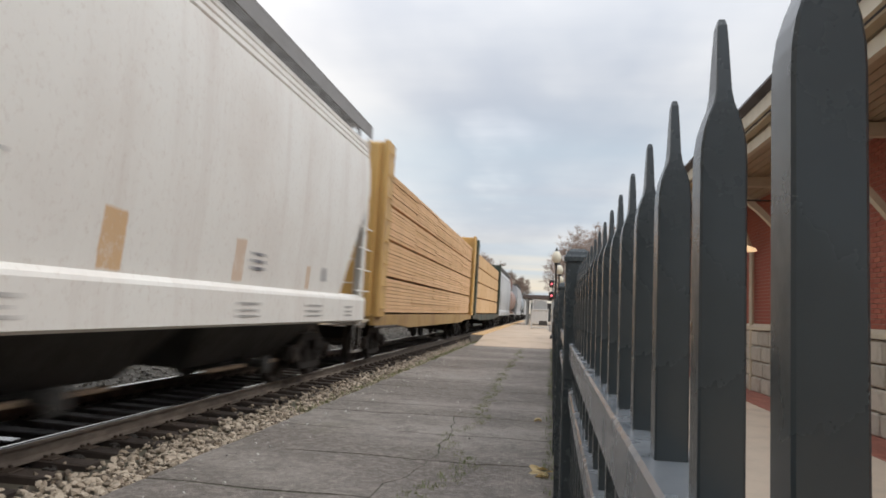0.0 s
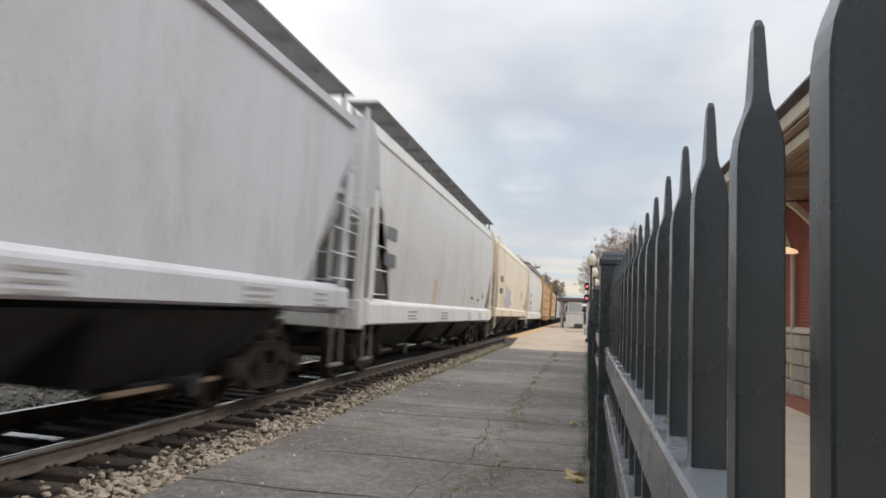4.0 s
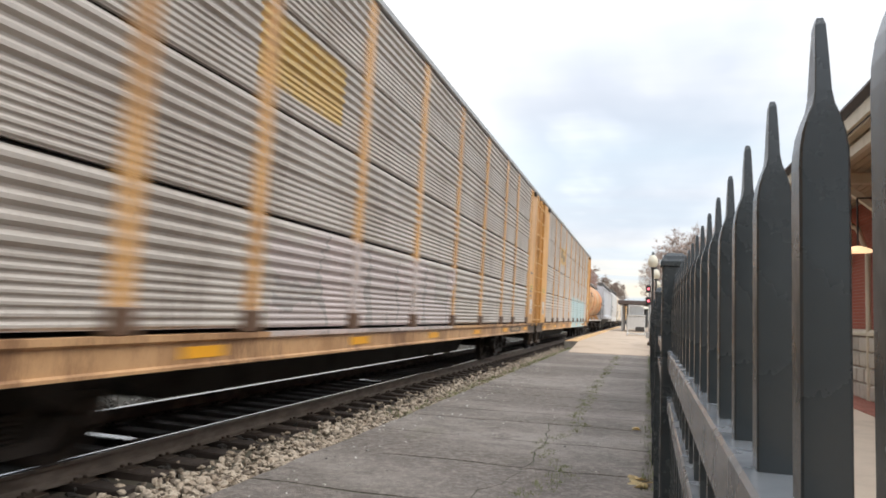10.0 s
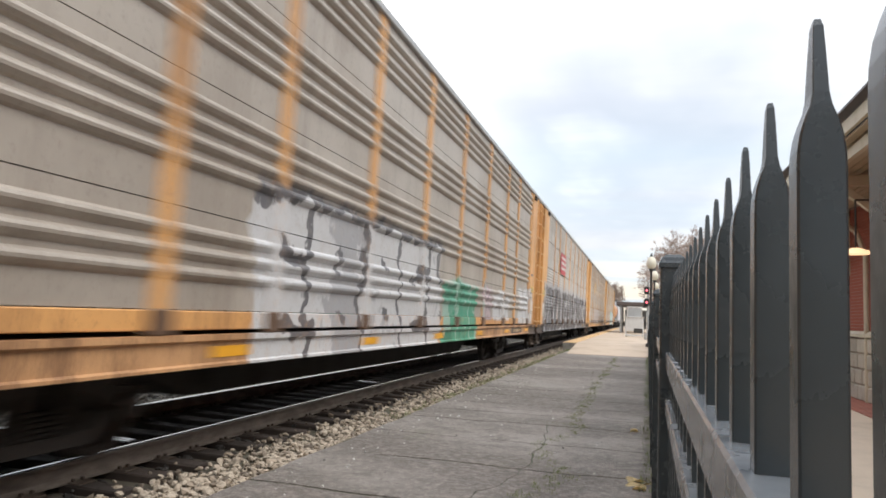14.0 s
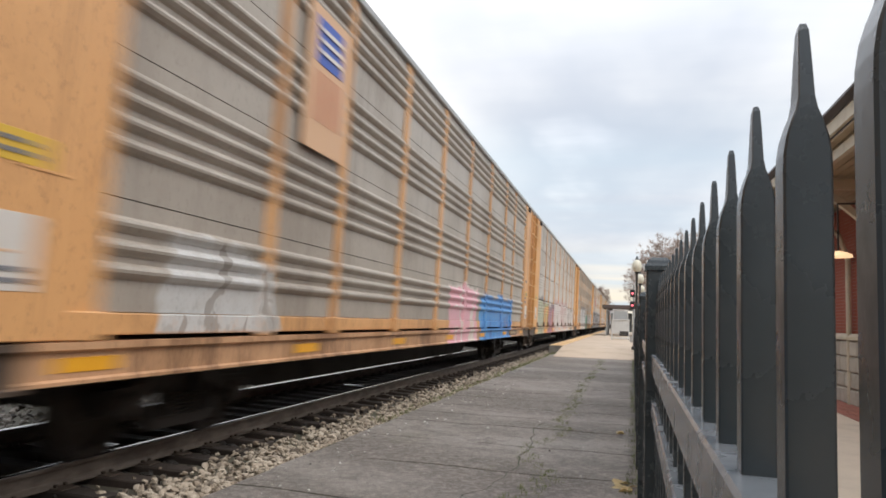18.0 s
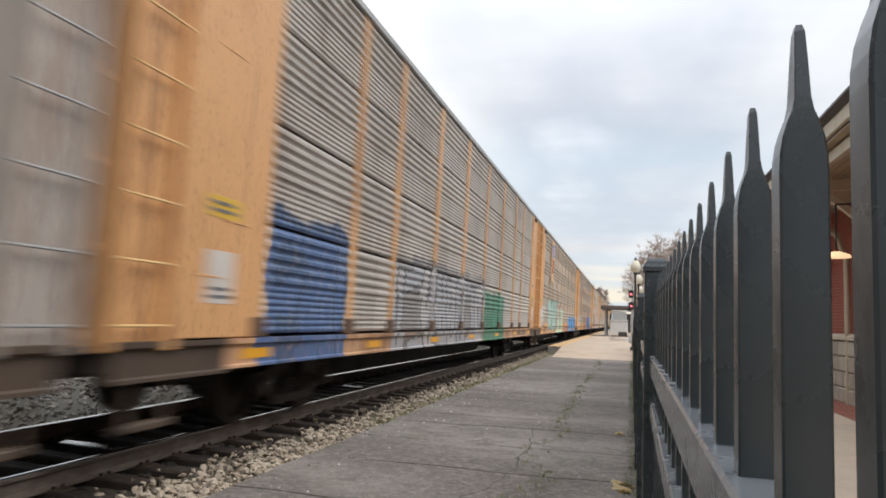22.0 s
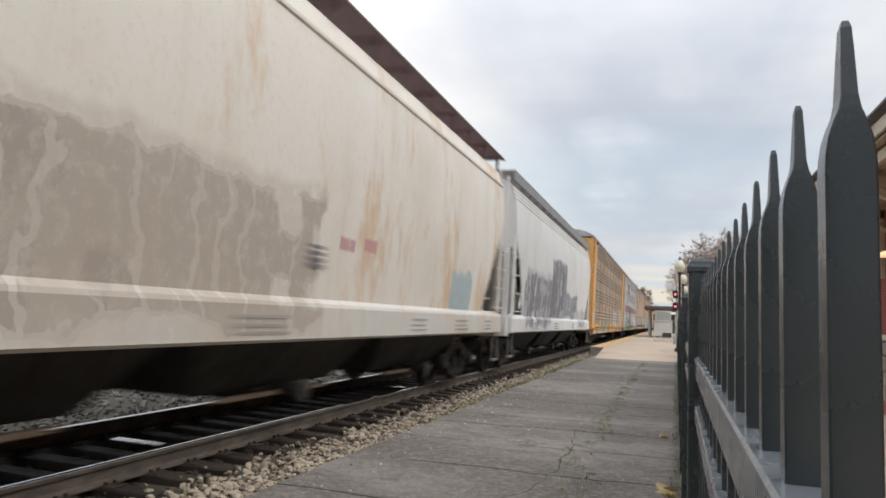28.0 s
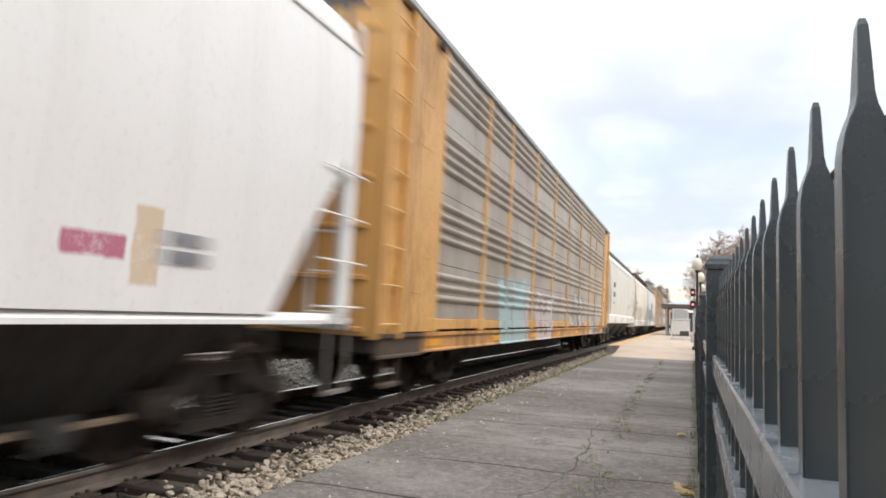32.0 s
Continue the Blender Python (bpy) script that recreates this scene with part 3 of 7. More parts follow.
    worn_off = math2(g, "ADD", 0.70, math2(g, "MULTIPLY", ramp(g, noise_tex(g, i["Vector"], 7, 5, 0.7), 0.30, 0.55), 0.27))
    g.links.new(mixc(g, math2(g, "MULTIPLY", some, worn_off), i["Base"], ink), go.inputs[0])
    return g


def ramp2(nt, fac, at, soft):
    """0 below a linked value, 1 above it."""
    d = math2(nt, "DIVIDE", math2(nt, "SUBTRACT", fac, at), soft)
    return math2(nt, "ADD", d, 0.5, True)


def graffiti(nt, v, base, patches):
    """Sprays letters over base: patches of (y0, y1, z0, z1, fill, outline, shade, letter size, how far the outline colour fills the ground)."""
    c = base
    for k, (y0, y1, z0, z1, fill, line, shade, size, *rest) in enumerate(patches):
        n = nt.nodes.new("ShaderNodeGroup")
        n.node_tree = letter_group()
        nt.links.new(v, n.inputs["Vector"])
        nt.links.new(c, n.inputs["Base"])
        for key, col in (("Fill", fill), ("Line", line), ("Shade", shade)):
            n.inputs[key].default_value = (*col, 1)
        for key, val in (("Y0", y0), ("Y1", y1), ("Z0", z0), ("Z1", z1), ("Width", size), ("Ground", rest[0] if rest else 0.0), ("Seed", k + y0)):
            n.inputs[key].default_value = val
        c = n.outputs[0]
    return c


def car_paint(name, car, colour, dirt, amount=0.4, streak=0.35, scale=0.5, rough=0.55, metal=0.0, patches=(), rust=None, rust_amount=0.0, bands=(), rust_lo=0.5, rust_scale=0.9, rust_stretch=(1, 1, 0.45)):
    """The paint of one car's body in the car's own space. bands: (y0, y1, z0, z1, colour) rectangles with soft, worn edges."""
    m, nt, b = material(name)
    v = coords(nt, car)
    blot = ramp(nt, noise_tex(nt, v, scale, 6, 0.62), 0.42, 0.75)
    runs = ramp(nt, noise_tex(nt, v, 1.6, 6, 0.62, (1, 1, 0.10), (2, 0, 1)), 0.45, 0.75)
    fine = noise_tex(nt, v, 14, 5, 0.65)
    c = mixc(nt, math2(nt, "MULTIPLY", blot, amount), colour, dirt)
    c = mixc(nt, math2(nt, "MULTIPLY", runs, streak), c, dirt)
    if rust:
        rr = math2(nt, "MULTIPLY", ramp(nt, noise_tex(nt, v, rust_scale, 7, 0.68, rust_stretch, (7, 3, 1)), rust_lo, rust_lo + 0.16), rust_amount)
        c = mixc(nt, rr, c, rust)
    sep = nt.nodes.new("ShaderNodeSeparateXYZ")
    nt.links.new(v, sep.inputs[0])
    wear = ramp(nt, noise_tex(nt, v, 5, 5, 0.7), 0.3, 0.5)
    ragged = math2(nt, "MULTIPLY", math2(nt, "SUBTRACT", noise_tex(nt, v, 4, 4, 0.6, (1, 1, 1), (3, 1, 4)), 0.5), 0.07)
    for y0, y1, z0, z1, col in bands:
        k = None
        for ax, lo, hi in ((1, y0, y1), (2, z0, z1)):
            e = math2(nt, "ADD", sep.outputs[ax], ragged)
            a = math2(nt, "MULTIPLY", ramp2(nt, e, lo, 0.035), math2(nt, "SUBTRACT", 1.0, ramp2(nt, e, hi, 0.035)))
            k = a if k is None else math2(nt, "MULTIPLY", k, a)
        k = math2(nt, "MULTIPLY", k, math2(nt, "ADD", math2(nt, "MULTIPLY", wear, 0.35), 0.5))
        c = mixc(nt, k, c, col)
    if patches:
        c = graffiti(nt, v, c, patches)
    c = mixc(nt, math2(nt, "MULTIPLY", ramp(nt, fine, 0.5, 0.8), 0.35), c, dirt)
    nt.links.new(c, b.inputs["Base Color"])
    b.inputs["Metallic"].default_value = metal
    nt.links.new(math2(nt, "ADD", math2(nt, "MULTIPLY", blot, 0.2), rough - 0.1, True), b.inputs["Roughness"])
    bump(nt, b, fine, 0.12, 0.004)
    return m


IRON = worn("truck_iron", (0.026, 0.020, 0.016), 0.85, dirt=(0.02, 0.017, 0.014), amount=0.5, scale=4)
WHEEL = worn("wheel_steel", (0.042, 0.032, 0.026), 0.65, metal=0.3, dirt=(0.025, 0.02, 0.018), amount=0.5, scale=5)
TREAD = plain("wheel_tread", (0.45, 0.45, 0.46), 0.3, 0.9)
GRIME = worn("underframe_grime", (0.028, 0.024, 0.021), 0.9, dirt=(0.012, 0.011, 0.010), amount=0.5, scale=3)
STENCIL_GREY = plain("stencil_grey", (0.42, 0.40, 0.38), 0.6)
LABEL_YELLOW = worn("label_yellow", (0.72, 0.46, 0.06), 0.5, dirt=(0.30, 0.18, 0.05), amount=0.4, scale=5)
LABEL_WHITE = worn("label_white", (0.66, 0.62, 0.57), 0.6, dirt=(0.40, 0.32, 0.24), amount=0.5, scale=4)
LABEL_DARK = plain("stencil_dark", (0.19, 0.19, 0.205), 0.6)
FOOT = worn("post_foot_brown", (0.13, 0.075, 0.045), 0.7, dirt=(0.05, 0.035, 0.025), amount=0.5, scale=4)
GATE = worn("gate_dust", (0.30, 0.22, 0.15), 0.8, dirt=(0.09, 0.065, 0.05), amount=0.5, scale=3)
STEP_STEEL = worn("step_steel", (0.22, 0.20, 0.18), 0.7, dirt=(0.07, 0.055, 0.045), amount=0.5, scale=5)
EMBLEM_RED = plain("emblem_red", (0.60, 0.26, 0.17), 0.5)
END_GRIME = worn("end_sill_grime", (0.085, 0.058, 0.040), 0.8, dirt=(0.05, 0.037, 0.028), amount=0.6, scale=2.5, streak=0.4)
TANK_INK = plain("tank_stencil", (0.15, 0.095, 0.06), 0.6)
PLATE_DARK = worn("sill_plate_dark", (0.085, 0.075, 0.07), 0.7, amount=0.4)
PLATE_BUFF = plain("sill_stencil_buff", (0.42, 0.30, 0.18), 0.6)
SIGN_INK = plain("sign_ink", (0.70, 0.66, 0.62), 0.5)
REFLECT = plain("reflector_yellow", (0.80, 0.38, 0.02), 0.4)
RUNG = worn("ladder_rung_yellow", (0.80, 0.55, 0.24), 0.5, dirt=(0.45, 0.28, 0.12), amount=0.3, scale=6)
GALV = worn("galvanised", (0.42, 0.42, 0.41), 0.5, metal=0.4, dirt=(0.15, 0.13, 0.11), amount=0.4, scale=6)


def side_frame_shape(bm):
    """One cast side frame of a two-axle truck, seen from the side, with an opening for the springs."""
    x = 0.98
    arm = [(-1.08, 0.60), (-0.72, 0.62), (-0.42, 0.80), (-0.30, 0.80), (-0.30, 0.62), (-0.62, 0.47), (-1.08, 0.40)]
    sweep(bm, arm, x, x + 0.12, axis="x")
    sweep(bm, [(-a, z) for a, z in arm], x, x + 0.12, axis="x")
    sweep(bm, [(-0.30, 0.80), (0.30, 0.80), (0.30, 0.68), (-0.30, 0.68)], x, x + 0.12, axis="x")
    sweep(bm, [(-0.66, 0.48), (-0.5, 0.20), (0.5, 0.20), (0.66, 0.48), (0.52, 0.44), (0.40, 0.30), (-0.40, 0.30), (-0.52, 0.44)], x, x + 0.12, axis="x")
    for s in (-1, 1):
        soft_box(bm, x - 0.02, x + 0.14, s * 0.24 - 0.05, s * 0.24 + 0.05, 0.28, 0.70, 0.01)


def bolster_shape(bm):
    soft_box(bm, -1.0, 1.0, -0.17, 0.17, 0.48, 0.78, 0.02)


def spring_shape(bm):
    for k in range(5):
        z = 0.31 + 0.04 * k
        lathe(bm, [(0.0, z), (0.055, z), (0.062, z + 0.013), (0.055, z + 0.026), (0.0, z + 0.026)], False, 10)


def journal_shape(bm):
    lathe(bm, [(0.0, 0.0), (0.115, 0.0), (0.125, 0.03), (0.12, 0.09), (0.07, 0.11), (0.0, 0.11)], True, 12)


def wheelset_shape(bm):
    for s in (1, -1):
        w = bmesh.new()
        lathe(w, [(0.09, -0.075), (0.13, -0.07), (0.15, -0.02), (0.36, 0.0), (0.385, -0.06), (0.457, -0.064), (0.452, 0.03), (0.478, 0.045), (0.478, 0.068), (0.39, 0.068), (0.37, 0.035), (0.15, 0.02), (0.12, 0.05), (0.09, 0.05)], True, 28)
        join(bm, w, Matrix.Translation((s * 0.76, 0, 0)) @ Matrix.Rotation(radians(90 * s), 4, "Z"))
    tube(bm, (-1.05, 0, 0), (1.05, 0, 0), 0.085, seg=10)


WHEELS = []


def add_truck(car, y):
    fr = part("truck", shared("truck_bolster", bolster_shape, IRON), IRON, car, "rusty cast two-axle truck", at=pose(0, y, 0))
    for turn in (0, 180):
        part("side_frame", shared("side_frame", side_frame_shape, IRON), IRON, fr, at=pose(0, 0, 0, 0, 0, turn))
    for s in (-1, 1):
        WHEELS.append((s * 0.89, y + s * 0.89, car, part("wheelset", shared("wheelset", wheelset_shape, WHEEL, True), WHEEL, fr, "worn steel wheels on an axle", at=pose(0, s * 0.89, 0.457))))
        for a in (-0.13, 0.0, 0.13):
            part("spring", shared("spring", spring_shape, IRON), IRON, fr, at=pose(s * 1.04, a, 0))
        for b in (-1, 1):
            part("journal_cap", shared("journal", journal_shape, WHEEL), WHEEL, fr, at=pose(s * 1.06, b * 0.89, 0.457, 0, 0, -90 * s))
    return fr


def coupler_shape(bm):
    soft_box(bm, -0.09, 0.09, -0.75, 0.12, 0.78, 0.98, 0.02)
    soft_box(bm, -0.17, 0.10, 0.08, 0.36, 0.72, 1.04, 0.03)
    soft_box(bm, 0.06, 0.16, 0.02, 0.28, 0.76, 1.0, 0.03)
    tube(bm, (0.28, -0.2, 0.85), (0.22, 0.35, 0.55), 0.03)


def add_couplers(car, half):
    for s in (1, -1):
        part("coupler", shared("coupler", coupler_shape, IRON), IRON, car, at=pose(0, s * half, 0, 0, 0, 0 if s > 0 else 180))


def ladder(car, x, y, z0, z1, width, n, mat, along="y", stiles=True):
    """Grab irons on a side (along y) or an end (along x)."""
    h = width / 2

    def rung_shape(bm):
        tube(bm, (0.055, -h, 0), (0.055, h, 0), 0.012, seg=6)
        for q in (-h, h):
            tube(bm, (0, q, 0), (0.055, q, 0), 0.012, seg=6)

    def stile_shape(bm):
        quad_box(bm, 0.03, 0.05, -0.03, 0.03, -0.15, z1 - z0 + 0.1)
    turn = 0 if along == "y" else (90 if y > 0 else -90)
    base = pose(x, y, 0, 0, 0, turn)
    rungs = shared("rung_%.2f" % width, rung_shape, mat)
    for i in range(n):
        z = z0 + (z1 - z0) * i / max(1, n - 1)
        part("grab_iron", rungs, mat, car, at=base @ pose(0, 0, z))
    if stiles:
        st = shared("stile_%.2f" % (z1 - z0), stile_shape, mat)
        for q in (-h, h):
            part("ladder_stile", st, mat, car, at=base @ pose(0, q, z0))


def bars(car, x, y0, z0, rows, mat, name="stencil_marking", lean=0.0):
    """Unreadable stencilled writing as plain bars: rows of (dy, dz, length, height)."""
    bm = bmesh.new()
    for dy, dz, w, h in rows:
        n = max(1, int(w / (h * 0.9)))
        step = w / n
        for i in range(n):
            a, z = y0 + dy + i * step, z0 + dz
            e = x + lean * (z - 2.5)
            quad_box(bm, e - 0.02, e + 0.006, a, a + step * 0.72, z, z + h)
    return tagged(part(name, bm, mat, car, "stencilled lettering worn to plain bars"), kind="stuff")


# autorack ------------------------------------------------------------
def fine_profile():
    """Four tiers parted by open slots: bold ribs above, narrow ribs below."""
    tiers = []
    for z0, z1 in ((1.10, 2.215), (2.255, 3.305), (3.345, 4.355), (4.395, 5.46)):
        zm = z0 + (z1 - z0) * 0.45
        pts = [(1.545, z0)]
        for lo, hi, n, d in ((z0, zm, 7, 0.016), (zm, z1, 5, 0.034)):
            s = (hi - lo) / n
            for i in range(n):
                z = lo + i * s
                pts += [(1.545, z + s * 0.10), (1.545 + d, z + s * 0.34), (1.545 + d, z + s * 0.62), (1.545, z + s * 0.90)]
        pts.append((1.545, z1))
        tiers.append(pts)
    return tiers


def coarse_profile():
    """Four tiers: a thin joint, bold rounded ribs below it, then a flat strip."""
    tiers = []
    for z0, z1 in ((1.27, 2.105), (2.115, 3.205), (3.215, 4.305), (4.315, 5.46)):
        pts = [(1.55, z0)]
        top = z1 - 0.10
        n = 3 if z0 < 1.5 else 4
        for i in range(n):
            z = top - (n - i) * 0.172 + 0.02
            pts += [(1.55, z), (1.575, z + 0.018), (1.60, z + 0.05), (1.604, z + 0.075), (1.594, z + 0.10), (1.55, z + 0.125)]
        pts.append((1.55, z1))
        tiers.append(pts)
    return tiers


BAYS = (2.5, 1.78, 2.52, 2.52, 2.52, 2.52, 2.52, 1.78, 2.5)
PITCH = 25.756                       # autorack over its couplers
EDGES = [sum(BAYS[:i]) - sum(BAYS) / 2 for i in range(10)]
PANEL_STYLES = {"fine": fine_profile(), "coarse": coarse_profile()}


def tier_mesh(style, k, w, mat):
    def build(bm):
        pts = PANEL_STYLES[style][k]
        sweep(bm, pts + [(1.50, pts[-1][1]), (1.50, pts[0][1])], -w / 2 + 0.095, w / 2 - 0.095)
    return shared("side_panel_%s_%d_%.2f" % (style, k, w), build, mat)


def autorack(label, centre, length, style, panel_col, panel_dirt, frame_col, frame_dirt, patches=(), bands=(), placards=(), grime=0.45, sill_col=None, feet=False, door_col=None, reflectors=True, labels=True, group="autorack cars of the train"):
    car = thing("autorack_car", label, "railway car", group)
    half = length / 2 - 0.14
    stretch = max(1.0, length / PITCH * 1.018) if length > PITCH + 0.5 else 1.0
    bays = [w * stretch for w in BAYS]
    edges = [y * stretch for y in EDGES]
    frame_col = (frame_col[0] * 1.03, frame_col[1] * 0.93, frame_col[2] * 0.85)
    frame = car_paint("rack_frame_paint", car, frame_col, frame_dirt, 0.35, 0.5, 0.8, 0.55, patches=patches, rust=(0.20, 0.085, 0.035), rust_amount=0.35)
    if sill_col is None:
        sill_col = (frame_col[0] * 0.80, frame_col[1] * 0.86, frame_col[2] * 1.0 + 0.02)
    panel = car_paint("rack_panel", car, panel_col, panel_dirt, grime, 0.4, 0.35, 0.5, 0.12, patches=patches, bands=bands)
    sill_m = car_paint("rack_sill_paint", car, sill_col, frame_dirt, 0.6, 0.5, 0.8, 0.6, patches=patches, rust=(0.17, 0.085, 0.045), rust_amount=0.75, rust_lo=0.47)
    for s in (1, -1):
        bm = bmesh.new()
        sweep(bm, [(s * 1.52, 0.775), (s * 1.60, 0.775), (s * 1.60, 0.80), (s * 1.575, 0.815), (s * 1.575, 0.99), (s * 1.61, 1.01), (s * 1.61, 1.06), (s * 1.52, 1.06)], -half + 1.65, half - 1.65)
        part("side_sill", bm, sill_m, car, "deep painted side sill with scuffs and graffiti" if patches else "deep painted side sill")
        for q in (1, -1):
            bm = bmesh.new()
            a, b = sorted((q * (half - 0.12), q * (half - 1.645)))
            sweep(bm, [(s * 1.50, 0.74), (s * 1.585, 0.74), (s * 1.585, 0.77), (s * 1.56, 0.785), (s * 1.56, 0.99), (s * 1.60, 1.01), (s * 1.60, 1.055), (s * 1.50, 1.055)], a, b)
            part("end_sill", bm, END_GRIME, car, "grimy dark end of the sill")
    bm = bmesh.new()
    soft_box(bm, -1.52, 1.52, -half + 0.1, half - 0.1, 0.98, 1.06, 0.01)
    sweep(bm, [(-half + 0.1, 0.98), (half - 0.1, 0.98), (half - 0.1, 0.66), (half - 5.9, 0.60), (half - 6.6, 0.30), (-half + 6.6, 0.30), (-half + 5.9, 0.60), (-half + 0.1, 0.66)], -0.45, 0.45, axis="x")
    part("deck", bm, GRIME, car)

    def crossbeam_shape(bm):
        soft_box(bm, -1.5, 1.5, -0.06, 0.06, 0.74, 0.976, 0.01)
    beam = shared("crossbeam", crossbeam_shape, GRIME)
    for y in edges:
        part("crossbeam", beam, GRIME, car, at=pose(0, y, 0))
    # inner decks seen through the slots
    for z in (2.2, 3.9):
        bm = bmesh.new()
        quad_box(bm, -1.45, 1.45, -half + 1.2, half - 1.2, z, z + 0.06)
        part("inner_deck", bm, GRIME, car)
    if style == "coarse":
        for s in (1, -1):
            bm = bmesh.new()
            soft_box(bm, min(s * 1.50, s * 1.575), max(s * 1.50, s * 1.575), edges[0], edges[-1], 1.10, 1.262, 0.008)
            part("base_strip", bm, frame, car, "painted strip along the foot of the panels")
    for s in (1, -1):
        for i, w in enumerate(bays):
            y = edges[i] + w / 2
            for k in range(4):
                part("side_panel", tier_mesh(style, k, w, panel), panel, car, at=pose(0, y, 0, 0, 0, 0 if s > 0 else 180))
        for i in range(10):
            y = edges[i]
            def build(bm):
                soft_box(bm, 1.50, 1.579, -0.105, 0.105, 1.06, 5.50, 0.010)
            def foot(bm):
                soft_box(bm, 1.54, 1.612, -0.14, 0.14, 1.064, 1.27, 0.010)
            m = pose(0, y, 0, 0, 0, 0 if s > 0 else 180)
            post = part("side_post", shared("rack_post", build, frame), frame, car, at=m)
            fm = FOOT if feet else frame
            part("post_foot", shared("rack_post_foot", foot, fm), fm, post)
    # top chord and roof
    for s in (1, -1):
        bm = bmesh.new()
        soft_box(bm, s * 1.56 - 0.05, s * 1.56 + 0.05, -half, half, 5.47, 5.58, 0.015)
        part("top_chord", bm, GALV, car, "pale galvanised roof edge")
    bm = bmesh.new()
    arc = [(1.58 * math.sin(a), 5.56 + 0.34 * (math.cos(a) - math.cos(1.35)) / (1 - math.cos(1.35))) for a in (1.35 * (i / 6 - 1) for i in range(13))]
    sweep(bm, arc + [(1.45, 5.50), (-1.45, 5.50)], -half, half)
    k = 0
    y = -half + 0.5
    while y < half - 0.4:
        rib = [(x * 1.004, z + 0.03) for x, z in arc]
        sweep(bm, rib + [(x, z - 0.01) for x, z in arc[::-1]], y, y + 0.06)
        y += 1.1
    part("roof", bm, GALV, car, "ribbed galvanised roof")
    # end doors and corner posts
    dm = frame if door_col is None else car_paint("rack_door_paint", car, door_col, frame_dirt, 0.35, 0.35, 0.8, 0.55, rust=(0.22, 0.10, 0.05), rust_amount=0.3)
    for s in (1, -1):
        for q in (1, -1):
            def slab(bm, x0, x1, d0, d1, z0, z1, r=0.008):
                """A box on this corner: x outwards from the middle, d inwards from the end."""
                xa, xb = sorted((q * x0, q * x1))
                ya, yb = sorted((s * (half - d0), s * (half - d1)))
                soft_box(bm, xa, xb, ya, yb, z0, z1, r)
            bm = bmesh.new()
            slab(bm, 0.02, 1.44, 0.0, 0.05, 1.02, 5.42)
            leaf = part("end_door", bm, dm, car, "tall steel end door")
            def rib_shape(bm):
                soft_box(bm, -0.605, 0.605, -0.03, 0.03, -0.035, 0.035, 0.01)
            rib = shared("door_rib", rib_shape, dm)
            for z in (1.10, 1.75, 2.4, 3.05, 3.7, 4.35, 5.0, 5.36):
                part("door_rib", rib, dm, leaf, at=pose(q * 0.78, s * half, z))
            # recessed ladder channel at the corner
            for name, x1, da, db in (("ladder_backing", 1.525, 0.055, 0.655), ("ladder_flange", 1.60, 0.0, 0.05), ("ladder_flange", 1.607, 0.66, 0.735)):
                bm = bmesh.new()
                slab(bm, 1.445, x1, da, db, 0.98, 5.44)
                part(name, bm, dm, car)
            # open seam on the forward end only, then the wide plain sheet
            d0 = 0.90 if s > 0 else 0.745
            bm = bmesh.new()
            if s > 0:
                # the slot's shade is put in as a backing in the dark GRIME colour
                slab(bm, 1.36, 1.42, 0.735, 0.905, 1.06, 5.44)
                part("end_seam", bm, GRIME, car, "seam backing, dark to give the slot its shade")
                bm = bmesh.new()
            slab(bm, 1.535, 1.592, d0, half - edges[-1] - 0.125, 1.07, 5.45)
            sheet = part("end_sheet", bm, dm, car, "wide plain painted end sheet")
            def hem_shape(bm):
                soft_box(bm, -0.005, 0.005, -0.17, 0.17, -0.01, 0.01, 0.003)
            hem = shared("sheet_hem", hem_shape, dm)
            for dd, z in ((1.35, 4.35), (1.35, 3.72), (1.62, 2.15), (1.25, 1.62)):
                part("sheet_hem", hem, dm, sheet, at=pose(q * 1.594, s * (half - dd), z))
            if q > 0 and labels:
                for name, mat, da, db, za, zb_ in (("warning_label", LABEL_YELLOW, 1.12, 1.66, 2.16, 2.36), ("data_panel", LABEL_WHITE, 1.16, 1.62, 1.38, 1.86)):
                    bm = bmesh.new()
                    slab(bm, 1.588, 1.596, da, db, za, zb_, 0.002)
                    lab = part(name, bm, mat, sheet)
                    y1 = min(s * (half - da), s * (half - db)) + 0.05
                    bars(lab, 1.596, y1, za + 0.05, [(0, 0, 0.4, 0.03), (0, 0.07, 0.36, 0.03)], LABEL_DARK)
            bm = bmesh.new()
            slab(bm, 1.40, 1.602, d0 - 0.004, d0 + 0.07, 0.98, 5.46)
            part("corner_post", bm, dm, car)
        ladder(car, 1.535, s * (half - 0.36), 1.18, 5.16, 0.60, 9, RUNG if door_col is None and frame_col[2] < 0.3 else GALV, stiles=False)
        for q in (1, -1):
            bm = bmesh.new()
            soft_box(bm, q * 1.52 - 0.06, q * 1.52 + 0.06, s * (half - 0.6) - 0.28, s * (half - 0.6) + 0.28, 0.36, 0.42, 0.01)
            for dy in (-0.24, 0.24):
                quad_box(bm, q * 1.52 - 0.02, q * 1.52 + 0.02, s * (half - 0.6) + dy - 0.02, s * (half - 0.6) + dy + 0.02, 0.40, 1.02)
            part("stirrup_step", bm, END_GRIME, car)
        bm = bmesh.new()
        soft_box(bm, -1.5, 1.5, s * (half - 0.30), s * (half - 0.05), 0.80, 1.06, 0.02)
        part("end_beam", bm, GRIME, car)
        bm = bmesh.new()
        soft_box(bm, 1.60, 1.66, s * (half - 1.7) - 0.14, s * (half - 1.7) + 0.14, 5.28, 5.44, 0.02)
        part("latch_box", bm, GRIME, car)
    for i in range(7 if reflectors else 0):
        y = -half + 2.2 + i * (2 * half - 4.4) / 6
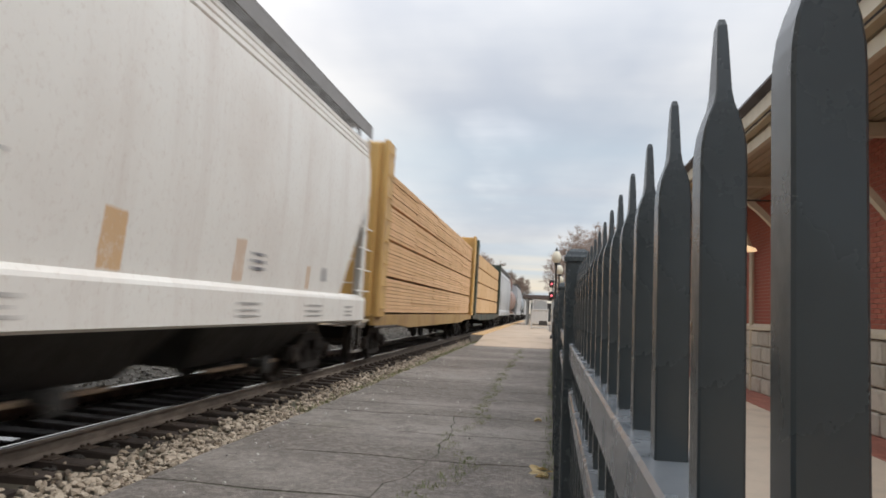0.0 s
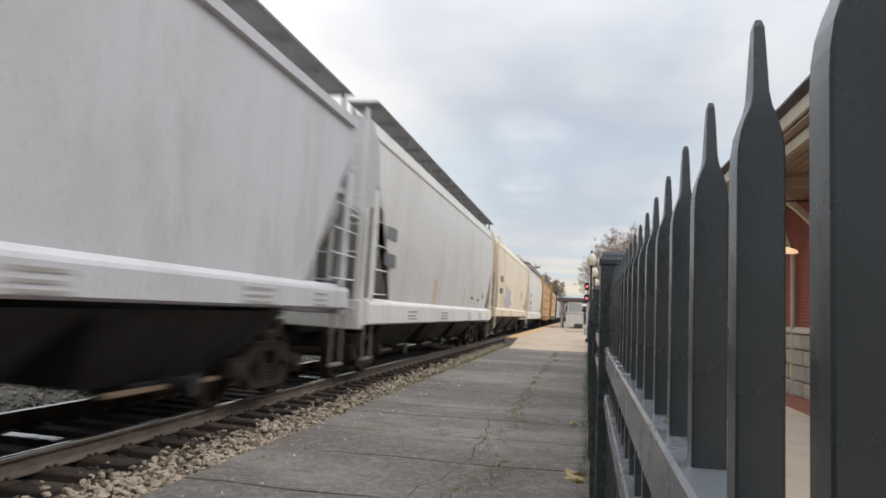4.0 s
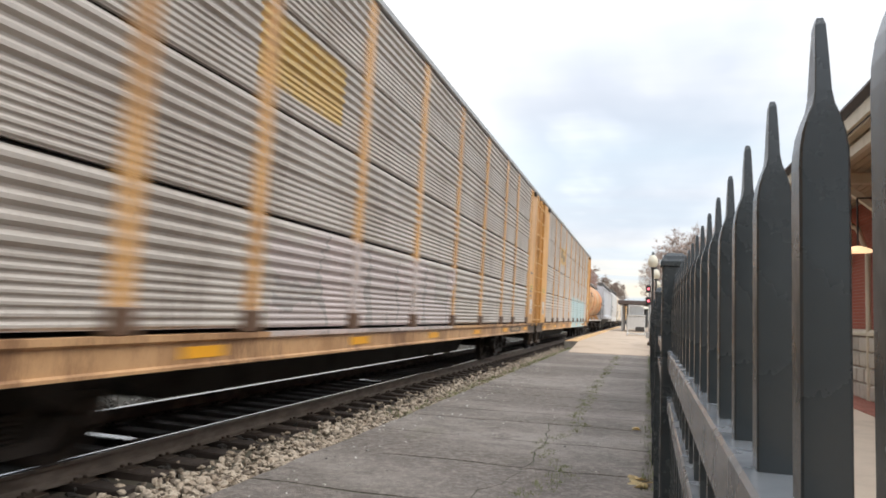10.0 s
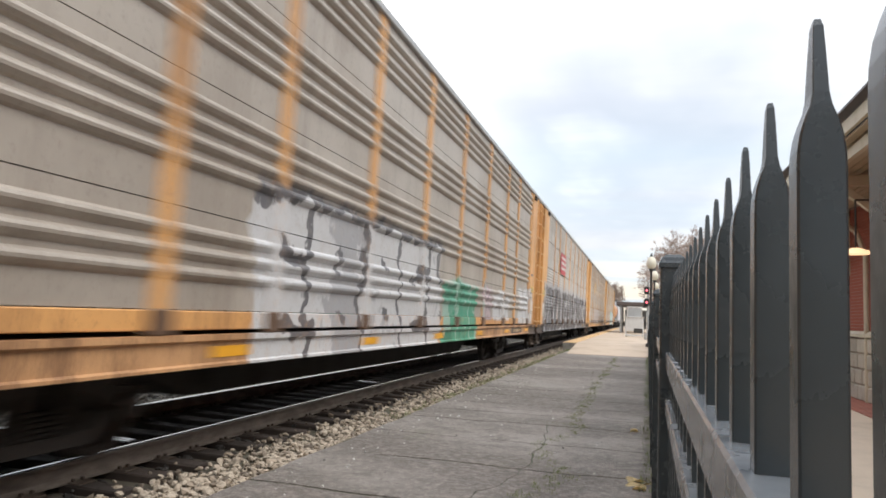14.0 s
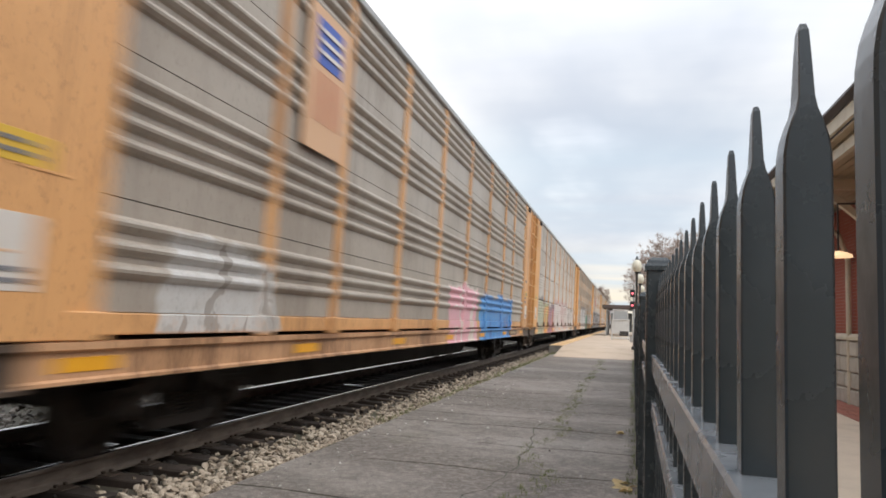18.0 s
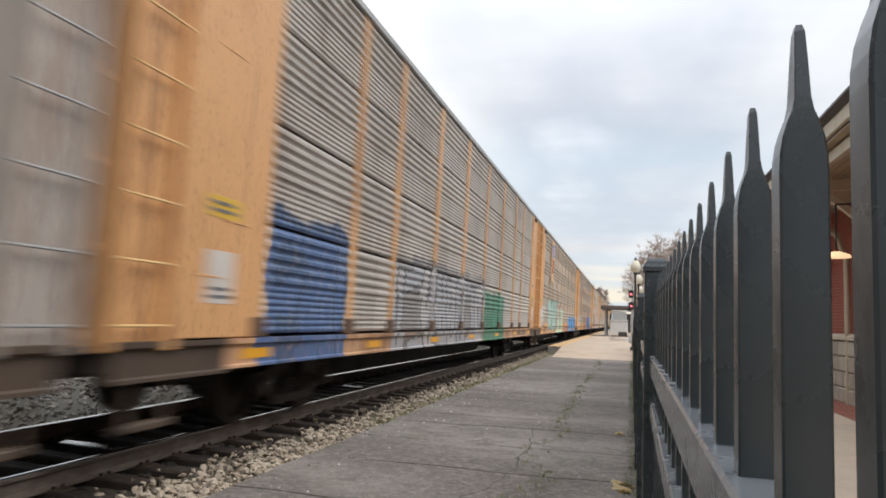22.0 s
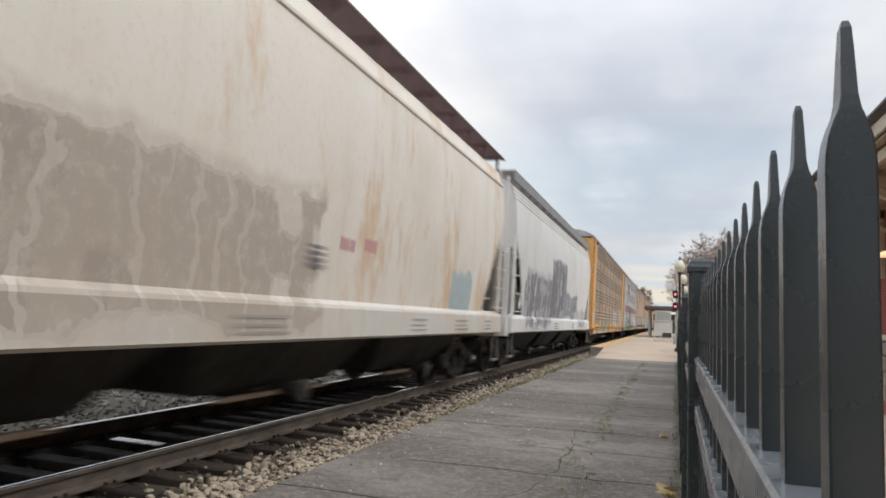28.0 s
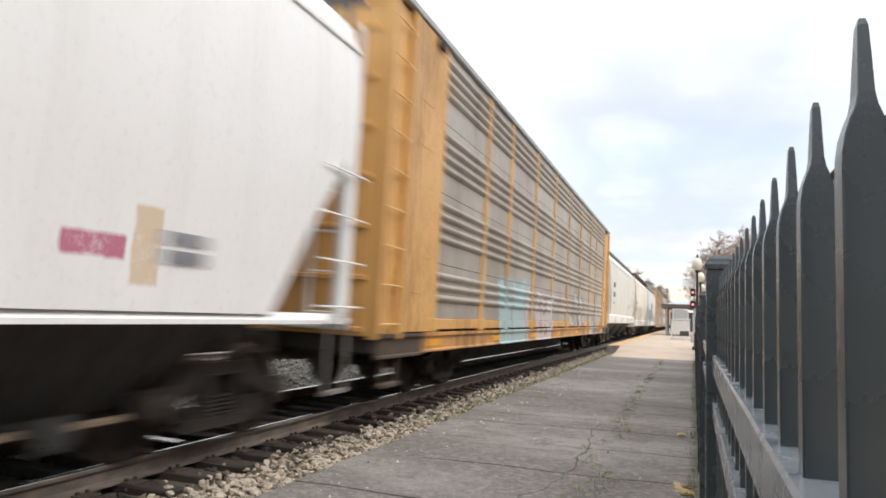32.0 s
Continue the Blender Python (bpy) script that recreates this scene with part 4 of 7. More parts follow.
        bm = bmesh.new()
        soft_box(bm, 1.575, 1.582, y - 0.30, y + 0.30, 0.855, 0.955, 0.002)
        part("reflector", bm, REFLECT, car, "yellow reflector strip")
    for y, z, w, h, col in placards:
        bm = bmesh.new()
        e = 0.008 if h < 0.62 and w < 1.0 else 0.0
        soft_box(bm, 1.60, 1.614 + e, y - w / 2, y + w / 2, z - h / 2, z + h / 2, 0.004)
        p = part("placard", bm, col, car, "painted metal sign plate")
        if col.name.startswith("sign_blue"):
            for k in range(3):
                bm = bmesh.new()
                quad_box(bm, 1.63, 1.637, y - w * 0.44, y + w * 0.44, z + h * (0.20 - 0.24 * k), z + h * (0.29 - 0.24 * k))
                part("emblem_stripe", bm, SIGN_INK, p)
        if col.name.startswith("sign_buff"):
            for k in range(5):
                bm = bmesh.new()
                a = y + w * (0.14 * k - 0.30)
                quad_box(bm, 1.62, 1.629, a, a + w * 0.045, z - h * 0.30, z + h * 0.05)
                part("emblem_stripe", bm, EMBLEM_RED, p)
        if w > 1.6:
            bm = bmesh.new()
            for k in range(3):
                zz = z + h * (0.22 - 0.25 * k)
                n = 9 - k
                for i in range(n):
                    a = y - w * 0.42 + w * 0.84 * i / n
                    quad_box(bm, 1.62, 1.629, a, a + w * 0.84 / n * 0.75, zz, zz + h * 0.13)
            tagged(part("sign_lettering", bm, SIGN_INK, p, "unreadable lettering as plain bars"), kind="stuff")
    bm = bmesh.new()
    soft_box(bm, 1.57, 1.581, half - 5.0, half - 3.2, 0.83, 0.98, 0.002)
    plate = part("stencil_plate", bm, PLATE_DARK, car, "dark painted panel on the sill")
    bars(plate, 1.584, half - 4.75, 0.865, [(0, 0, 1.3, 0.09)], PLATE_BUFF)
    bars(car, 1.598, half - 1.75, 2.1, [(0, 0, 0.3, 0.07), (0, -0.14, 0.3, 0.05), (0, 0.6, 0.3, 0.07)], LABEL_DARK)
    for s in (1, -1):
        add_truck(car, s * (half - 4.1))
    add_couplers(car, half - 0.2)
    TRAIN.append((car, centre))
    return car


# covered hopper --------------------------------------------------------
def hopper_side(curved, beads=False):
    """Half section of the body: side, sloping upper strip (beaded or plain) and roof edge."""
    if curved:
        pts = [(1.535, 1.0), (1.56, 1.9), (1.585, 2.3), (1.598, 2.7), (1.60, 3.1), (1.592, 3.6), (1.568, 4.0), (1.535, 4.27)]
        if beads:
            for k in range(3):
                x, z = 1.505 - 0.035 * k, 4.30 + 0.118 * k
                pts += [(x - 0.012, z), (x + 0.014, z + 0.02), (x + 0.004, z + 0.085), (x - 0.022, z + 0.105)]
        else:
            pts += [(1.555, 4.29), (1.555, 4.33), (1.50, 4.35), (1.41, 4.63)]
        return pts + [(1.34, 4.70), (0.95, 4.78)]
    return [(1.53, 1.0), (1.53, 2.4), (1.53, 3.2), (1.53, 4.12), (1.59, 4.14), (1.59, 4.27), (1.49, 4.29), (1.47, 4.36), (0.9, 4.48)]


def hopper(label, centre, length, colour, dirt, curved=True, rust=None, rust_amount=0.0, patches=(), bands=(), amount=0.35, sill_col=None, grate_col=(0.20, 0.19, 0.18), bays=3, marks=(), streak=0.3, sill=(1.03, 1.45), solid_edge=False, tall=False, low_board=0.0, beads=False, flush=False, cut=1.45, inset=0.0, bare_end=False, group="covered hopper cars of the train"):
    car = thing("covered_hopper_car", label, "railway car", group)
    half = length / 2 - 0.45 - inset
    paint = car_paint("hopper_paint", car, colour, dirt, amount, streak, 0.45, 0.5, patches=patches, rust=rust, rust_amount=rust_amount, bands=bands)
    sill_m = car_paint("hopper_sill_paint", car, sill_col or colour, dirt, amount * 0.8, streak, 0.6, 0.5, patches=patches, rust=rust, rust_amount=rust_amount * 0.6)
    # body colour cut down: grime plus the shade under the car, put into the chutes
    under = car_paint("hopper_chute_shade", car, tuple(k * 0.045 for k in colour), (0.016, 0.013, 0.011), 0.8, 0.6, 0.8, 0.8)
    slope_m = car_paint("hopper_slope_paint", car, tuple(k * 0.85 for k in colour), (0.22, 0.18, 0.145), 0.5, 0.4, 0.8, 0.7)
    zb, zs = sill
    if flush:
        zs = zb + 0.06
    prof = [(x, max(z, zs + 0.02)) for x, z in hopper_side(curved, beads)]
    bh = half - 0.25            # half length of the side sheet
    for s in (1, -1):
        bm = bmesh.new()
        cols = []
        # columns of the side sheet; end columns start higher
        stations = [-bh, -bh + 0.45, -bh + 0.9, -bh + cut]
        n = 10
        stations += [-bh + cut + (2 * bh - 2 * cut) * i / n for i in range(1, n)]
        stations += [bh - cut, bh - 0.9, bh - 0.45, bh]
        zmin = lambda y: zs + max(0.0, (abs(y) - (bh - cut)) / cut) ** 0.85 * 2.05
        def at_z(z):
            for (x0, z0), (x1, z1) in zip(prof, prof[1:]):
                if z0 <= z <= z1:
                    return x0 + (x1 - x0) * (z - z0) / max(1e-6, z1 - z0)
            return prof[0][0]
        for y in stations:
            zl = zmin(y)
            col = []
            for k, (x, z) in enumerate(prof):
                zz = max(z, zl + 0.001 * k)
                xx = x if z >= zl else at_z(zz)
                col.append(bm.verts.new((s * xx, y, zz)))
            # back of the sheet
            for v in col[::-1]:
                col.append(bm.verts.new((v.co.x - s * 0.03, y, v.co.z)))
            cols.append(col)
        n = len(cols[0])
        for c0, c1 in zip(cols, cols[1:]):
            for i in range(n):
                bm.faces.new((c0[i], c0[(i + 1) % n], c1[(i + 1) % n], c1[i]))
        for c in (cols[0], cols[-1]):
            for i in range(n // 2 - 1):
                bm.faces.new((c[i], c[i + 1], c[n - 2 - i], c[n - 1 - i]))
        part("side_sheet", bm, paint, car, "curved steel side" if curved else "flat steel side", smooth=True)
    # roof, end sheets and slope sheets
    bm = bmesh.new()
    top = prof[-1]
    sweep(bm, [(-top[0] - 0.02, top[1]), (0, top[1] + 0.06), (top[0] + 0.02, top[1]), (top[0], top[1] - 0.05), (-top[0], top[1] - 0.05)], -bh, bh)
    for s in (1, -1):
        z1 = top[1]
        pr = [(x, z) for x, z in prof if z >= 3.05]
        ring = [(x, z) for x, z in pr] + [(-x, z) for x, z in pr[::-1]]
        vs = [bm.verts.new((x * 0.985, s * bh, z)) for x, z in ring]
        bm.faces.new(vs)
    part("roof", bm, paint, car, "shallow pitched roof")
    for s in (1, -1):
        bm = bmesh.new()
        a = [bm.verts.new((x, s * y, z)) for x, y, z in ((-1.48, bh, 3.10), (1.48, bh, 3.10), (1.42, bh - cut - 0.5, 1.25), (-1.42, bh - cut - 0.5, 1.25))]
        b = [bm.verts.new(v.co + Vector((0, 0, -0.04))) for v in a]
        bm.faces.new(a), bm.faces.new(b[::-1])
        for i in range(4):
            bm.faces.new((a[i], b[i], b[(i + 1) % 4], a[(i + 1) % 4]))
        part("slope_sheet", bm, slope_m, car, "dirty sloping end sheet")
    # side sill
    for s in (1, -1):
        bm = bmesh.new()
        sweep(bm, [(s * (x - (0.055 if flush else 0.0)), z) for x, z in ((1.45, zs + 0.04), (1.52, zs + 0.035), (1.585, zs - 0.03), (1.60, zs - 0.07), (1.60, zb + 0.03), (1.56, zb), (1.45, zb))], -half + 0.1, half - 0.1)
        part("side_sill", bm, sill_m, car, "broad pale side sill")
    # end frame: posts, bolster, platform
    for s in (1, -1):
        for x in (1.42, 0.5, -0.5, -1.42):
            bm = bmesh.new()
            soft_box(bm, x - 0.05, x + 0.05, s * (half - 0.2) - 0.05, s * (half - 0.2) + 0.05, zs, 3.06, 0.01)
            part("end_post", bm, sill_m, car)
        for q in (1, -1):
            bm = bmesh.new()
            soft_box(bm, q * 1.55 - 0.03, q * 1.55 + 0.03, s * (half - 0.34) - 0.10, s * (half - 0.34) + 0.10, zs, 3.4, 0.01)
            part("corner_post", bm, sill_m, car)
        bm = bmesh.new()
        soft_box(bm, -1.5, 1.5, s * half - 0.25 if s > 0 else s * half, s * half if s > 0 else s * half + 0.25, zb - 0.08, zs, 0.02)
        part("end_beam", bm, sill_m, car)
        bm = bmesh.new()
        soft_box(bm, -1.3, 1.3, s * (half - 0.1) - 0.25, s * (half - 0.1) + 0.15, 2.86, 2.90, 0.005)
        part("crossover_platform", bm, sill_m, car)
        if tall:
            ladder(car, 1.58, s * (half - 0.33), 0.85, top[1] - 0.2, 0.45, 9, sill_m)
        else:
            ladder(car, 1.58, s * (half - 0.50), zs + 0.12, 2.85, 0.95, 4, sill_m, stiles=False)
        if bare_end:
            ladder(car, 1.05, s * (half - 0.10), zs + 0.12, 2.85, 0.95, 4, sill_m, along="x", stiles=False)
        else:
            ladder(car, 1.15, s * (half + 0.02), 1.3, top[1] - 0.1, 0.5, 8, sill_m, along="x")
        bm = bmesh.new()
        quad_box(bm, 1.50, 1.58, s * (half - 0.35) - 0.25, s * (half - 0.35) + 0.25, 0.42, 0.46)
        for dy in (-0.23, 0.23):
            quad_box(bm, 1.53, 1.55, s * (half - 0.35) + dy - 0.018, s * (half - 0.35) + dy + 0.018, 0.44, 1.2)
        part("stirrup_step", bm, STEP_STEEL, car)
    # running boards and hatches
    zt = 4.95 if curved else 4.72
    if low_board:
        zt = 4.79 + 0.15 * low_board
    gm = worn("grating_%.2f_%.2f" % grate_col[:2], grate_col, 0.6, amount=0.3, scale=4)
    for s in (1, -1):
        bm = bmesh.new()
        xo = s * (1.50 if curved else 1.42) * (low_board or 1.0)
        for k in range(14):
            x = xo - s * 0.04 * k
            w = 0.014 if k in (0, 13) else 0.006
            quad_box(bm, x - w, x + w, -half + 0.1, half - 0.1, zt - 0.012, zt + 0.02)
        for k in range(int((2 * half - 0.4) / 0.19)):
            y = -half + 0.2 + 0.19 * k
            quad_box(bm, min(xo, xo - s * 0.52), max(xo, xo - s * 0.52), y - 0.006, y + 0.006, zt - 0.012, zt + 0.014)
        if solid_edge:
            quad_box(bm, xo - 0.012, xo + 0.012, -half + 0.1, half - 0.1, zt - 0.22, zt + 0.03)
        y = -half + 0.3
        while y < half - 0.2:
            quad_box(bm, min(xo, xo - s * 0.52), max(xo, xo - s * 0.52), y - 0.02, y + 0.02, zt - 0.06, zt - 0.02)
            quad_box(bm, xo - s * 0.06 - 0.025, xo - s * 0.06 + 0.025, y - 0.025, y + 0.025, zt - 0.32, zt - 0.02)
            quad_box(bm, xo - s * 0.5 - 0.025, xo - s * 0.5 + 0.025, y - 0.025, y + 0.025, zt - 0.30, zt - 0.02)
            y += 1.15
        part("running_board", bm, gm, car, "steel grating walkway along the roof")
    bm = bmesh.new()
    soft_box(bm, -0.35, 0.35, -bh + 0.8, bh - 0.8, top[1], top[1] + 0.20, 0.05)
    part("hatch_cover", bm, paint, car, "long roof hatches")
    # chutes
    span = 2 * (bh - cut - 0.35)
    for i in range(bays):
        yc = -span / 2 + span * (i + 0.5) / bays
        w = span / bays
        bm = bmesh.new()
        t = [(-1.42, yc - w / 2 + 0.04, 1.22), (1.42, yc - w / 2 + 0.04, 1.22), (1.42, yc + w / 2 - 0.04, 1.22), (-1.42, yc + w / 2 - 0.04, 1.22)]
        e = w * 0.34
        l = [(-0.85, yc - e, 0.46), (0.85, yc - e, 0.46), (0.85, yc + e, 0.46), (-0.85, yc + e, 0.46)]
        a, b = [bm.verts.new(p) for p in t], [bm.verts.new(p) for p in l]
        for k in range(4):
            bm.faces.new((a[k], a[(k + 1) % 4], b[(k + 1) % 4], b[k]))
        bm.faces.new(a), bm.faces.new(b[::-1])
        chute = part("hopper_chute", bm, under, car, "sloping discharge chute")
        bm = bmesh.new()
        soft_box(bm, -0.9, 0.9, yc - 0.55, yc + 0.55, 0.34, 0.46, 0.015)
        tube(bm, (0.6, yc, 0.44), (1.25, yc, 0.44), 0.06, seg=8)
        lathe_b = bmesh.new()
        lathe(lathe_b, [(0.0, 0), (0.12, 0), (0.13, 0.05), (0.0, 0.05)], True, 12)
        join(bm, lathe_b, Matrix.Translation((1.25, yc, 0.44)) @ Matrix.Rotation(radians(-90), 4, "Z"))
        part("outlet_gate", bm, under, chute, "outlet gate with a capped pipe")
        bm = bmesh.new()
        soft_box(bm, 0.92, 1.0, yc - e * 0.8, yc + e * 0.8, 0.37, 0.425, 0.012)
        part("gate_slide", bm, GATE, chute, "dusty tan gate slide")
    bm = bmesh.new()
    soft_box(bm, -0.3, 0.3, -half + 0.2, half - 0.2, 0.80, 1.15, 0.02)
    part("centre_sill", bm, GRIME, car)
    if not flush:
        zc = (zb + zs) / 2 - 0.03
        for y, w in ((-half + 3.1, 0.75), (-1.9, 0.9), (2.6, 0.6), (half - 3.6, 0.75), (half - 1.5, 0.45)):
            bars(car, 1.602, y, zc, [(0, 0.05, w, 0.035), (0, -0.03, w * 0.9, 0.03), (0, -0.10, w, 0.03)], STENCIL_GREY)
    for y, z, rows in marks:
        bars(car, at_z(z) + 0.012 if curved else 1.532, y, z, rows, LABEL_DARK)
    for s in (1, -1):
        add_truck(car, s * (half - 1.75))
    add_couplers(car, half + inset)
    TRAIN.append((car, centre))
    return car


# tank car ---------------------------------------------------------------
def tank_car(label, centre, length, colour, dirt, rust, rust_amount, group="tank cars of the train", band=None):
    car = thing("tank_car", label, "railway car", group)
    half = length / 2 - 0.5
    bh, r, zc = half - 0.18, 1.53, 2.72
    paint = car_paint("tank_paint", car, colour, dirt, 0.6, 0.55, 0.35, 0.5, rust=rust, rust_amount=rust_amount, bands=band or (), rust_lo=0.455, rust_scale=0.5, rust_stretch=(1, 0.75, 0.8))
    bm = bmesh.new()
    prof = [(0.02, -bh), (0.55, -bh + 0.03), (1.0, -bh + 0.14), (1.32, -bh + 0.34), (1.49, -bh + 0.62), (r, -bh + 0.85)]
    seams = []
    y = -bh + 0.85
    while y < bh - 3.0:
        y += 2.6
        seams += [(r, y - 0.03), (r + 0.012, y), (r, y + 0.03)]
    lathe(bm, prof + seams + [(a, -b) for a, b in prof[::-1]], True, 48, (0, 0, zc))
    part("tank_shell", bm, paint, car, "long cylindrical tank with welded seams", smooth=True)
    for s in (1, -1):
        bm = bmesh.new()
        soft_box(bm, s * 1.42 - 0.07, s * 1.42 + 0.07, -half + 0.1, half - 0.1, 1.10, 1.19, 0.01)
        part("side_rail", bm, worn("tank_rail_paint", (0.62, 0.57, 0.50), 0.6, amount=0.4), car, "thin pale side rail")
    bm = bmesh.new()
    soft_box(bm, -0.35, 0.35, -half, half, 0.82, 1.12, 0.02)
    for y in (-half + 1.45, half - 1.45):
        soft_box(bm, -1.42, 1.42, y - 0.15, y + 0.15, 0.90, 1.15, 0.02)
    part("stub_sill", bm, GRIME, car)
    for y in (-bh + 1.2, -bh + 4.0, 0, bh - 4.0, bh - 1.2):
        for s in (1, -1):
            bm = bmesh.new()
            sweep(bm, [(s * 1.40, 1.12), (s * 1.28, 1.12), (s * 0.9, 1.52), (s * 1.05, 1.62)], y - 0.07, y + 0.07)
            part("saddle_brace", bm, paint, car)
    bm = bmesh.new()
    zt = zc + r + 0.05
    for s in (1, -1):
        for k in range(5):
            x = s * (0.62 + 0.11 * k)
            quad_box(bm, x - 0.02, x + 0.02, -bh + 0.6, bh - 0.6, zt - 0.28, zt - 0.24)
        quad_box(bm, s * 1.10 - 0.02, s * 1.10 + 0.02, -bh + 0.6, bh - 0.6, zt - 0.33, zt - 0.22)
        y = -bh + 0.7
        while y < bh - 0.6:
            quad_box(bm, min(s * 0.6, s * 1.1), max(s * 0.6, s * 1.1), y - 0.03, y + 0.03, zt - 0.32, zt - 0.28)
            y += 1.3
    part("running_board", bm, worn("tank_grating", (0.17, 0.16, 0.15), 0.7), car, "steel grating walkway along the top")
    bm = bmesh.new()
    for s in (1, -1):
        y0, y1 = -bh + 1.4, bh - 1.4
        for z in (zt + 1.02,):
            tube(bm, (s * 1.0, y0, z), (s * 1.0, y1, z), 0.025, seg=6)
        n = 9
        for i in range(n + 1):
            y = y0 + (y1 - y0) * i / n
            tube(bm, (s * 1.0, y, zt - 0.27), (s * 1.0, y, zt + 1.02), 0.03, seg=6)
    part("handrail", bm, worn("handrail_red", (0.30, 0.17, 0.14), 0.6), car, "reddish handrail above the tank")
    bm = bmesh.new()
    lathe(bm, [(0.0, zt - 0.2), (0.5, zt - 0.2), (0.5, zt + 0.25), (0.42, zt + 0.32), (0.0, zt + 0.34)], False, 20)
    part("dome", bm, paint, car, "valve housing on top")
    for s in (1, -1):
        ladder(car, 1.38, s * (half - 0.35), 0.6, 2.3, 0.42, 5, GALV)
        ladder(car, 0.6, s * (half + 0.0), 1.2, 2.2, 0.5, 3, GALV, along="x")
        bm = bmesh.new()
        for k in (1.2, 2.2):
            tube(bm, (-1.4, s * (half - 0.05), k), (1.4, s * (half - 0.05), k), 0.018, seg=6)
        part("end_railing", bm, GALV, car)
        add_truck(car, s * (half - 1.45))
    for yy, zz, rows in ((5.6, 1.85, [(0, 0, 0.9, 0.16)]), (6.3, 2.58, [(0, 0, 0.9, 0.16)]), (6.7, 2.15, [(0, 0, 0.3, 0.25)]), (-3.5, 1.98, [(0, 0, 1.8, 0.06), (0, 0.12, 1.8, 0.06), (0, 0.24, 1.8, 0.05)]), (-0.8, 2.36, [(0, 0, 1.8, 0.025)]), (-bh + 2.0, 2.9, [(0, 0, 1.6, 0.10), (0, 0.2, 1.6, 0.10)])):
        bm = bmesh.new()
        for dy, dz, w, h in rows:
            z = zz + dz
            x = math.sqrt(max(0.01, r * r - (z - zc) ** 2))
            n = max(1, int(w / 0.16))
            for i in range(n):
                a = yy + dy + i * w / n
                quad_box(bm, x - 0.05, x + 0.008, a, a + w / n * 0.8, z, z + h)
        tagged(part("stencil_marking", bm, TANK_INK, car, "worn stencilling as plain bars"), kind="stuff")
    add_couplers(car, half)
    TRAIN.append((car, centre))
    return car


# centre-beam lumber car --------------------------------------------------
def lumber_material(name, a, b_):
    m, nt, b = material(name)
    v = coords(nt)
    g = nt.nodes.new("ShaderNodeObjectInfo")
    r = g.outputs["Random"]
    grain = noise_tex(nt, v, 6, 6, 0.65, (1, 0.15, 4))
    c = mixc(nt, r, a, b_)
    c = mixc(nt, math2(nt, "MULTIPLY", ramp(nt, grain, 0.45, 0.7), 0.45), c, tuple(k * 0.55 for k in a))
    nt.links.new(c, b.inputs["Base Color"])
    b.inputs["Roughness"].default_value = 0.85
    bump(nt, b, grain, 0.25, 0.004)
    return m


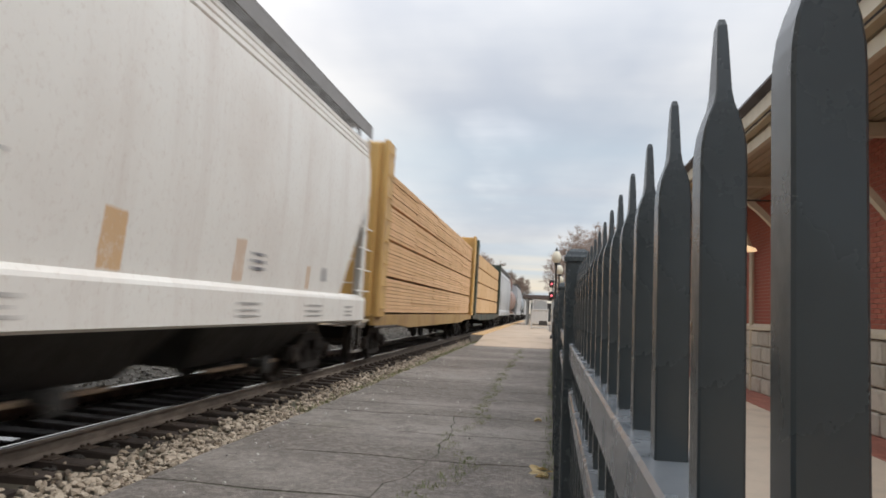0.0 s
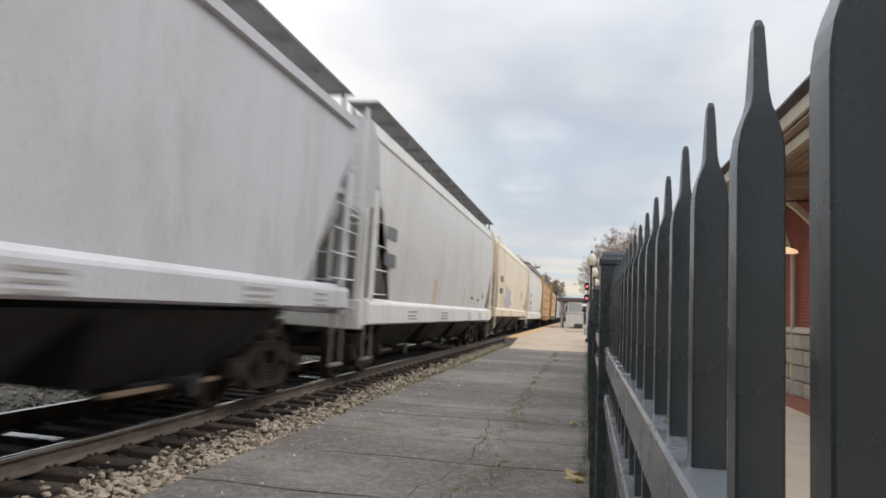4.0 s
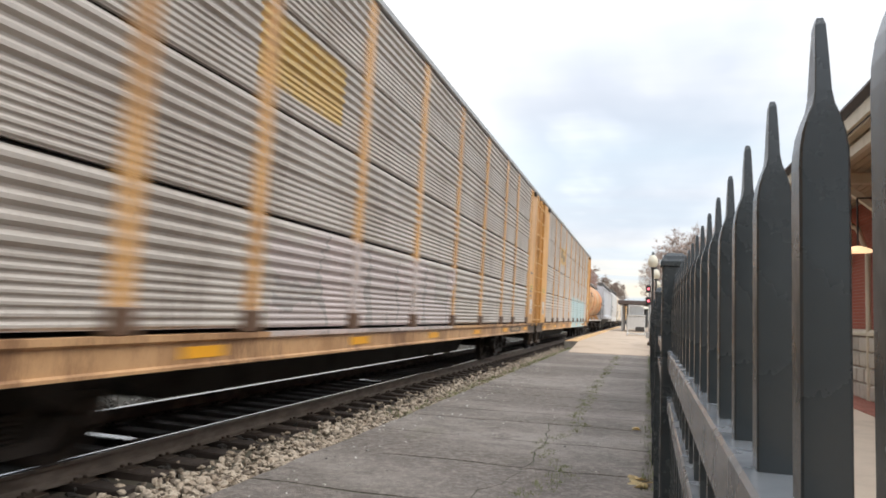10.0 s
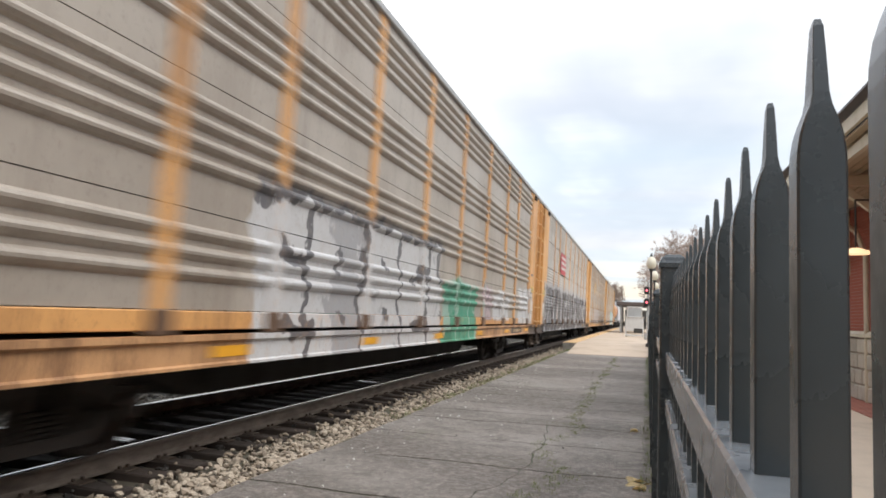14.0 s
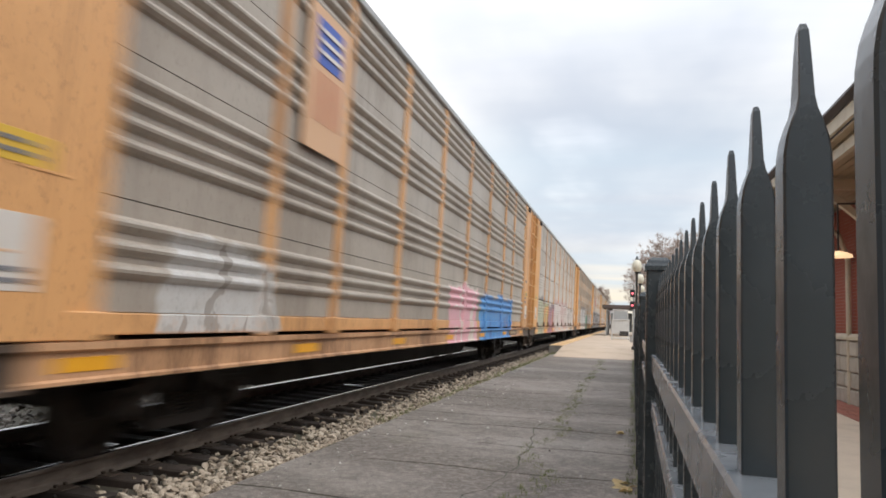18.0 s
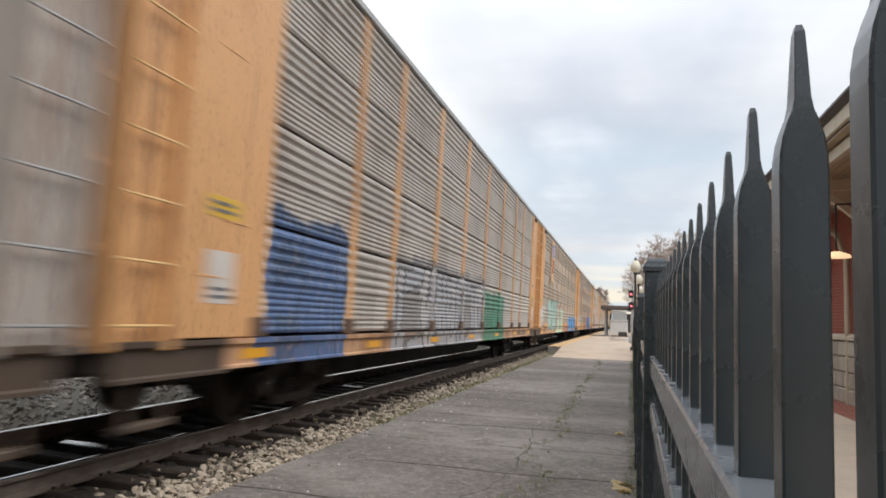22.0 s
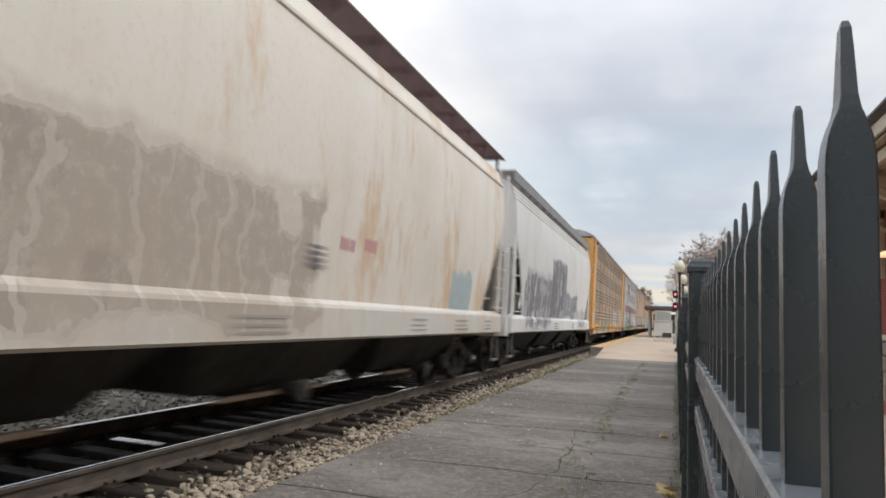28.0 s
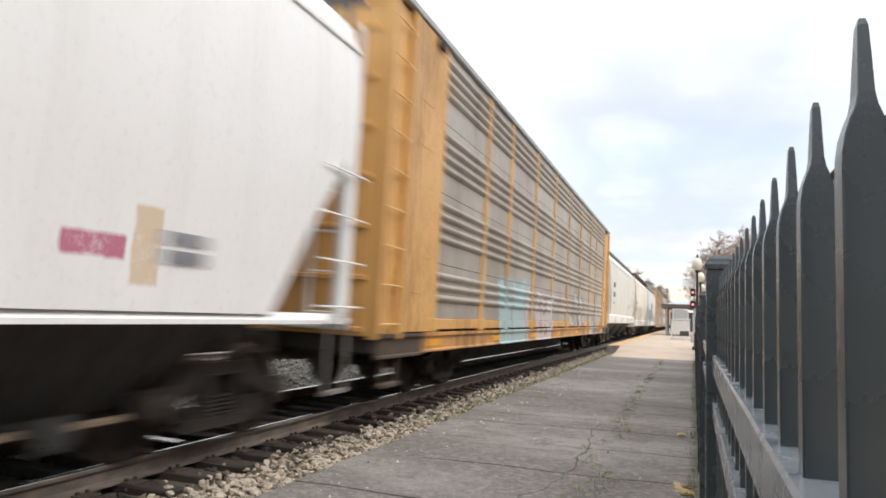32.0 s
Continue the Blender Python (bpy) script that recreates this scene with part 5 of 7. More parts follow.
def lumber_car(label, centre, length, frame_col, frame_dirt, wood, wrapped, group="lumber cars of the train"):
    car = thing("centre_beam_lumber_car", label, "railway car", group)
    half = length / 2 - 0.5
    paint = car_paint("lumber_car_paint", car, frame_col, frame_dirt, 0.35, 0.35, 0.8, 0.55, rust=(0.25, 0.12, 0.05), rust_amount=0.3)
    bm = bmesh.new()
    for s in (1, -1):
        pts = [(-half, 1.15), (half, 1.15), (half, 0.92), (half - 2.6, 0.90), (half - 4.2, 0.80), (-half + 4.2, 0.80), (-half + 2.6, 0.90), (-half, 0.92)]
        sweep(bm, pts, s * 1.50 - 0.05, s * 1.50 + 0.05, axis="x")
    soft_box(bm, -1.45, 1.45, -half, half, 1.05, 1.14, 0.01)
    deck_paint = car_paint("lumber_deck_paint", car, tuple(k * 0.62 for k in frame_col), frame_dirt, 0.6, 0.5, 0.8, 0.65, rust=(0.22, 0.10, 0.05), rust_amount=0.6)
    part("deck", bm, deck_paint, car, "low deck with deep side sills")
    for s in (1, -1):
        y0, y1 = sorted((s * (half - 0.02), s * (half - 0.32)))
        bm = bmesh.new()
        soft_box(bm, -1.55, 1.55, y0, y1, 1.1, 4.95, 0.03)
        head = part("bulkhead", bm, paint, car, "tall steel end bulkhead")
        for x in (-1.35, -0.45, 0.45, 1.35):
            bm = bmesh.new()
            soft_box(bm, x - 0.09, x + 0.09, s * half - 0.06, s * half + 0.08, 1.1, 4.9, 0.02)
            part("stiffener", bm, paint, head)
        for q in (1, -1):
            bm = bmesh.new()
            soft_box(bm, q * 1.58 - 0.06, q * 1.58 + 0.06, min(s * (half + 0.02), s * (half - 0.62)), max(s * (half + 0.02), s * (half - 0.62)), 1.1, 4.98, 0.02)
            part("corner_post", bm, paint, head)
    bm = bmesh.new()
    soft_box(bm, -0.12, 0.12, -half + 0.3, half - 0.3, 4.45, 4.70, 0.02)
    n = 8
    for i in range(n + 1):
        y = -half + 0.6 + (2 * half - 1.2) * i / n
        soft_box(bm, -0.1, 0.1, y - 0.12, y + 0.12, 1.1, 4.5, 0.02)
    part("centre_beam", bm, paint, car)
    rng = random.Random(int(centre * 10) & 255)
    stacks = 5
    w = (2 * half - 1.5) / stacks
    tiers = [(1.20, 2.00), (2.06, 2.86), (2.92, 3.66), (3.72, 4.42)]
    for s in (1, -1):
        for i in range(stacks):
            y0 = -half + 0.75 + i * w
            for z0, z1 in tiers:
                bm = bmesh.new()
                if wrapped:
                    soft_box(bm, min(s * 0.16, s * 1.50), max(s * 0.16, s * 1.50), y0 + 0.03, y0 + w - 0.03, z0, z1, 0.03)
                else:
                    k = 9
                    h = (z1 - z0) / k
                    for q in range(k):
                        out = 1.50 + rng.uniform(-0.014, 0.010)
                        if s > 0:
                            def board(bm):
                                quad_box(bm, 0.16, 1.50, 0.008, w - 0.008, 0.0, h - 0.010)
                            part("board", shared("board_%.3f_%.3f" % (w, h), board, wood), wood, car, at=pose(out - 1.50, y0 + rng.uniform(-0.015, 0.015), z0 + q * h))
                            continue
                        quad_box(bm, min(s * 0.16, s * out), max(s * 0.16, s * out), y0 + 0.008 + rng.uniform(0, 0.02), y0 + w - 0.008 - rng.uniform(0, 0.02), z0 + q * h, z0 + (q + 1) * h - 0.012)
                if not bm.verts:
                    bm.free()
                    continue
                ob = part("lumber_bundle", bm, wood, car, "bundle of pale sawn boards")
                if s < 0:
                    tagged(ob, kind="stuff")
    for s in (1, -1):
        add_truck(car, s * (half - 2.0))
        ladder(car, 1.62, s * (half - 0.32), 1.3, 4.7, 0.4, 8, paint, stiles=False)
    add_couplers(car, half)
    TRAIN.append((car, centre))
    return car


TRAIN = []
YELLOW, YELLOW_D = (0.56, 0.29, 0.075), (0.24, 0.12, 0.05)
GREY, GREY_D = (0.62, 0.59, 0.55), (0.30, 0.26, 0.22)
GREY_B, GREY_BD = (0.52, 0.48, 0.43), (0.25, 0.21, 0.175)
TAUPE, TAUPE_D = (0.44, 0.39, 0.33), (0.22, 0.18, 0.145)
BLACK, WHITE = (0.02, 0.02, 0.025), (0.62, 0.62, 0.62)


def make_train():
    # (front end, rear end) of each car along the track at the start
    def span(a, b):
        return (a + b) / 2, a - b
    rack = lambda k: span(-80.27 - PITCH * k, -80.27 - PITCH * (k + 1))
    red_sign = plain("sign_red", (0.50, 0.06, 0.07), 0.5)
    buff = plain("sign_buff", (0.66, 0.41, 0.24), 0.5)
    blue = plain("sign_blue", (0.06, 0.12, 0.45), 0.5)
    # far cars ahead
    hopper("white covered hopper car far along the train", *span(160, 142), (0.6, 0.6, 0.58), (0.25, 0.22, 0.2), True)
    hopper("light grey covered hopper car far along the train", *span(142, 124), (0.5, 0.5, 0.5), (0.22, 0.2, 0.18), False)
    tank_car("pale blue-grey tank car far along the train", *span(124, 107.5), (0.36, 0.42, 0.47), (0.2, 0.2, 0.2), (0.2, 0.12, 0.08), 0.15)
    hopper("grey covered hopper car far along the train", *span(107.5, 90), (0.45, 0.46, 0.48), (0.22, 0.2, 0.18), True)
    tank_car("dull pinkish tank car far along the train", *span(90, 73.6), (0.40, 0.26, 0.22), (0.2, 0.13, 0.1), (0.25, 0.1, 0.06), 0.3)
    hopper("pale grey covered hopper car behind the lumber cars", *span(73.6, 55.95), (0.56, 0.57, 0.58), (0.25, 0.23, 0.2), True)
    boards = lumber_material("sawn_boards", (0.66, 0.41, 0.21), (0.75, 0.48, 0.27))
    wrap = lumber_material("pale_lumber", (0.62, 0.39, 0.19), (0.68, 0.45, 0.24))
    lumber_car("green-ended lumber car with tall stacks of pale boards", *span(55.95, 35.73), (0.035, 0.06, 0.04), (0.03, 0.03, 0.025), wrap, True)
    lumber_car("yellow lumber car with stacked sawn boards", *span(35.73, 14.46), (0.60, 0.37, 0.12), (0.27, 0.16, 0.07), boards, False)
    # hoppers
    hopper("light grey covered hopper car with orange patches of rust", *span(14.46, -3.68), (0.80, 0.78, 0.73), (0.52, 0.42, 0.36), True, amount=0.25, sill=(1.02, 1.50), sill_col=(0.80, 0.78, 0.73), solid_edge=True, beads=True, grate_col=(0.27, 0.26, 0.25),
           marks=[(3.0, 1.72, [(0, 0, 0.35, 0.04), (0, 0.09, 0.35, 0.04), (0, 0.18, 0.35, 0.04)]), (5.82, 1.70, [(0, 0, 0.16, 0.22)]), (-6.3, 2.62, [(0, 0, 0.9, 0.26), (0, -0.55, 0.9, 0.26), (0, -0.80, 0.9, 0.05), (0, -0.92, 0.9, 0.05), (0, -1.04, 0.9, 0.05)]), (-1.6, 2.25, [(0, 0, 0.3, 0.03)])],
           bands=[(-0.07, 0.28, 1.54, 2.06, (0.62, 0.38, 0.17)), (2.47, 2.76, 1.56, 2.06, (0.62, 0.46, 0.33)), (5.02, 5.2, 1.55, 1.9, (0.62, 0.45, 0.3))])
    hopper("cream covered hopper car with rust streaks", *span(-3.68, -23.36), (0.82, 0.74, 0.60), (0.72, 0.55, 0.34), True, low_board=0.72, tall=True, rust=(0.62, 0.37, 0.15), rust_amount=0.5, sill=(1.18, 1.55), sill_col=(0.78, 0.68, 0.54), streak=0.5,
           patches=[(-5.14, -2.33, 1.6, 2.5, (0.42, 0.42, 0.46), (0.34, 0.34, 0.38), (0.5, 0.5, 0.52), 0.85, 0.55)], marks=[(-7.4, 2.78, [(0, 0, 1.1, 0.24), (0, -0.55, 1.1, 0.24)]), (-2.1, 1.75, [(0, 0, 0.3, 0.22)]), (-4.6, 2.5, [(0, 0, 0.5, 0.05), (0, 0.14, 0.5, 0.05)]), (4.2, 2.3, [(0, 0, 0.9, 0.05), (0, 0.12, 0.9, 0.05), (0, 0.24, 0.9, 0.05)]), (6.6, 1.75, [(0, 0, 0.3, 0.25)])])
    hopper("plain grey covered hopper car with a pale sill", *span(-23.36, -41.56), (0.68, 0.67, 0.645), (0.46, 0.43, 0.39), True, amount=0.3, sill=(1.02, 1.45), marks=[(-7.7, 2.62, [(0, 0, 0.8, 0.24), (0, -0.5, 0.8, 0.24)]), (6.0, 1.8, [(0, 0, 0.2, 0.25)]), (3.3, 1.75, [(0, 0, 0.5, 0.09)]), (4.7, 1.72, [(0, 0, 0.5, 0.08)])],
           bands=[(-2.95, -2.5, 1.5, 2.1, (0.60, 0.45, 0.28)), (1.74, 1.98, 1.5, 2.05, (0.60, 0.44, 0.27)), (4.1, 4.3, 1.5, 1.95, (0.60, 0.46, 0.30)), (-8.0, -7.85, 1.5, 2.3, (0.58, 0.42, 0.26))], sill_col=(0.80, 0.79, 0.76))
    hopper("silver-grey covered hopper car with flat sides", *span(-41.56, -61.46), (0.62, 0.63, 0.66), (0.42, 0.41, 0.40), False, sill=(1.28, 1.62), marks=[(-8.0, 2.9, [(0, 0, 0.7, 0.2), (0, -0.4, 0.7, 0.2), (0, -0.8, 0.7, 0.1)])], bays=4, rust=(0.38, 0.33, 0.28), rust_amount=0.25)
    tank_car("orange tank car stained with rust and soot", *span(-61.46, -80.27), (0.66, 0.39, 0.18), (0.24, 0.16, 0.10), (0.70, 0.22, 0.06), 0.85,
             band=[(-0.25, 0.1, 2.9, 3.7, (0.66, 0.50, 0.36)), (2.3, 2.45, 2.6, 3.6, (0.66, 0.48, 0.33))])
    # autoracks
    autorack("grey autorack with yellow posts and pale blue graffiti", *rack(0), "fine", (0.56, 0.515, 0.465), (0.30, 0.25, 0.205), (0.66, 0.385, 0.12), YELLOW_D,
             [(0.2, 8.6, 0.5, 2.35, (0.43, 0.60, 0.62), (0.47, 0.61, 0.62), (0.52, 0.64, 0.63), 1.53, 1)], bands=[(-5.95, -3.95, 3.73, 4.47, (0.64, 0.42, 0.11)), (-5.75, -5.15, 3.98, 4.38, (0.16, 0.14, 0.12)), (-5.0, -4.2, 3.90, 4.16, (0.16, 0.14, 0.12))], feet=True)
    autorack("grey autorack with yellow posts and a gold emblem", *rack(1), "fine", GREY_B, GREY_BD, (0.66, 0.41, 0.17), YELLOW_D,
             [(-5.88, 1.09, 1, 2.1, (0.50, 0.44, 0.42), (0.36, 0.33, 0.31), (0.56, 0.48, 0.46), 1.36, 0.4)], bands=[(-6.52, -4.52, 3.53, 4.27, (0.62, 0.42, 0.12))], feet=True)
    autorack("grey autorack with large black and silver graffiti", *rack(2), "fine", GREY, GREY_D, (0.68, 0.40, 0.15), YELLOW_D,
             [(-11.31, 10.9, 0.55, 2.75, (0.045, 0.043, 0.05), (0.46, 0.46, 0.48), (0.20, 0.20, 0.215), 1.35, 0.75), (-11.4, 10.9, 0.5, 1.15, (0.03, 0.03, 0.035), (0.44, 0.44, 0.46), (0.05, 0.05, 0.055), 1.0, 1)], placards=[(-4.93, 3.83, 2.13, 0.95, red_sign)], feet=True, reflectors=False)
    autorack("grey-brown autorack with white and green graffiti", *rack(3), "coarse", TAUPE, TAUPE_D, (0.68, 0.39, 0.15), YELLOW_D,
             [(-6.78, -0.09, 0.5, 2.6, (0.58, 0.58, 0.58), (0.12, 0.12, 0.13), (0.38, 0.38, 0.39), 1.53, 0.7), (0.09, 3.08, 0.5, 1.95, (0.05, 0.32, 0.20), (0.3, 0.48, 0.40), (0.03, 0.22, 0.13), 1.19, 1), (3.62, 4.79, 1.2, 2.1, (0.50, 0.40, 0.42), (0.34, 0.27, 0.29), (0.36, 0.42, 0.38), 0.68, 0.3), (8.86, 11.4, 1.1, 2.3, (0.60, 0.60, 0.60), (0.36, 0.34, 0.32), (0.45, 0.43, 0.41), 1.02, 0.5), (4.97, 7.24, 1.2, 1.9, (0.60, 0.60, 0.60), (0.36, 0.34, 0.32), (0.45, 0.43, 0.41), 1.02, 0.4)], feet=True)
    autorack("grey autorack with red, green and white graffiti", *rack(4), "fine", GREY, GREY_D, (0.66, 0.38, 0.14), YELLOW_D,
             [(-10.31, -7.6, 0.5, 2.35, (0.42, 0.45, 0.32), (0.16, 0.15, 0.17), (0.48, 0.33, 0.17), 0.77, 0.9), (-7.87, -6.24, 0.5, 2.2, (0.62, 0.24, 0.06), (0.35, 0.36, 0.18), (0.58, 0.40, 0.10), 0.85, 1), (-6.42, -3.26, 0.5, 2.1, (0.34, 0.14, 0.20), (0.13, 0.07, 0.11), (0.56, 0.21, 0.09), 0.77, 0.9), (-3.44, 4.97, 0.5, 2.5, (0.60, 0.57, 0.55), (0.42, 0.15, 0.16), (0.62, 0.58, 0.55), 0.85, 0.35), (4.97, 10.31, 0.5, 2.2, (0.58, 0.55, 0.52), (0.20, 0.17, 0.16), (0.56, 0.22, 0.14), 1.19, 0.5)], bands=[(-5.75, -4.2, 3.40, 4.33, (0.66, 0.65, 0.64))], feet=True)
    autorack("brown-grey autorack with pink and blue graffiti", *rack(5), "coarse", TAUPE, TAUPE_D, (0.68, 0.40, 0.18), YELLOW_D,
             [(-0.27, 2.75, 0.5, 2.05, (0.78, 0.42, 0.48), (0.74, 0.66, 0.60), (0.80, 0.55, 0.58), 1.36, 1), (3.2, 8.23, 0.5, 1.95, (0.05, 0.28, 0.64), (0.04, 0.19, 0.50), (0.09, 0.36, 0.70), 1.53, 1), (-9.86, -7.78, 1.1, 1.85, (0.58, 0.57, 0.55), (0.36, 0.33, 0.30), (0.45, 0.44, 0.42), 1.02, 0.4)], placards=[(-7.06, 4.05, 1.18, 1.7, buff), (-7.06, 4.5, 0.72, 0.55, blue)])
    autorack("grey-brown autorack with mint and sky blue graffiti", *rack(6), "coarse", TAUPE, TAUPE_D, (0.66, 0.38, 0.16), YELLOW_D,
             [(4.52, 11.13, 0.45, 1.7, (0.04, 0.28, 0.62), (0.04, 0.18, 0.46), (0.08, 0.36, 0.70), 1.53, 1), (1.45, 4.7, 0.5, 1.15, (0.34, 0.13, 0.08), (0.40, 0.20, 0.11), (0.27, 0.10, 0.06), 1.36, 1), (-3.71, 0.36, 0.5, 2.25, (0.46, 0.66, 0.50), (0.34, 0.14, 0.13), (0.54, 0.70, 0.56), 1.19, 1), (-8.14, -3.71, 0.9, 2.45, (0.33, 0.50, 0.46), (0.10, 0.20, 0.19), (0.40, 0.56, 0.52), 1.36, 0.9), (-11.13, -9.77, 1.1, 2, (0.60, 0.58, 0.56), (0.2, 0.2, 0.2), (0.4, 0.4, 0.4), 0.85, 0.6)], placards=[(-7.1, 4.35, 1.4, 2.0, buff), (-7.1, 4.85, 0.81, 0.6, blue)])
    autorack("grey autorack with dark green and blue graffiti", *rack(7), "fine", GREY_B, GREY_BD, (0.70, 0.42, 0.20), YELLOW_D,
             [(1.27, 4.61, 0.5, 2.05, (0.03, 0.22, 0.13), (0.02, 0.13, 0.09), (0.04, 0.27, 0.17), 1.7, 1), (-6.24, 1.18, 0.5, 2.35, (0.36, 0.37, 0.40), (0.12, 0.12, 0.13), (0.46, 0.45, 0.45), 0.94, 0.7), (-10.49, -8.14, 0.5, 2.4, (0.07, 0.14, 0.30), (0.05, 0.10, 0.20), (0.12, 0.19, 0.34), 1.02, 1)], feet=True)
    autorack("silver autorack with crimson stripes and bright graffiti over a green sill", *rack(8), "coarse", (0.56, 0.57, 0.585), (0.36, 0.35, 0.34), (0.46, 0.45, 0.43), (0.26, 0.25, 0.24),
             [(1.09, 10.49, 1.08, 2.2, (0.70, 0.66, 0.65), (0.07, 0.20, 0.19), (0.62, 0.45, 0.46), 0.95, 0.85), (-1.81, 1.18, 1.08, 2.45, (0.68, 0.60, 0.58), (0.12, 0.10, 0.11), (0.60, 0.32, 0.36), 0.94, 0.8), (-0.54, 0.9, 2, 2.45, (0.55, 0.32, 0.17), (0.10, 0.08, 0.09), (0.55, 0.32, 0.17), 1.7, 1), (-3.08, -1.45, 1.08, 2.3, (0.06, 0.34, 0.30), (0.30, 0.06, 0.10), (0.55, 0.16, 0.22), 1.19, 0.9), (-7.15, -2.89, 1.08, 2.35, (0.66, 0.62, 0.61), (0.08, 0.08, 0.10), (0.10, 0.38, 0.34), 1.53, 0.75), (-10.49, -6.96, 1.08, 2.4, (0.60, 0.57, 0.56), (0.14, 0.10, 0.13), (0.10, 0.36, 0.33), 1.19, 0.8)],
             bands=[(-13, 13, z, z + 0.13, (0.36, 0.03, 0.085)) for z in (2.435, 2.607, 2.779)], sill_col=(0.28, 0.34, 0.16), placards=[(-5.43, 4.5, 1.81, 0.8, plain("sign_crimson", (0.45, 0.03, 0.12), 0.5))], grime=0.25)
    autorack("dark brown autorack with yellow posts and white scrawls", *rack(9), "coarse", (0.33, 0.28, 0.23), (0.17, 0.14, 0.115), (0.66, 0.40, 0.13), YELLOW_D,
             [(7.24, 10.67, 1.1, 2.45, (0.50, 0.47, 0.45), (0.33, 0.30, 0.27), (0.27, 0.23, 0.20), 0.94, 0.5), (1.81, 4.97, 1.1, 2.15, (0.55, 0.52, 0.50), (0.30, 0.26, 0.24), (0.32, 0.28, 0.25), 1.19, 0.5), (-8.14, -2.71, 0.5, 1.9, (0.12, 0.38, 0.33), (0.3, 0.2, 0.15), (0.55, 0.25, 0.12), 1.02, 0.7)])
    # hoppers again
    hopper("grey-white covered hopper car with dark spray-painted graffiti", *span(-337.83, -356.34), (0.74, 0.73, 0.70), (0.48, 0.46, 0.42), True, amount=0.25, sill=(1.00, 1.41), sill_col=(0.78, 0.77, 0.75), solid_edge=True, beads=True, grate_col=(0.27, 0.26, 0.25),
           patches=[(-7.0, -2.75, 1.02, 2.75, (0.17, 0.17, 0.19), (0.46, 0.46, 0.47), (0.36, 0.36, 0.38), 0.95, 0.45), (-2.7, 0.55, 1.4, 3.35, (0.12, 0.12, 0.14), (0.30, 0.30, 0.32), (0.42, 0.42, 0.44), 1.6, 0.6), (0.6, 4.1, 1.4, 2.35, (0.18, 0.19, 0.22), (0.50, 0.50, 0.51), (0.28, 0.29, 0.33), 0.7, 0.5), (4.2, 7.0, 1.1, 1.8, (0.50, 0.50, 0.50), (0.22, 0.22, 0.24), (0.40, 0.40, 0.40), 0.6, 0.2)], marks=[(7.3, 1.7, [(0, 0, 0.2, 0.25)])])
    hopper("cream-white covered hopper car mottled with orange rust", *span(-356.34, -374.17), (0.82, 0.77, 0.68), (0.60, 0.50, 0.38), True, amount=0.3, rust=(0.62, 0.37, 0.15), rust_amount=0.6, sill=(1.02, 1.45), sill_col=(0.68, 0.66, 0.61), grate_col=(0.12, 0.065, 0.06),
           patches=[(-5.33, -0.39, 1.05, 2.6, (0.47, 0.41, 0.34), (0.56, 0.50, 0.43), (0.40, 0.35, 0.30), 0.77, 0.55), (4.56, 5.72, 1.45, 2.15, (0.40, 0.50, 0.52), (0.40, 0.50, 0.52), (0.40, 0.50, 0.52), 1.7, 0.55)], bands=[(0.08, 0.5, 2.06, 2.2, (0.55, 0.27, 0.29)), (0.75, 1.15, 2.1, 2.26, (0.55, 0.27, 0.29))], marks=[(-0.62, 1.80, [(0, 0, 0.35, 0.04), (0, 0.07, 0.35, 0.04), (0, 0.14, 0.35, 0.04), (0, 0.21, 0.35, 0.04)]), (-7.6, 2.7, [(0, 0, 0.9, 0.07), (0, 0.12, 0.9, 0.07), (0, -0.5, 0.9, 0.07), (0, -0.38, 0.9, 0.07)])])
    hopper("beige-grey covered hopper car with faded red stripes", *span(-374.17, -393.63), (0.70, 0.67, 0.60), (0.52, 0.48, 0.42), True, amount=0.22, sill=(1.21, 1.66), sill_col=(0.74, 0.71, 0.65), grate_col=(0.26, 0.26, 0.26), cut=1.0, inset=0.3, bare_end=True, low_board=0.88,
           bands=[(2.68, 4.5, 2.34, 2.41, (0.52, 0.25, 0.22)), (2.72, 4.4, 2.18, 2.25, (0.52, 0.25, 0.22)), (2.35, 2.62, 1.68, 2.2, (0.62, 0.48, 0.30)), (4.78, 5.0, 1.7, 2.1, (0.60, 0.48, 0.32))], marks=[(-7.0, 3.1, [(0, 0, 0.85, 0.24), (0, -0.5, 0.9, 0.24), (0, -0.85, 0.6, 0.04)]), (6.5, 2.38, [(0, 0, 0.5, 0.05), (0, 0.12, 0.5, 0.05), (0, 0.30, 0.5, 0.05), (0, 0.42, 0.5, 0.05), (0, 0.85, 0.3, 0.05), (0, 0.97, 0.3, 0.05)])])
    autorack("brown-grey autorack with yellow ends and pastel graffiti", *span(-393.63, -420.57), "coarse", TAUPE, TAUPE_D, (0.66, 0.405, 0.14), YELLOW_D,
             [(-7.24, -4.34, 0.5, 2.2, (0.40, 0.55, 0.55), (0.32, 0.42, 0.42), (0.55, 0.47, 0.50), 1.36, 0.8), (-3.53, -1.09, 0.5, 2.1, (0.62, 0.53, 0.51), (0.42, 0.34, 0.32), (0.64, 0.58, 0.56), 0.85, 0.8), (1.99, 5.43, 1.1, 2.2, (0.52, 0.49, 0.45), (0.24, 0.21, 0.18), (0.33, 0.29, 0.25), 1.02, 0.5), (7.24, 9.95, 0.5, 1.7, (0.52, 0.49, 0.45), (0.24, 0.21, 0.18), (0.33, 0.29, 0.25), 1.02, 0.5)], sill_col=(0.60, 0.30, 0.09), labels=False)
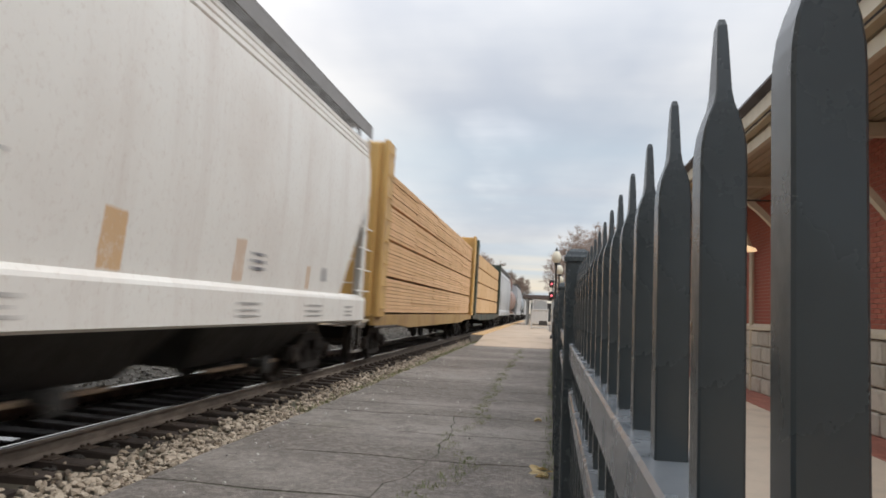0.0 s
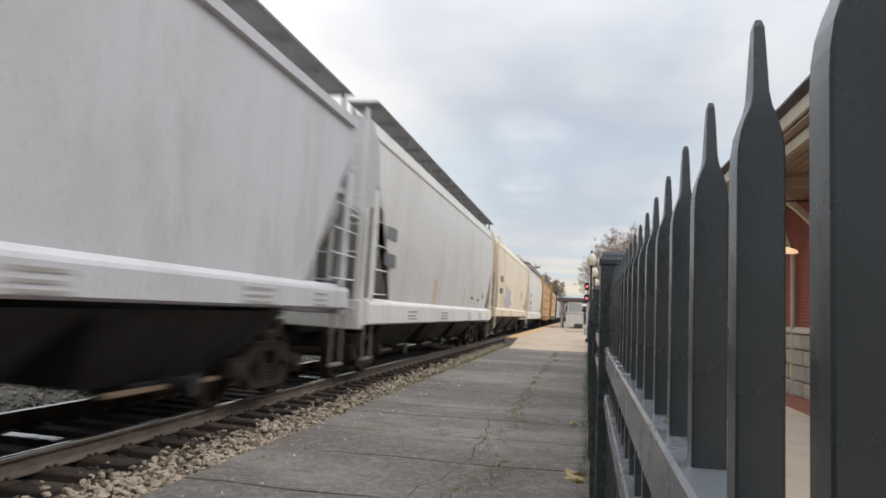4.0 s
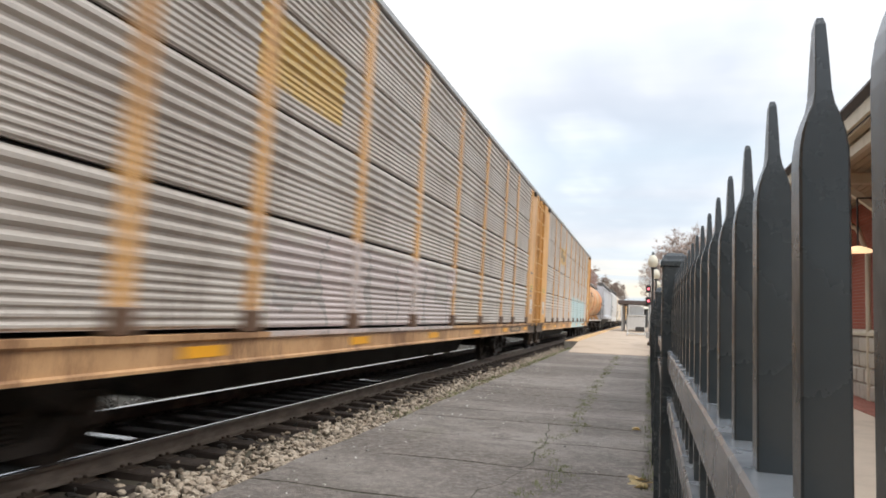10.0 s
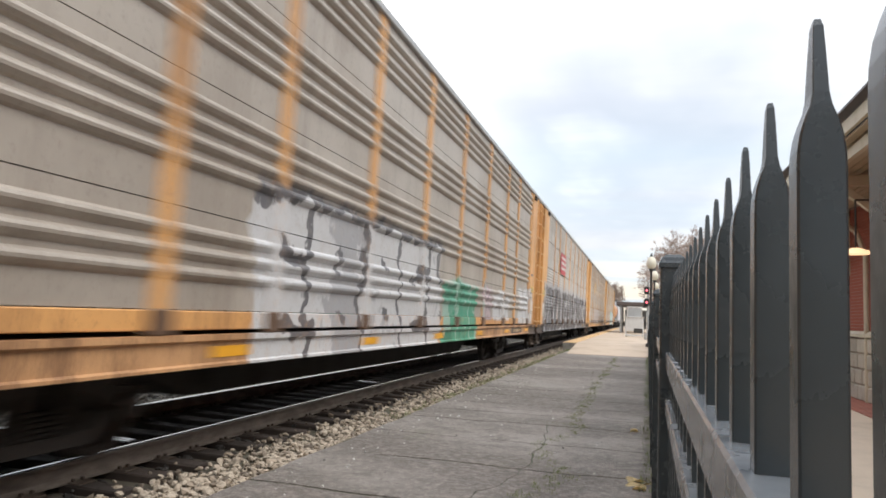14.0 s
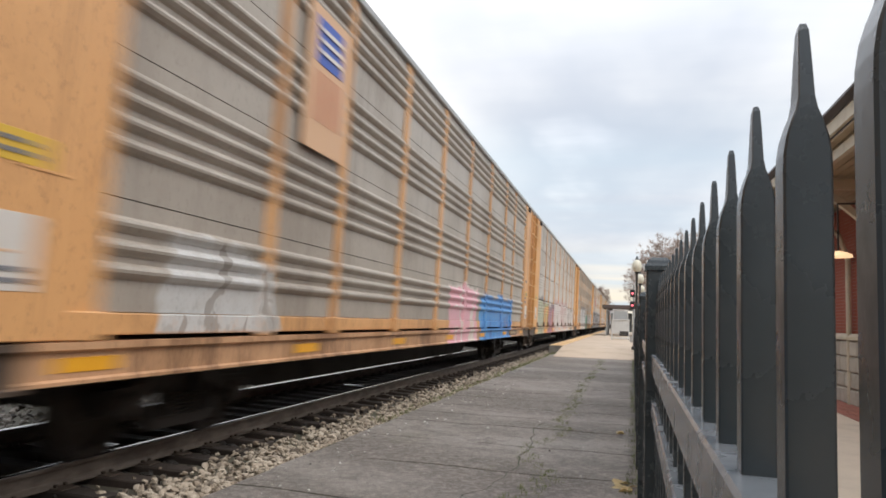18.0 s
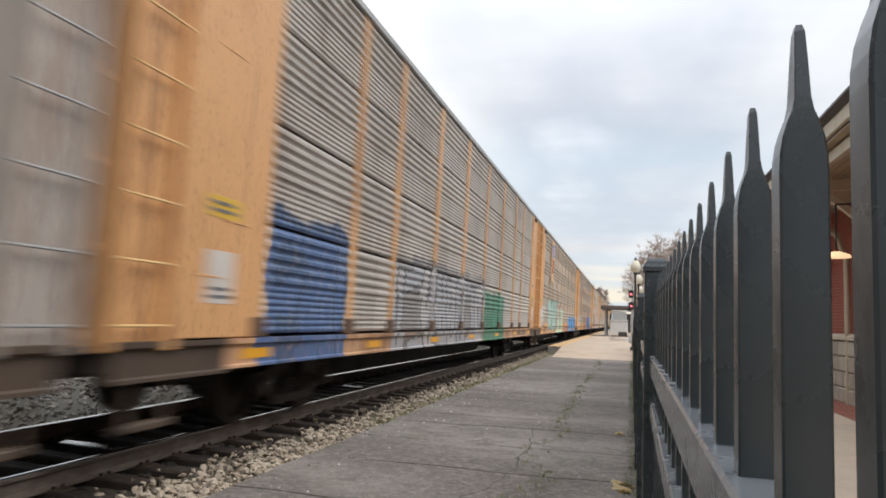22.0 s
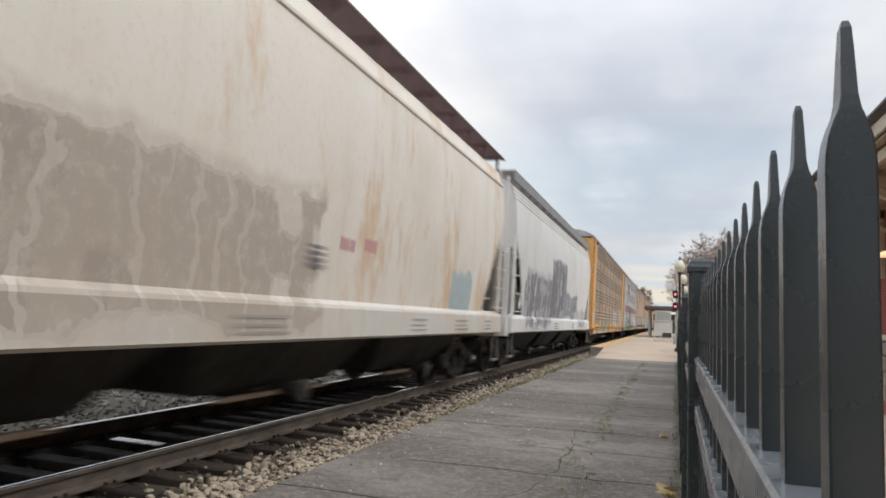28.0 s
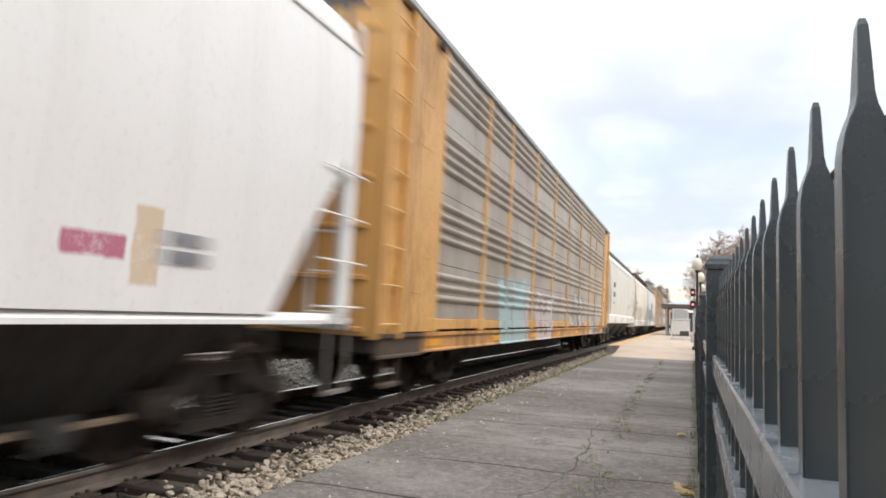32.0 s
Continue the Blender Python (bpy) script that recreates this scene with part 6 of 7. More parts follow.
    hopper("white covered hopper car with a black shadowed underframe", *span(-420.57, -439.4), (0.85, 0.84, 0.82), (0.66, 0.64, 0.60), True, amount=0.2, bays=4, flush=True, sill=(1.19, 1.42), sill_col=(0.85, 0.84, 0.82),
           bands=[(5.42, 5.70, 1.45, 2.02, (0.66, 0.50, 0.32)), (4.82, 5.36, 1.62, 1.78, (0.45, 0.06, 0.15))], marks=[(5.74, 1.63, [(0, 0, 0.48, 0.10), (0, 0.14, 0.48, 0.10)])])


make_train()

# ---- platform ahead ----
def make_platform():
    conc = worn("platform_concrete", (0.47, 0.37, 0.275), 0.85, dirt=(0.24, 0.20, 0.16), amount=0.5, scale=0.8, streak=0.2, bumps=0.3)
    bm = bmesh.new()
    # ramp up from the asphalt, then level
    prof = [(28.6, -0.085), (33.0, 0.20), (230.0, 0.20), (230.0, -0.2), (28.6, -0.2)]
    sweep(bm, prof, -2.78, 2.6, axis="x")
    plat = structure("platform", bm, conc, "pale concrete station platform with a ramp")
    edge = worn("platform_edge_stone", (0.30, 0.27, 0.23), 0.9, dirt=(0.10, 0.09, 0.08), amount=0.5, scale=2)
    bm = bmesh.new()
    soft_box(bm, -3.40, -2.785, 33.0, 230, -0.25, 0.192, 0.01)
    part("platform_edge", bm, edge, plat, "grey concrete platform edge")
    warn = worn("tactile_yellow", (0.62, 0.41, 0.20), 0.7, dirt=(0.42, 0.26, 0.12), amount=0.4, scale=2)
    tile = bmesh.new()
    soft_box(tile, -0.30, 0.30, -0.60, 0.60, 0, 0.02, 0.006)
    for i in range(8):
        for j in range(16):
            x, y = -0.26 + i * 0.074, -0.555 + j * 0.074
            tube(tile, (x, y, 0.02), (x, y, 0.026), 0.014, 0.009, 5)
    tm = mesh_of("tactile_tile", tile, warn)
    for k in range(60):
        part("tactile_tile", tm, None, plat, at=pose(-3.09, 33.62 + k * 1.21, 0.192))
    # near the fence on the station side
    bm = bmesh.new()
    soft_box(bm, 0.32, 3.55, -12, 28.55, -0.16, GROUND, 0.01)
    walk_ = structure("station_walk", bm, worn("walk_concrete", (0.62, 0.50, 0.37), 0.85, dirt=(0.32, 0.26, 0.19), amount=0.4, scale=1.1, bumps=0.3), "tan concrete walk in front of the station")
    brick = worn("paver_red", (0.36, 0.13, 0.085), 0.85, dirt=(0.2, 0.08, 0.06), amount=0.4, scale=6, vary=0.35)
    bm = bmesh.new()
    quad_box(bm, 3.555, 4.3, -12, 28.5, -0.17, GROUND - 0.012)
    part("paver_bed", bm, brick, walk_, "red paving along the station wall")
    pm = bmesh.new()
    soft_box(pm, -0.095, 0.095, -0.045, 0.045, 0, 0.05, 0.005)
    pme = mesh_of("paver", pm, brick)
    for k in range(3):
        for j in range(90):
            part("paver", pme, None, walk_, at=pose(3.66 + k * 0.2, 7.5 + j * 0.1, GROUND - 0.045))


make_platform()


# ---- lamps, signal, cabinet, shelter ----
def lamp_post(at):
    lamp = thing("platform_lamp", "tall black lamp post with a white globe", "lamp", "platform lamps", at)
    black = worn("lamp_black", (0.03, 0.032, 0.033), 0.5)
    bm = bmesh.new()
    lathe(bm, [(0.0, 0), (0.20, 0), (0.20, 0.12), (0.13, 0.2), (0.11, 0.7), (0.065, 0.85), (0.05, 1.6), (0.045, 3.25), (0.08, 3.3), (0.11, 3.38), (0.0, 3.38)], False, 14)
    part("post", bm, black, lamp, smooth=True)
    bm = bmesh.new()
    lathe(bm, [(0.0, 3.36), (0.12, 3.38), (0.20, 3.50), (0.215, 3.64), (0.17, 3.80), (0.08, 3.90), (0.0, 3.92)], False, 18)
    part("globe", bm, plain("lamp_globe", (0.66, 0.61, 0.48), 0.35), lamp, "white glass globe", smooth=True)
    bm = bmesh.new()
    lathe(bm, [(0.0, 3.90), (0.09, 3.90), (0.05, 3.96), (0.02, 4.06), (0.0, 4.07)], False, 10)
    part("finial", bm, black, lamp)
    return lamp


def make_signal():
    sig = thing("railway_signal", "railway signal with two red lights on a grey mast", "signal", at=pose(0.36, 45, 0.2))
    black = worn("signal_black", (0.02, 0.02, 0.022), 0.6)
    bm = bmesh.new()
    tube(bm, (0.08, 0.15, 0), (0.08, 0.15, 3.5), 0.06, seg=10)
    soft_box(bm, -0.12, 0.28, -0.05, 0.35, 0, 0.35, 0.02)
    part("mast", bm, GALV, sig, "galvanised mast")
    for z in (2.25, 2.98):
        bm = bmesh.new()
        soft_box(bm, -0.15, 0.15, 0.0, 0.10, z - 0.24, z + 0.24, 0.06)
        head = part("signal_head", bm, black, sig, "black signal head")
        bm = bmesh.new()
        n = bmesh.new()
        lathe(n, [(0.0, -0.03), (0.055, -0.03), (0.068, 0.0), (0.0, 0.0)], True, 16)
        join(bm, n, Matrix.Translation((0, 0, z)))
        part("lens", bm, plain("red_lens", (0.95, 0.16, 0.20), 0.3, 0.0, 1.8), head, "lit red lens")
        bm = bmesh.new()
        for i in range(9):
            a0, a1 = math.pi * (i / 9), math.pi * ((i + 1) / 9)
            vs = [bm.verts.new((0.15 * math.cos(a), y, z + 0.15 * math.sin(a))) for a, y in ((a0, 0.0), (a1, 0.0), (a1, -0.24), (a0, -0.24))]
            bm.faces.new(vs)
        bmesh.ops.solidify(bm, geom=bm.faces[:], thickness=0.01)
        part("visor", bm, black, head)


def make_cabinet():
    cab = thing("platform_cabinet", "white metal cabinet cart with an open frame on top", "cabinet", at=pose(-0.38, 50.4, 0.2))
    white = worn("cabinet_white", (0.62, 0.61, 0.58), 0.6, amount=0.25)
    bm = bmesh.new()
    soft_box(bm, -0.60, 0.60, 0, 0.9, 0.42, 1.34, 0.02)
    part("body", bm, white, cab)
    bm = bmesh.new()
    soft_box(bm, -0.66, 0.66, -0.05, 0.95, 1.34, 1.40, 0.015)
    part("top", bm, white, cab)
    bm = bmesh.new()
    soft_box(bm, -0.05, 0.56, -0.012, 0.2, 0.30, 0.62, 0.03)
    part("drawer", bm, plain("cabinet_dark", (0.05, 0.045, 0.04), 0.6), cab, "dark open shelf")
    bm = bmesh.new()
    soft_box(bm, -0.62, 0.62, 0, 0.9, 0.08, 0.16, 0.01)
    part("base", bm, white, cab)
    for x in (-0.56, 0.56):
        for y in (0.06, 0.84):
            bm = bmesh.new()
            soft_box(bm, x - 0.04, x + 0.04, y - 0.04, y + 0.04, 0.0, 0.44, 0.01)
            part("leg", bm, white, cab)
            bm = bmesh.new()
            soft_box(bm, x * 0.86 - 0.03, x * 0.86 + 0.03, y - 0.03, y + 0.03, 1.40, 2.02, 0.008)
            part("frame_post", bm, white, cab)
    for y in (0.06, 0.84):
        bm = bmesh.new()
        soft_box(bm, -0.52, 0.52, y - 0.03, y + 0.03, 2.02, 2.08, 0.008)
        part("frame_rail", bm, white, cab)
    bm = bmesh.new()
    soft_box(bm, -0.44, 0.44, 0.42, 0.46, 1.40, 1.98, 0.006)
    part("screen", bm, worn("cabinet_screen", (0.40, 0.40, 0.39), 0.4, amount=0.3), cab, "grey screen inside the open top frame")


def make_shelter():
    sh = thing("platform_shelter", "open platform shelter with a flat dark roof", "shelter", at=pose(-0.4, 66, 0.2))
    dark = worn("shelter_roof", (0.10, 0.075, 0.065), 0.7)
    bm = bmesh.new()
    soft_box(bm, -1.7, 1.6, 0, 9, 2.45, 2.79, 0.04)
    part("roof", bm, dark, sh, "flat dark brown roof")
    for x in (-1.3, 1.2):
        for y in (0.4, 4.5, 8.6):
            bm = bmesh.new()
            soft_box(bm, x - 0.07, x + 0.07, y - 0.07, y + 0.07, 0, 2.46, 0.01)
            part("post", bm, GALV, sh)
    glass = plain("shelter_panel", (0.35, 0.38, 0.40), 0.15)
    bm = bmesh.new()
    soft_box(bm, 1.13, 1.17, 0.6, 8.4, 0.3, 2.2, 0.005)
    part("side_panel", bm, glass, sh)
    bm = bmesh.new()
    soft_box(bm, -1.1, 1.0, 8.5, 8.56, 0.3, 2.2, 0.005)
    part("back_panel", bm, glass, sh)


lamp_a = lamp_post(pose(0.43, 32, 0.2))
for x, y in ((0.73, 41), (1.05, 53), (1.4, 66)):
    copy_thing(lamp_a, pose(x, y, 0.2))
make_signal()
make_cabinet()
make_shelter()


# ---- station building ----
def brick_material():
    m, nt, b = material("station_brick")
    v = coords(nt)
    info = nt.nodes.new("ShaderNodeObjectInfo")
    c = mixc(nt, info.outputs["Random"], (0.30, 0.075, 0.045), (0.40, 0.12, 0.07))
    c = mixc(nt, math2(nt, "MULTIPLY", ramp(nt, noise_tex(nt, v, 12, 5), 0.45, 0.75), 0.5), c, (0.20, 0.06, 0.04))
    nt.links.new(c, b.inputs["Base Color"])
    b.inputs["Roughness"].default_value = 0.85
    return m


def make_station():
    st = thing("station_building", "red brick station with a stone base and deep bracketed eaves", "building", at=pose(4.35, 0, 0))
    mortar = worn("mortar", (0.36, 0.24, 0.19), 0.9, dirt=(0.24, 0.15, 0.12))
    trim = worn("trim_cream", (0.55, 0.47, 0.34), 0.6, dirt=(0.32, 0.26, 0.18), amount=0.3, scale=3)
    bm = bmesh.new()
    soft_box(bm, 0.0, 7.0, -6, 24, -0.15, 4.15, 0.01)
    wall = part("wall", bm, mortar, st, "red brick wall")
    # stone base blocks
    rock = worn("base_stone", (0.40, 0.35, 0.28), 0.9, dirt=(0.22, 0.19, 0.15), amount=0.6, scale=5, bumps=0.6, vary=0.35)
    rng = random.Random(8)
    for r in range(4):
        y = 5.0 + (0.3 if r % 2 else 0.0)
        while y < 20.0:
            w = rng.uniform(0.45, 0.75)
            bm = bmesh.new()
            soft_box(bm, -0.10 - rng.uniform(0, 0.025), 0.0, y, y + w - 0.018, -0.10 + r * 0.31, 0.195 + r * 0.31, 0.025)
            part("stone_block", bm, rock, wall)
            y += w
    bm = bmesh.new()
    sweep(bm, [(-0.14, 1.15), (0.0, 1.15), (0.0, 1.27), (-0.08, 1.27), (-0.14, 1.21)], -6, 24)
    part("water_table", bm, trim, wall, "cream stone ledge above the base")
    bmat = brick_material()
    bk = bmesh.new()
    soft_box(bk, -0.012, 0.05, -0.098, 0.098, 0.0, 0.058, 0.003)
    bme = mesh_of("brick", bk, bmat)
    n = 0
    for r in range(22):
        z = 1.275 + r * 0.068
        for j in range(14):
            y = 9.2 + (0.104 if r % 2 else 0) + j * 0.208 if j < 7 else 12.9 + (0.104 if r % 2 else 0) + (j - 7) * 0.208
            part("brick", bme, None, wall, at=pose(0, y, z))
            n += 1
    rest = bmesh.new()
    for r in range(38):
        z = 1.275 + r * 0.068
        y = -2.0 + (0.104 if r % 2 else 0)
        while y < 20:
            skip = r < 22 and (9.05 < y < 10.75 or 12.75 < y < 14.5)
            if not skip:
                quad_box(rest, -0.011, 0.03, y - 0.098, y + 0.098, z, z + 0.058)
            y += 0.208
    tagged(part("brickwork", rest, bmat, wall), kind="stuff")
    # eaves
    roofm = worn("station_roof", (0.07, 0.055, 0.05), 0.8, dirt=(0.03, 0.025, 0.022), amount=0.5, scale=2)
    bm = bmesh.new()
    pts = [(-1.70, 4.30), (-1.66, 4.38), (3.5, 7.2), (3.5, 7.05), (-1.62, 4.24)]
    sweep(bm, pts, -7.2, 25.2)
    part("roof", bm, roofm, st, "dark shingled roof")
    bm = bmesh.new()
    sweep(bm, [(-1.60, 4.24), (-1.55, 4.24), (-1.55, 4.05), (-1.60, 4.05)], -7.1, 25.1)
    part("fascia", bm, trim, st, "cream fascia board")
    bm = bmesh.new()
    sweep(bm, [(-1.42, 3.96), (-1.34, 3.96), (-1.34, 3.80), (-1.42, 3.80)], -7.1, 25.1)
    part("crown_moulding", bm, trim, st, "cream moulding under the eaves")
    tan = worn("soffit_tan", (0.40, 0.31, 0.20), 0.7, dirt=(0.25, 0.19, 0.12))
    x = -1.54
    while x < 0.0:
        bm = bmesh.new()
        quad_box(bm, x, x + 0.125, -7.0, 25.0, 4.00 - 0.06 * (x + 1.54), 4.03 - 0.06 * (x + 1.54))
        part("soffit_board", bm, tan, st, "tan soffit board")
        x += 0.135
    for y in (-2.0, 1.8, 5.6, 9.6, 13.3, 17.1):
        bm = bmesh.new()
        soft_box(bm, -0.09, 0.0, y - 0.07, y + 0.07, 2.45, 3.95, 0.01)
        soft_box(bm, -1.45, 0.0, y - 0.07, y + 0.07, 3.72, 3.90, 0.01)
        br = part("bracket", bm, trim, st, "cream timber eave bracket")
        bm = bmesh.new()
        arc = [(-0.06 - 1.2 * a, 2.6 + 1.12 * a + 0.12 * math.sin(math.pi * a)) for a in (i / 8 for i in range(9))]
        sweep(bm, arc + [(x, z + 0.14) for x, z in arc[::-1]], y - 0.06, y + 0.06)
        part("brace", bm, trim, br, "curved diagonal brace")
    bm = bmesh.new()
    tube(bm, (-0.10, 15.6, -0.1), (-0.10, 15.6, 2.75), 0.05, seg=10)
    tube(bm, (-0.10, 15.6, 2.75), (-0.35, 15.3, 3.2), 0.05, seg=10)
    tube(bm, (-0.35, 15.3, 3.2), (-1.45, 15.0, 3.85), 0.05, seg=10)
    part("downspout", bm, trim, st, "cream downspout")
    lamp = thing("wall_lamp", "flat pale lamp under the station eaves", "lamp", at=pose(3.4, 13.0, 2.53))
    bm = bmesh.new()
    lathe(bm, [(0.0, 0.0), (0.22, 0.0), (0.20, 0.05), (0.06, 0.10), (0.0, 0.10)], False, 16)
    part("shade", bm, plain("lamp_warm", (0.9, 0.62, 0.35), 0.4, 0.0, 0.8), lamp)
    bm = bmesh.new()
    tube(bm, (0, 0, 0.08), (0.0, 0, 0.9), 0.015, seg=6)
    tube(bm, (0, 0, 0.9), (0.95, 0, 0.9), 0.015, seg=6)
    part("arm", bm, GRIME, lamp)


make_station()


# ---- far side and distance ----
def make_far_side():
    bm = bmesh.new()
    soft_box(bm, -17.0, -13.6, -60, 300, -0.2, 0.42, 0.03)
    structure("far_platform", bm, worn("far_concrete", (0.52, 0.45, 0.33), 0.85, dirt=(0.32, 0.27, 0.2), amount=0.4, scale=0.7), "long low tan concrete platform beyond the tracks")
    steel = worn("bright_plate", (0.62, 0.62, 0.62), 0.34, metal=0.7, amount=0.3)
    for x, y, w in ((-5.21, 13.45, 0.44), (-5.30, 6.30, 0.62)):
        pl = thing("steel_plate", "bright loose steel plate lying between the rails", "plate", at=pose(x, y, -0.135, 3, 1, 0))
        bm = bmesh.new()
        soft_box(bm, -w / 2, w / 2, -0.065, 0.065, 0, 0.014, 0.003)
        part("plate", bm, steel, pl)


def hazed_bark_material():
    m, nt, b = material("hazed_twigs")
    v = coords(nt)
    # paler than bark itself: the haze of distance is put into the colour
    c = mixc(nt, noise_tex(nt, v, 1.5, 4), (0.32, 0.245, 0.20), (0.45, 0.345, 0.285))
    nt.links.new(c, b.inputs["Base Color"])
    b.inputs["Roughness"].default_value = 0.95
    return m


HAZED_BARK = hazed_bark_material()


def bare_tree(seed, height, at, label, copies=()):
    rng = random.Random(seed)
    tree = thing("bare_tree", label, "tree", "bare trees in the distance", at)
    trunk, crown, twigs = bmesh.new(), bmesh.new(), bmesh.new()

    def grow(p, d, length, r, level):
        n = 3 if level < 3 else 2
        q = p
        for i in range(n):
            d = (d + Vector((rng.gauss(0, 0.16), rng.gauss(0, 0.16), 0.07))).normalized()
            e = q + d * (length / n)
            r1 = r * (1 - 0.32 / n * (i + 1) * 0.8)
            tube(trunk if level < 2 else crown, q, e, max(0.012, r * (1 - 0.3 * i / n)), max(0.010, r1), 6 if level < 2 else 4, False)
            q = e
            if level < 5 and (i > 0 or level > 0):
                for _ in range(rng.choice((1, 2)) if level < 4 else 2):
                    a = rng.uniform(0, 6.283)
                    side = d.orthogonal().normalized()
                    side.rotate(Matrix.Rotation(a, 3, d))
                    nd_ = (d * rng.uniform(0.5, 0.9) + side * rng.uniform(0.5, 0.95)).normalized()
                    grow(q, nd_, length * rng.uniform(0.52, 0.74), r * 0.52, level + 1)
        if level >= 4:
            for _ in range(26):
                t = (d + Vector((rng.gauss(0, 0.6), rng.gauss(0, 0.6), rng.gauss(0.1, 0.4)))).normalized()
                o = t.orthogonal().normalized() * 0.0008 * height
                l = rng.uniform(0.025, 0.055) * height
                vs = [twigs.verts.new(x) for x in (q - o, q + o, q + t * l)]
                twigs.faces.new(vs)

    grow(Vector((0, 0, -0.3)), Vector((0, 0, 1)), height * 0.36, height * 0.024, 0)
    part("trunk", trunk, HAZED_BARK, tree)
    part("branchwork", crown, HAZED_BARK, tree)
    tagged(part("fine_twig", twigs, HAZED_BARK, tree, "haze of fine brown twigs"), kind="stuff")
    for m in copies:
        copy_thing(tree, m)
    return tree


make_far_side()
bare_tree(3, 14.5, pose(4.2, 84, 0), "bare brown tree behind the platform", [pose(7.0, 92, 0, 0, 0, 120), pose(2.4, 112, 0, 0, 0, 40), pose(10.5, 100, 0, 0, 0, 250), pose(8.5, 76, 0, 0, 0, 80)])
bare_tree(5, 15.0, pose(-13.5, 105, 0), "bare tree beyond the far platform", [pose(-16, 125, 0, 0, 0, 80), pose(-12.5, 140, 0, 0, 0, 200), pose(-11.8, 165, 0, 0, 0, 300), pose(-15, 185, 0, 0, 0, 20), pose(-19, 95, 0, 0, 0, 160)])
bare_tree(12, 25.5, pose(-19.5, 212, 0), "tall bare tree beyond the tracks", [pose(-22, 226, 0, 0, 0, 100), pose(-18.5, 250, 0, 0, 0, 40), pose(-16.5, 300, 0, 0, 0, 220), pose(-24, 205, 0, 0, 0, 160), pose(-14.5, 345, 0, 0, 0, 300)])
bare_tree(9, 13.0, pose(-10.5, 215, 0), "bare tree at the bend of the line", [pose(-8.5, 245, 0, 0, 0, 80), pose(-12, 270, 0, 0, 0, 160), pose(6, 180, 0, 0, 0, 30), pose(-6, 300, 0, 0, 0, 210), pose(12, 160, 0, 0, 0, 300)])


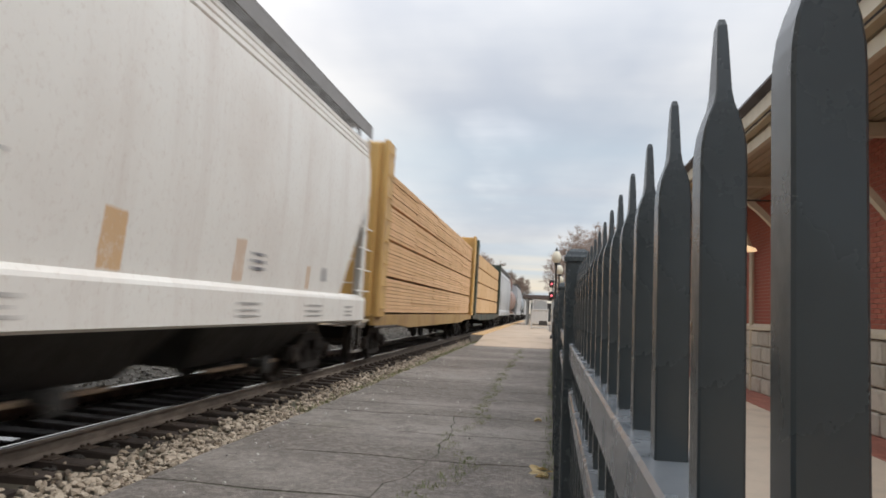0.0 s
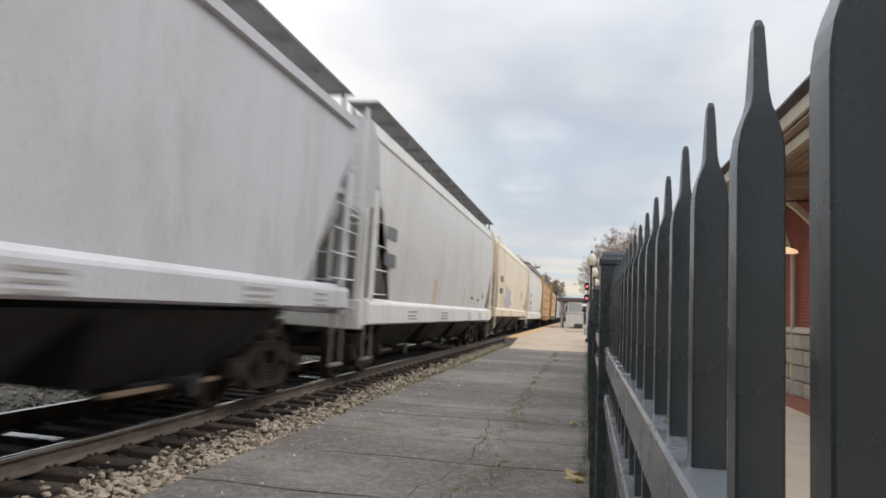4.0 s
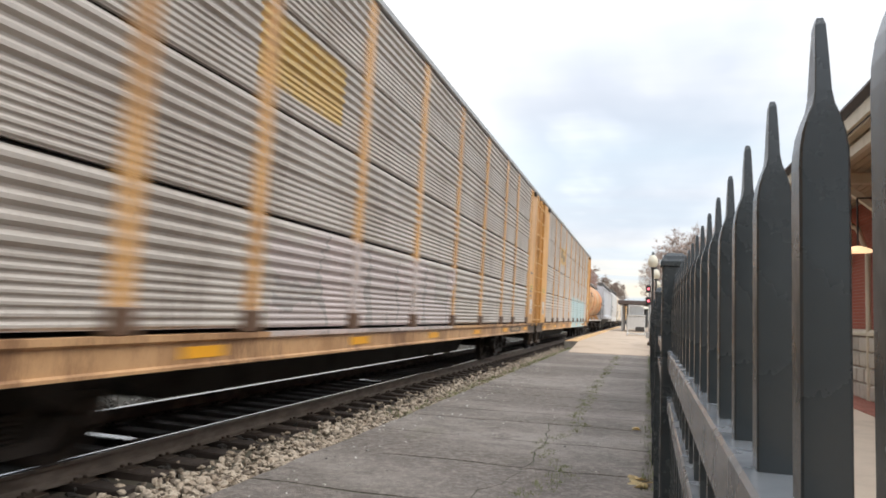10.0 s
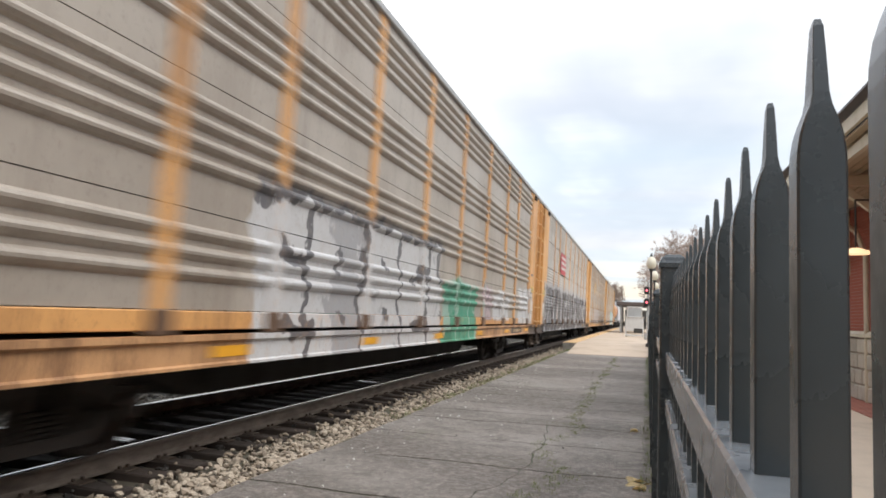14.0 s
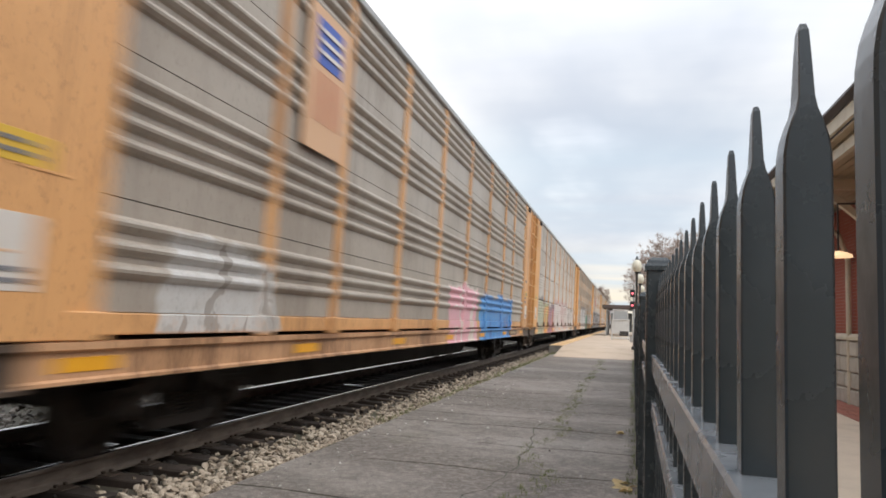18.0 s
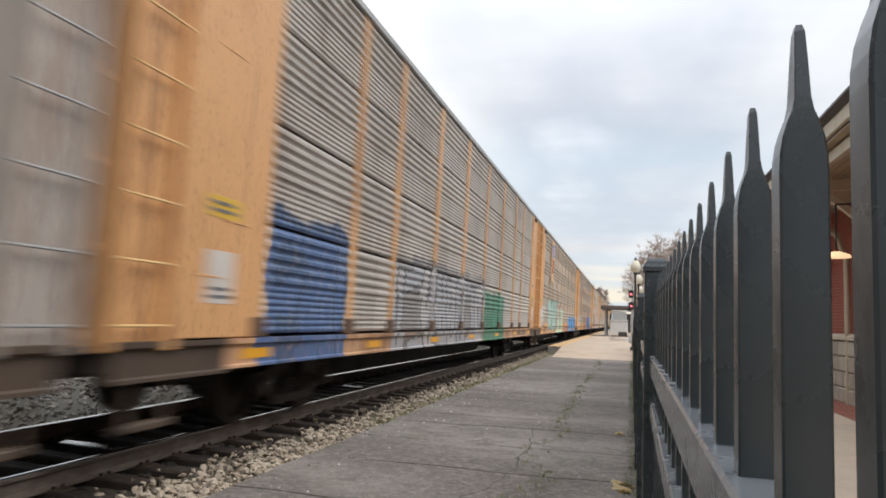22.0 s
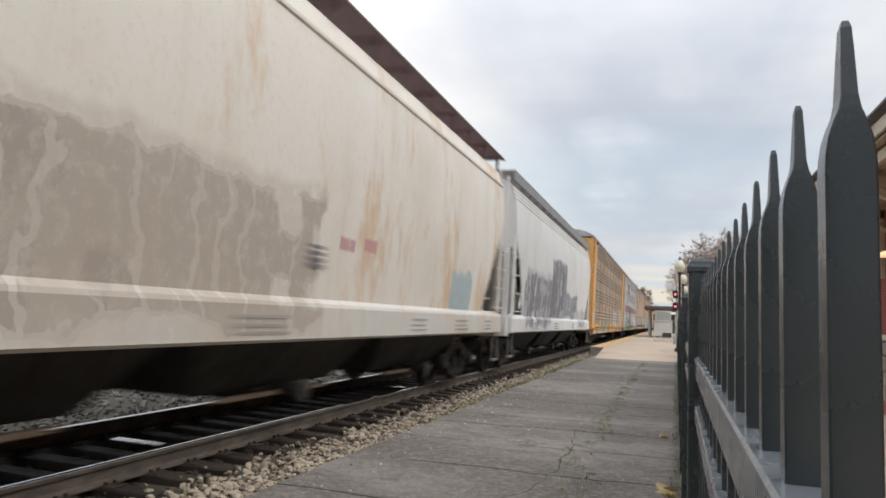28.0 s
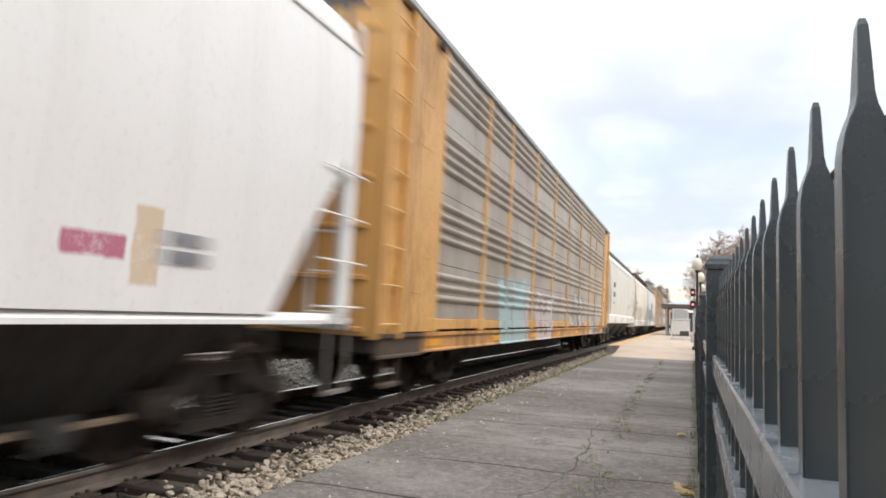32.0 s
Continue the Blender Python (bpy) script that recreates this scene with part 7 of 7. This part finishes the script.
# ---- small things on the ground ----
def make_litter():
    leaf_m = worn("dry_leaf", (0.68, 0.55, 0.30), 0.7, dirt=(0.35, 0.2, 0.08), amount=0.4, scale=20)
    rng = random.Random(21)
    for k, (x, y, s) in enumerate(((0.0, 6.36, 0.075), (-0.03, 6.5, 0.06), (0.02, 6.22, 0.05), (-0.05, 9.4, 0.05), (0.01, 4.6, 0.05))):
        bm = bmesh.new()
        ring = []
        for i in range(14):
            a = 2 * math.pi * i / 14
            r = s * (1 + 0.28 * math.cos(5 * a)) * rng.uniform(0.9, 1.1)
            ring.append(bm.verts.new((r * math.cos(a), r * math.sin(a) * 1.25, 0.012 + 0.02 * math.sin(2 * a + k))))
        c = bm.verts.new((0, 0, 0.004))
        for i in range(14):
            bm.faces.new((c, ring[i], ring[(i + 1) % 14]))
        bmesh.ops.solidify(bm, geom=bm.faces[:], thickness=0.0015)
        ob = part("fallen_leaf", bm, leaf_m, None, at=pose(x, y, GROUND + 0.004, 0, 0, rng.uniform(0, 360)))
        tagged(ob, "dry yellow leaf lying on the asphalt", "leaf", "fallen leaves")
    chip = stone_material("loose_chips", (0.45, 0.42, 0.36), (0.62, 0.60, 0.55), (0.06, 0.055, 0.05))

    def chips(r):
        y = 3.2 + 18 * r.random() ** 1.5
        x = -2.95 + abs(r.gauss(0, 0.45)) if r.random() < 0.8 else r.uniform(-2.9, 0.0)
        return min(x, 0.05), y, GROUND + 0.004
    scatter("loose_chips", "scattered pale stone chips on the asphalt", chip, 150, chips, 0.016, 31)
    # weeds in the joint by the ballast, along the fence and in cracks
    green = worn("weed_green", (0.16, 0.19, 0.07), 0.8, dirt=(0.22, 0.18, 0.08), amount=0.6, scale=6)
    verts, faces = [], []

    def tuft(x, y, z, n, h):
        for _ in range(n):
            a = rng.uniform(0, 6.283)
            p = Vector((x + rng.gauss(0, 0.03), y + rng.gauss(0, 0.03), z))
            d = Vector((math.cos(a), math.sin(a), 0))
            w = d.cross(Vector((0, 0, 1))) * 0.004
            hh = h * rng.uniform(0.5, 1.2)
            b = len(verts)
            verts.extend([tuple(p - w), tuple(p + w), tuple(p + d * hh * 0.5 + Vector((0, 0, hh)))])
            faces.append((b, b + 1, b + 2))
    for _ in range(420):
        y = rng.uniform(9, 34)
        tuft(-3.08 + rng.gauss(0, 0.09), y, -0.12, 7, 0.06)
    for _ in range(260):
        y = 3.5 + 26 * rng.random() ** 1.4
        tuft(fence_x(y) - rng.uniform(0.0, 0.10), y, GROUND, 6, 0.05)
    for _ in range(420):
        y = 3.6 + 24 * rng.random() ** 1.5
        tuft(-0.85 + 0.25 * noise.noise(Vector((y * 0.7, 5, 1))) + rng.gauss(0, 0.06), y, GROUND - 0.01, 9, 0.04)
    me = bpy.data.meshes.new("weeds")
    me.from_pydata(verts, [], faces)
    me.materials.append(green)
    tagged(new("weeds", me), "thin green weeds in the joints of the asphalt", "weeds", kind="stuff")


make_litter()

# ---- movement of the train ----
SPEED = [13.23, 13.17, 13.06, 12.91, 13.41, 13.46, 13.58, 13.85, 14.13]     # metres a second at every fourth second


def travel(t):
    """How far the train has come at t seconds."""
    s, step = 0.0, 0.1
    for i in range(int(round(t / step))):
        k = min(int(i * step / 4), 7)
        f = (i + 0.5) * step / 4 - k
        s += (SPEED[k] + (SPEED[k + 1] - SPEED[k]) * f) * step
    return s


def motions():
    starts = {}
    for car, y in TRAIN:
        starts[car.name] = y
        walk(car, [(t, pose(TRACK_X, y + travel(t), 0, 0, CANT, 0)) for t in range(0, 33)])

    # wheels roll while their car passes the platform
    way = [travel(t / FPS) for t in range(32 * FPS + 1)]
    for dy, along, car, wheel in WHEELS:
        y = starts[car.name] + along
        steps = [i for i in range(len(way)) if -6 < y + way[i] < 48]
        if not steps:
            steps = [0]
        rows = [(i / FPS, pose(0, dy, 0.457, -math.degrees(way[i] / 0.457) % 360, 0, 0)) for i in steps]
        if steps[0] > 0:
            rows.insert(0, (0, rows[0][1]))
        if steps[-1] < len(way) - 1:
            rows.append((32, rows[-1][1]))
        walk(wheel, rows)


motions()
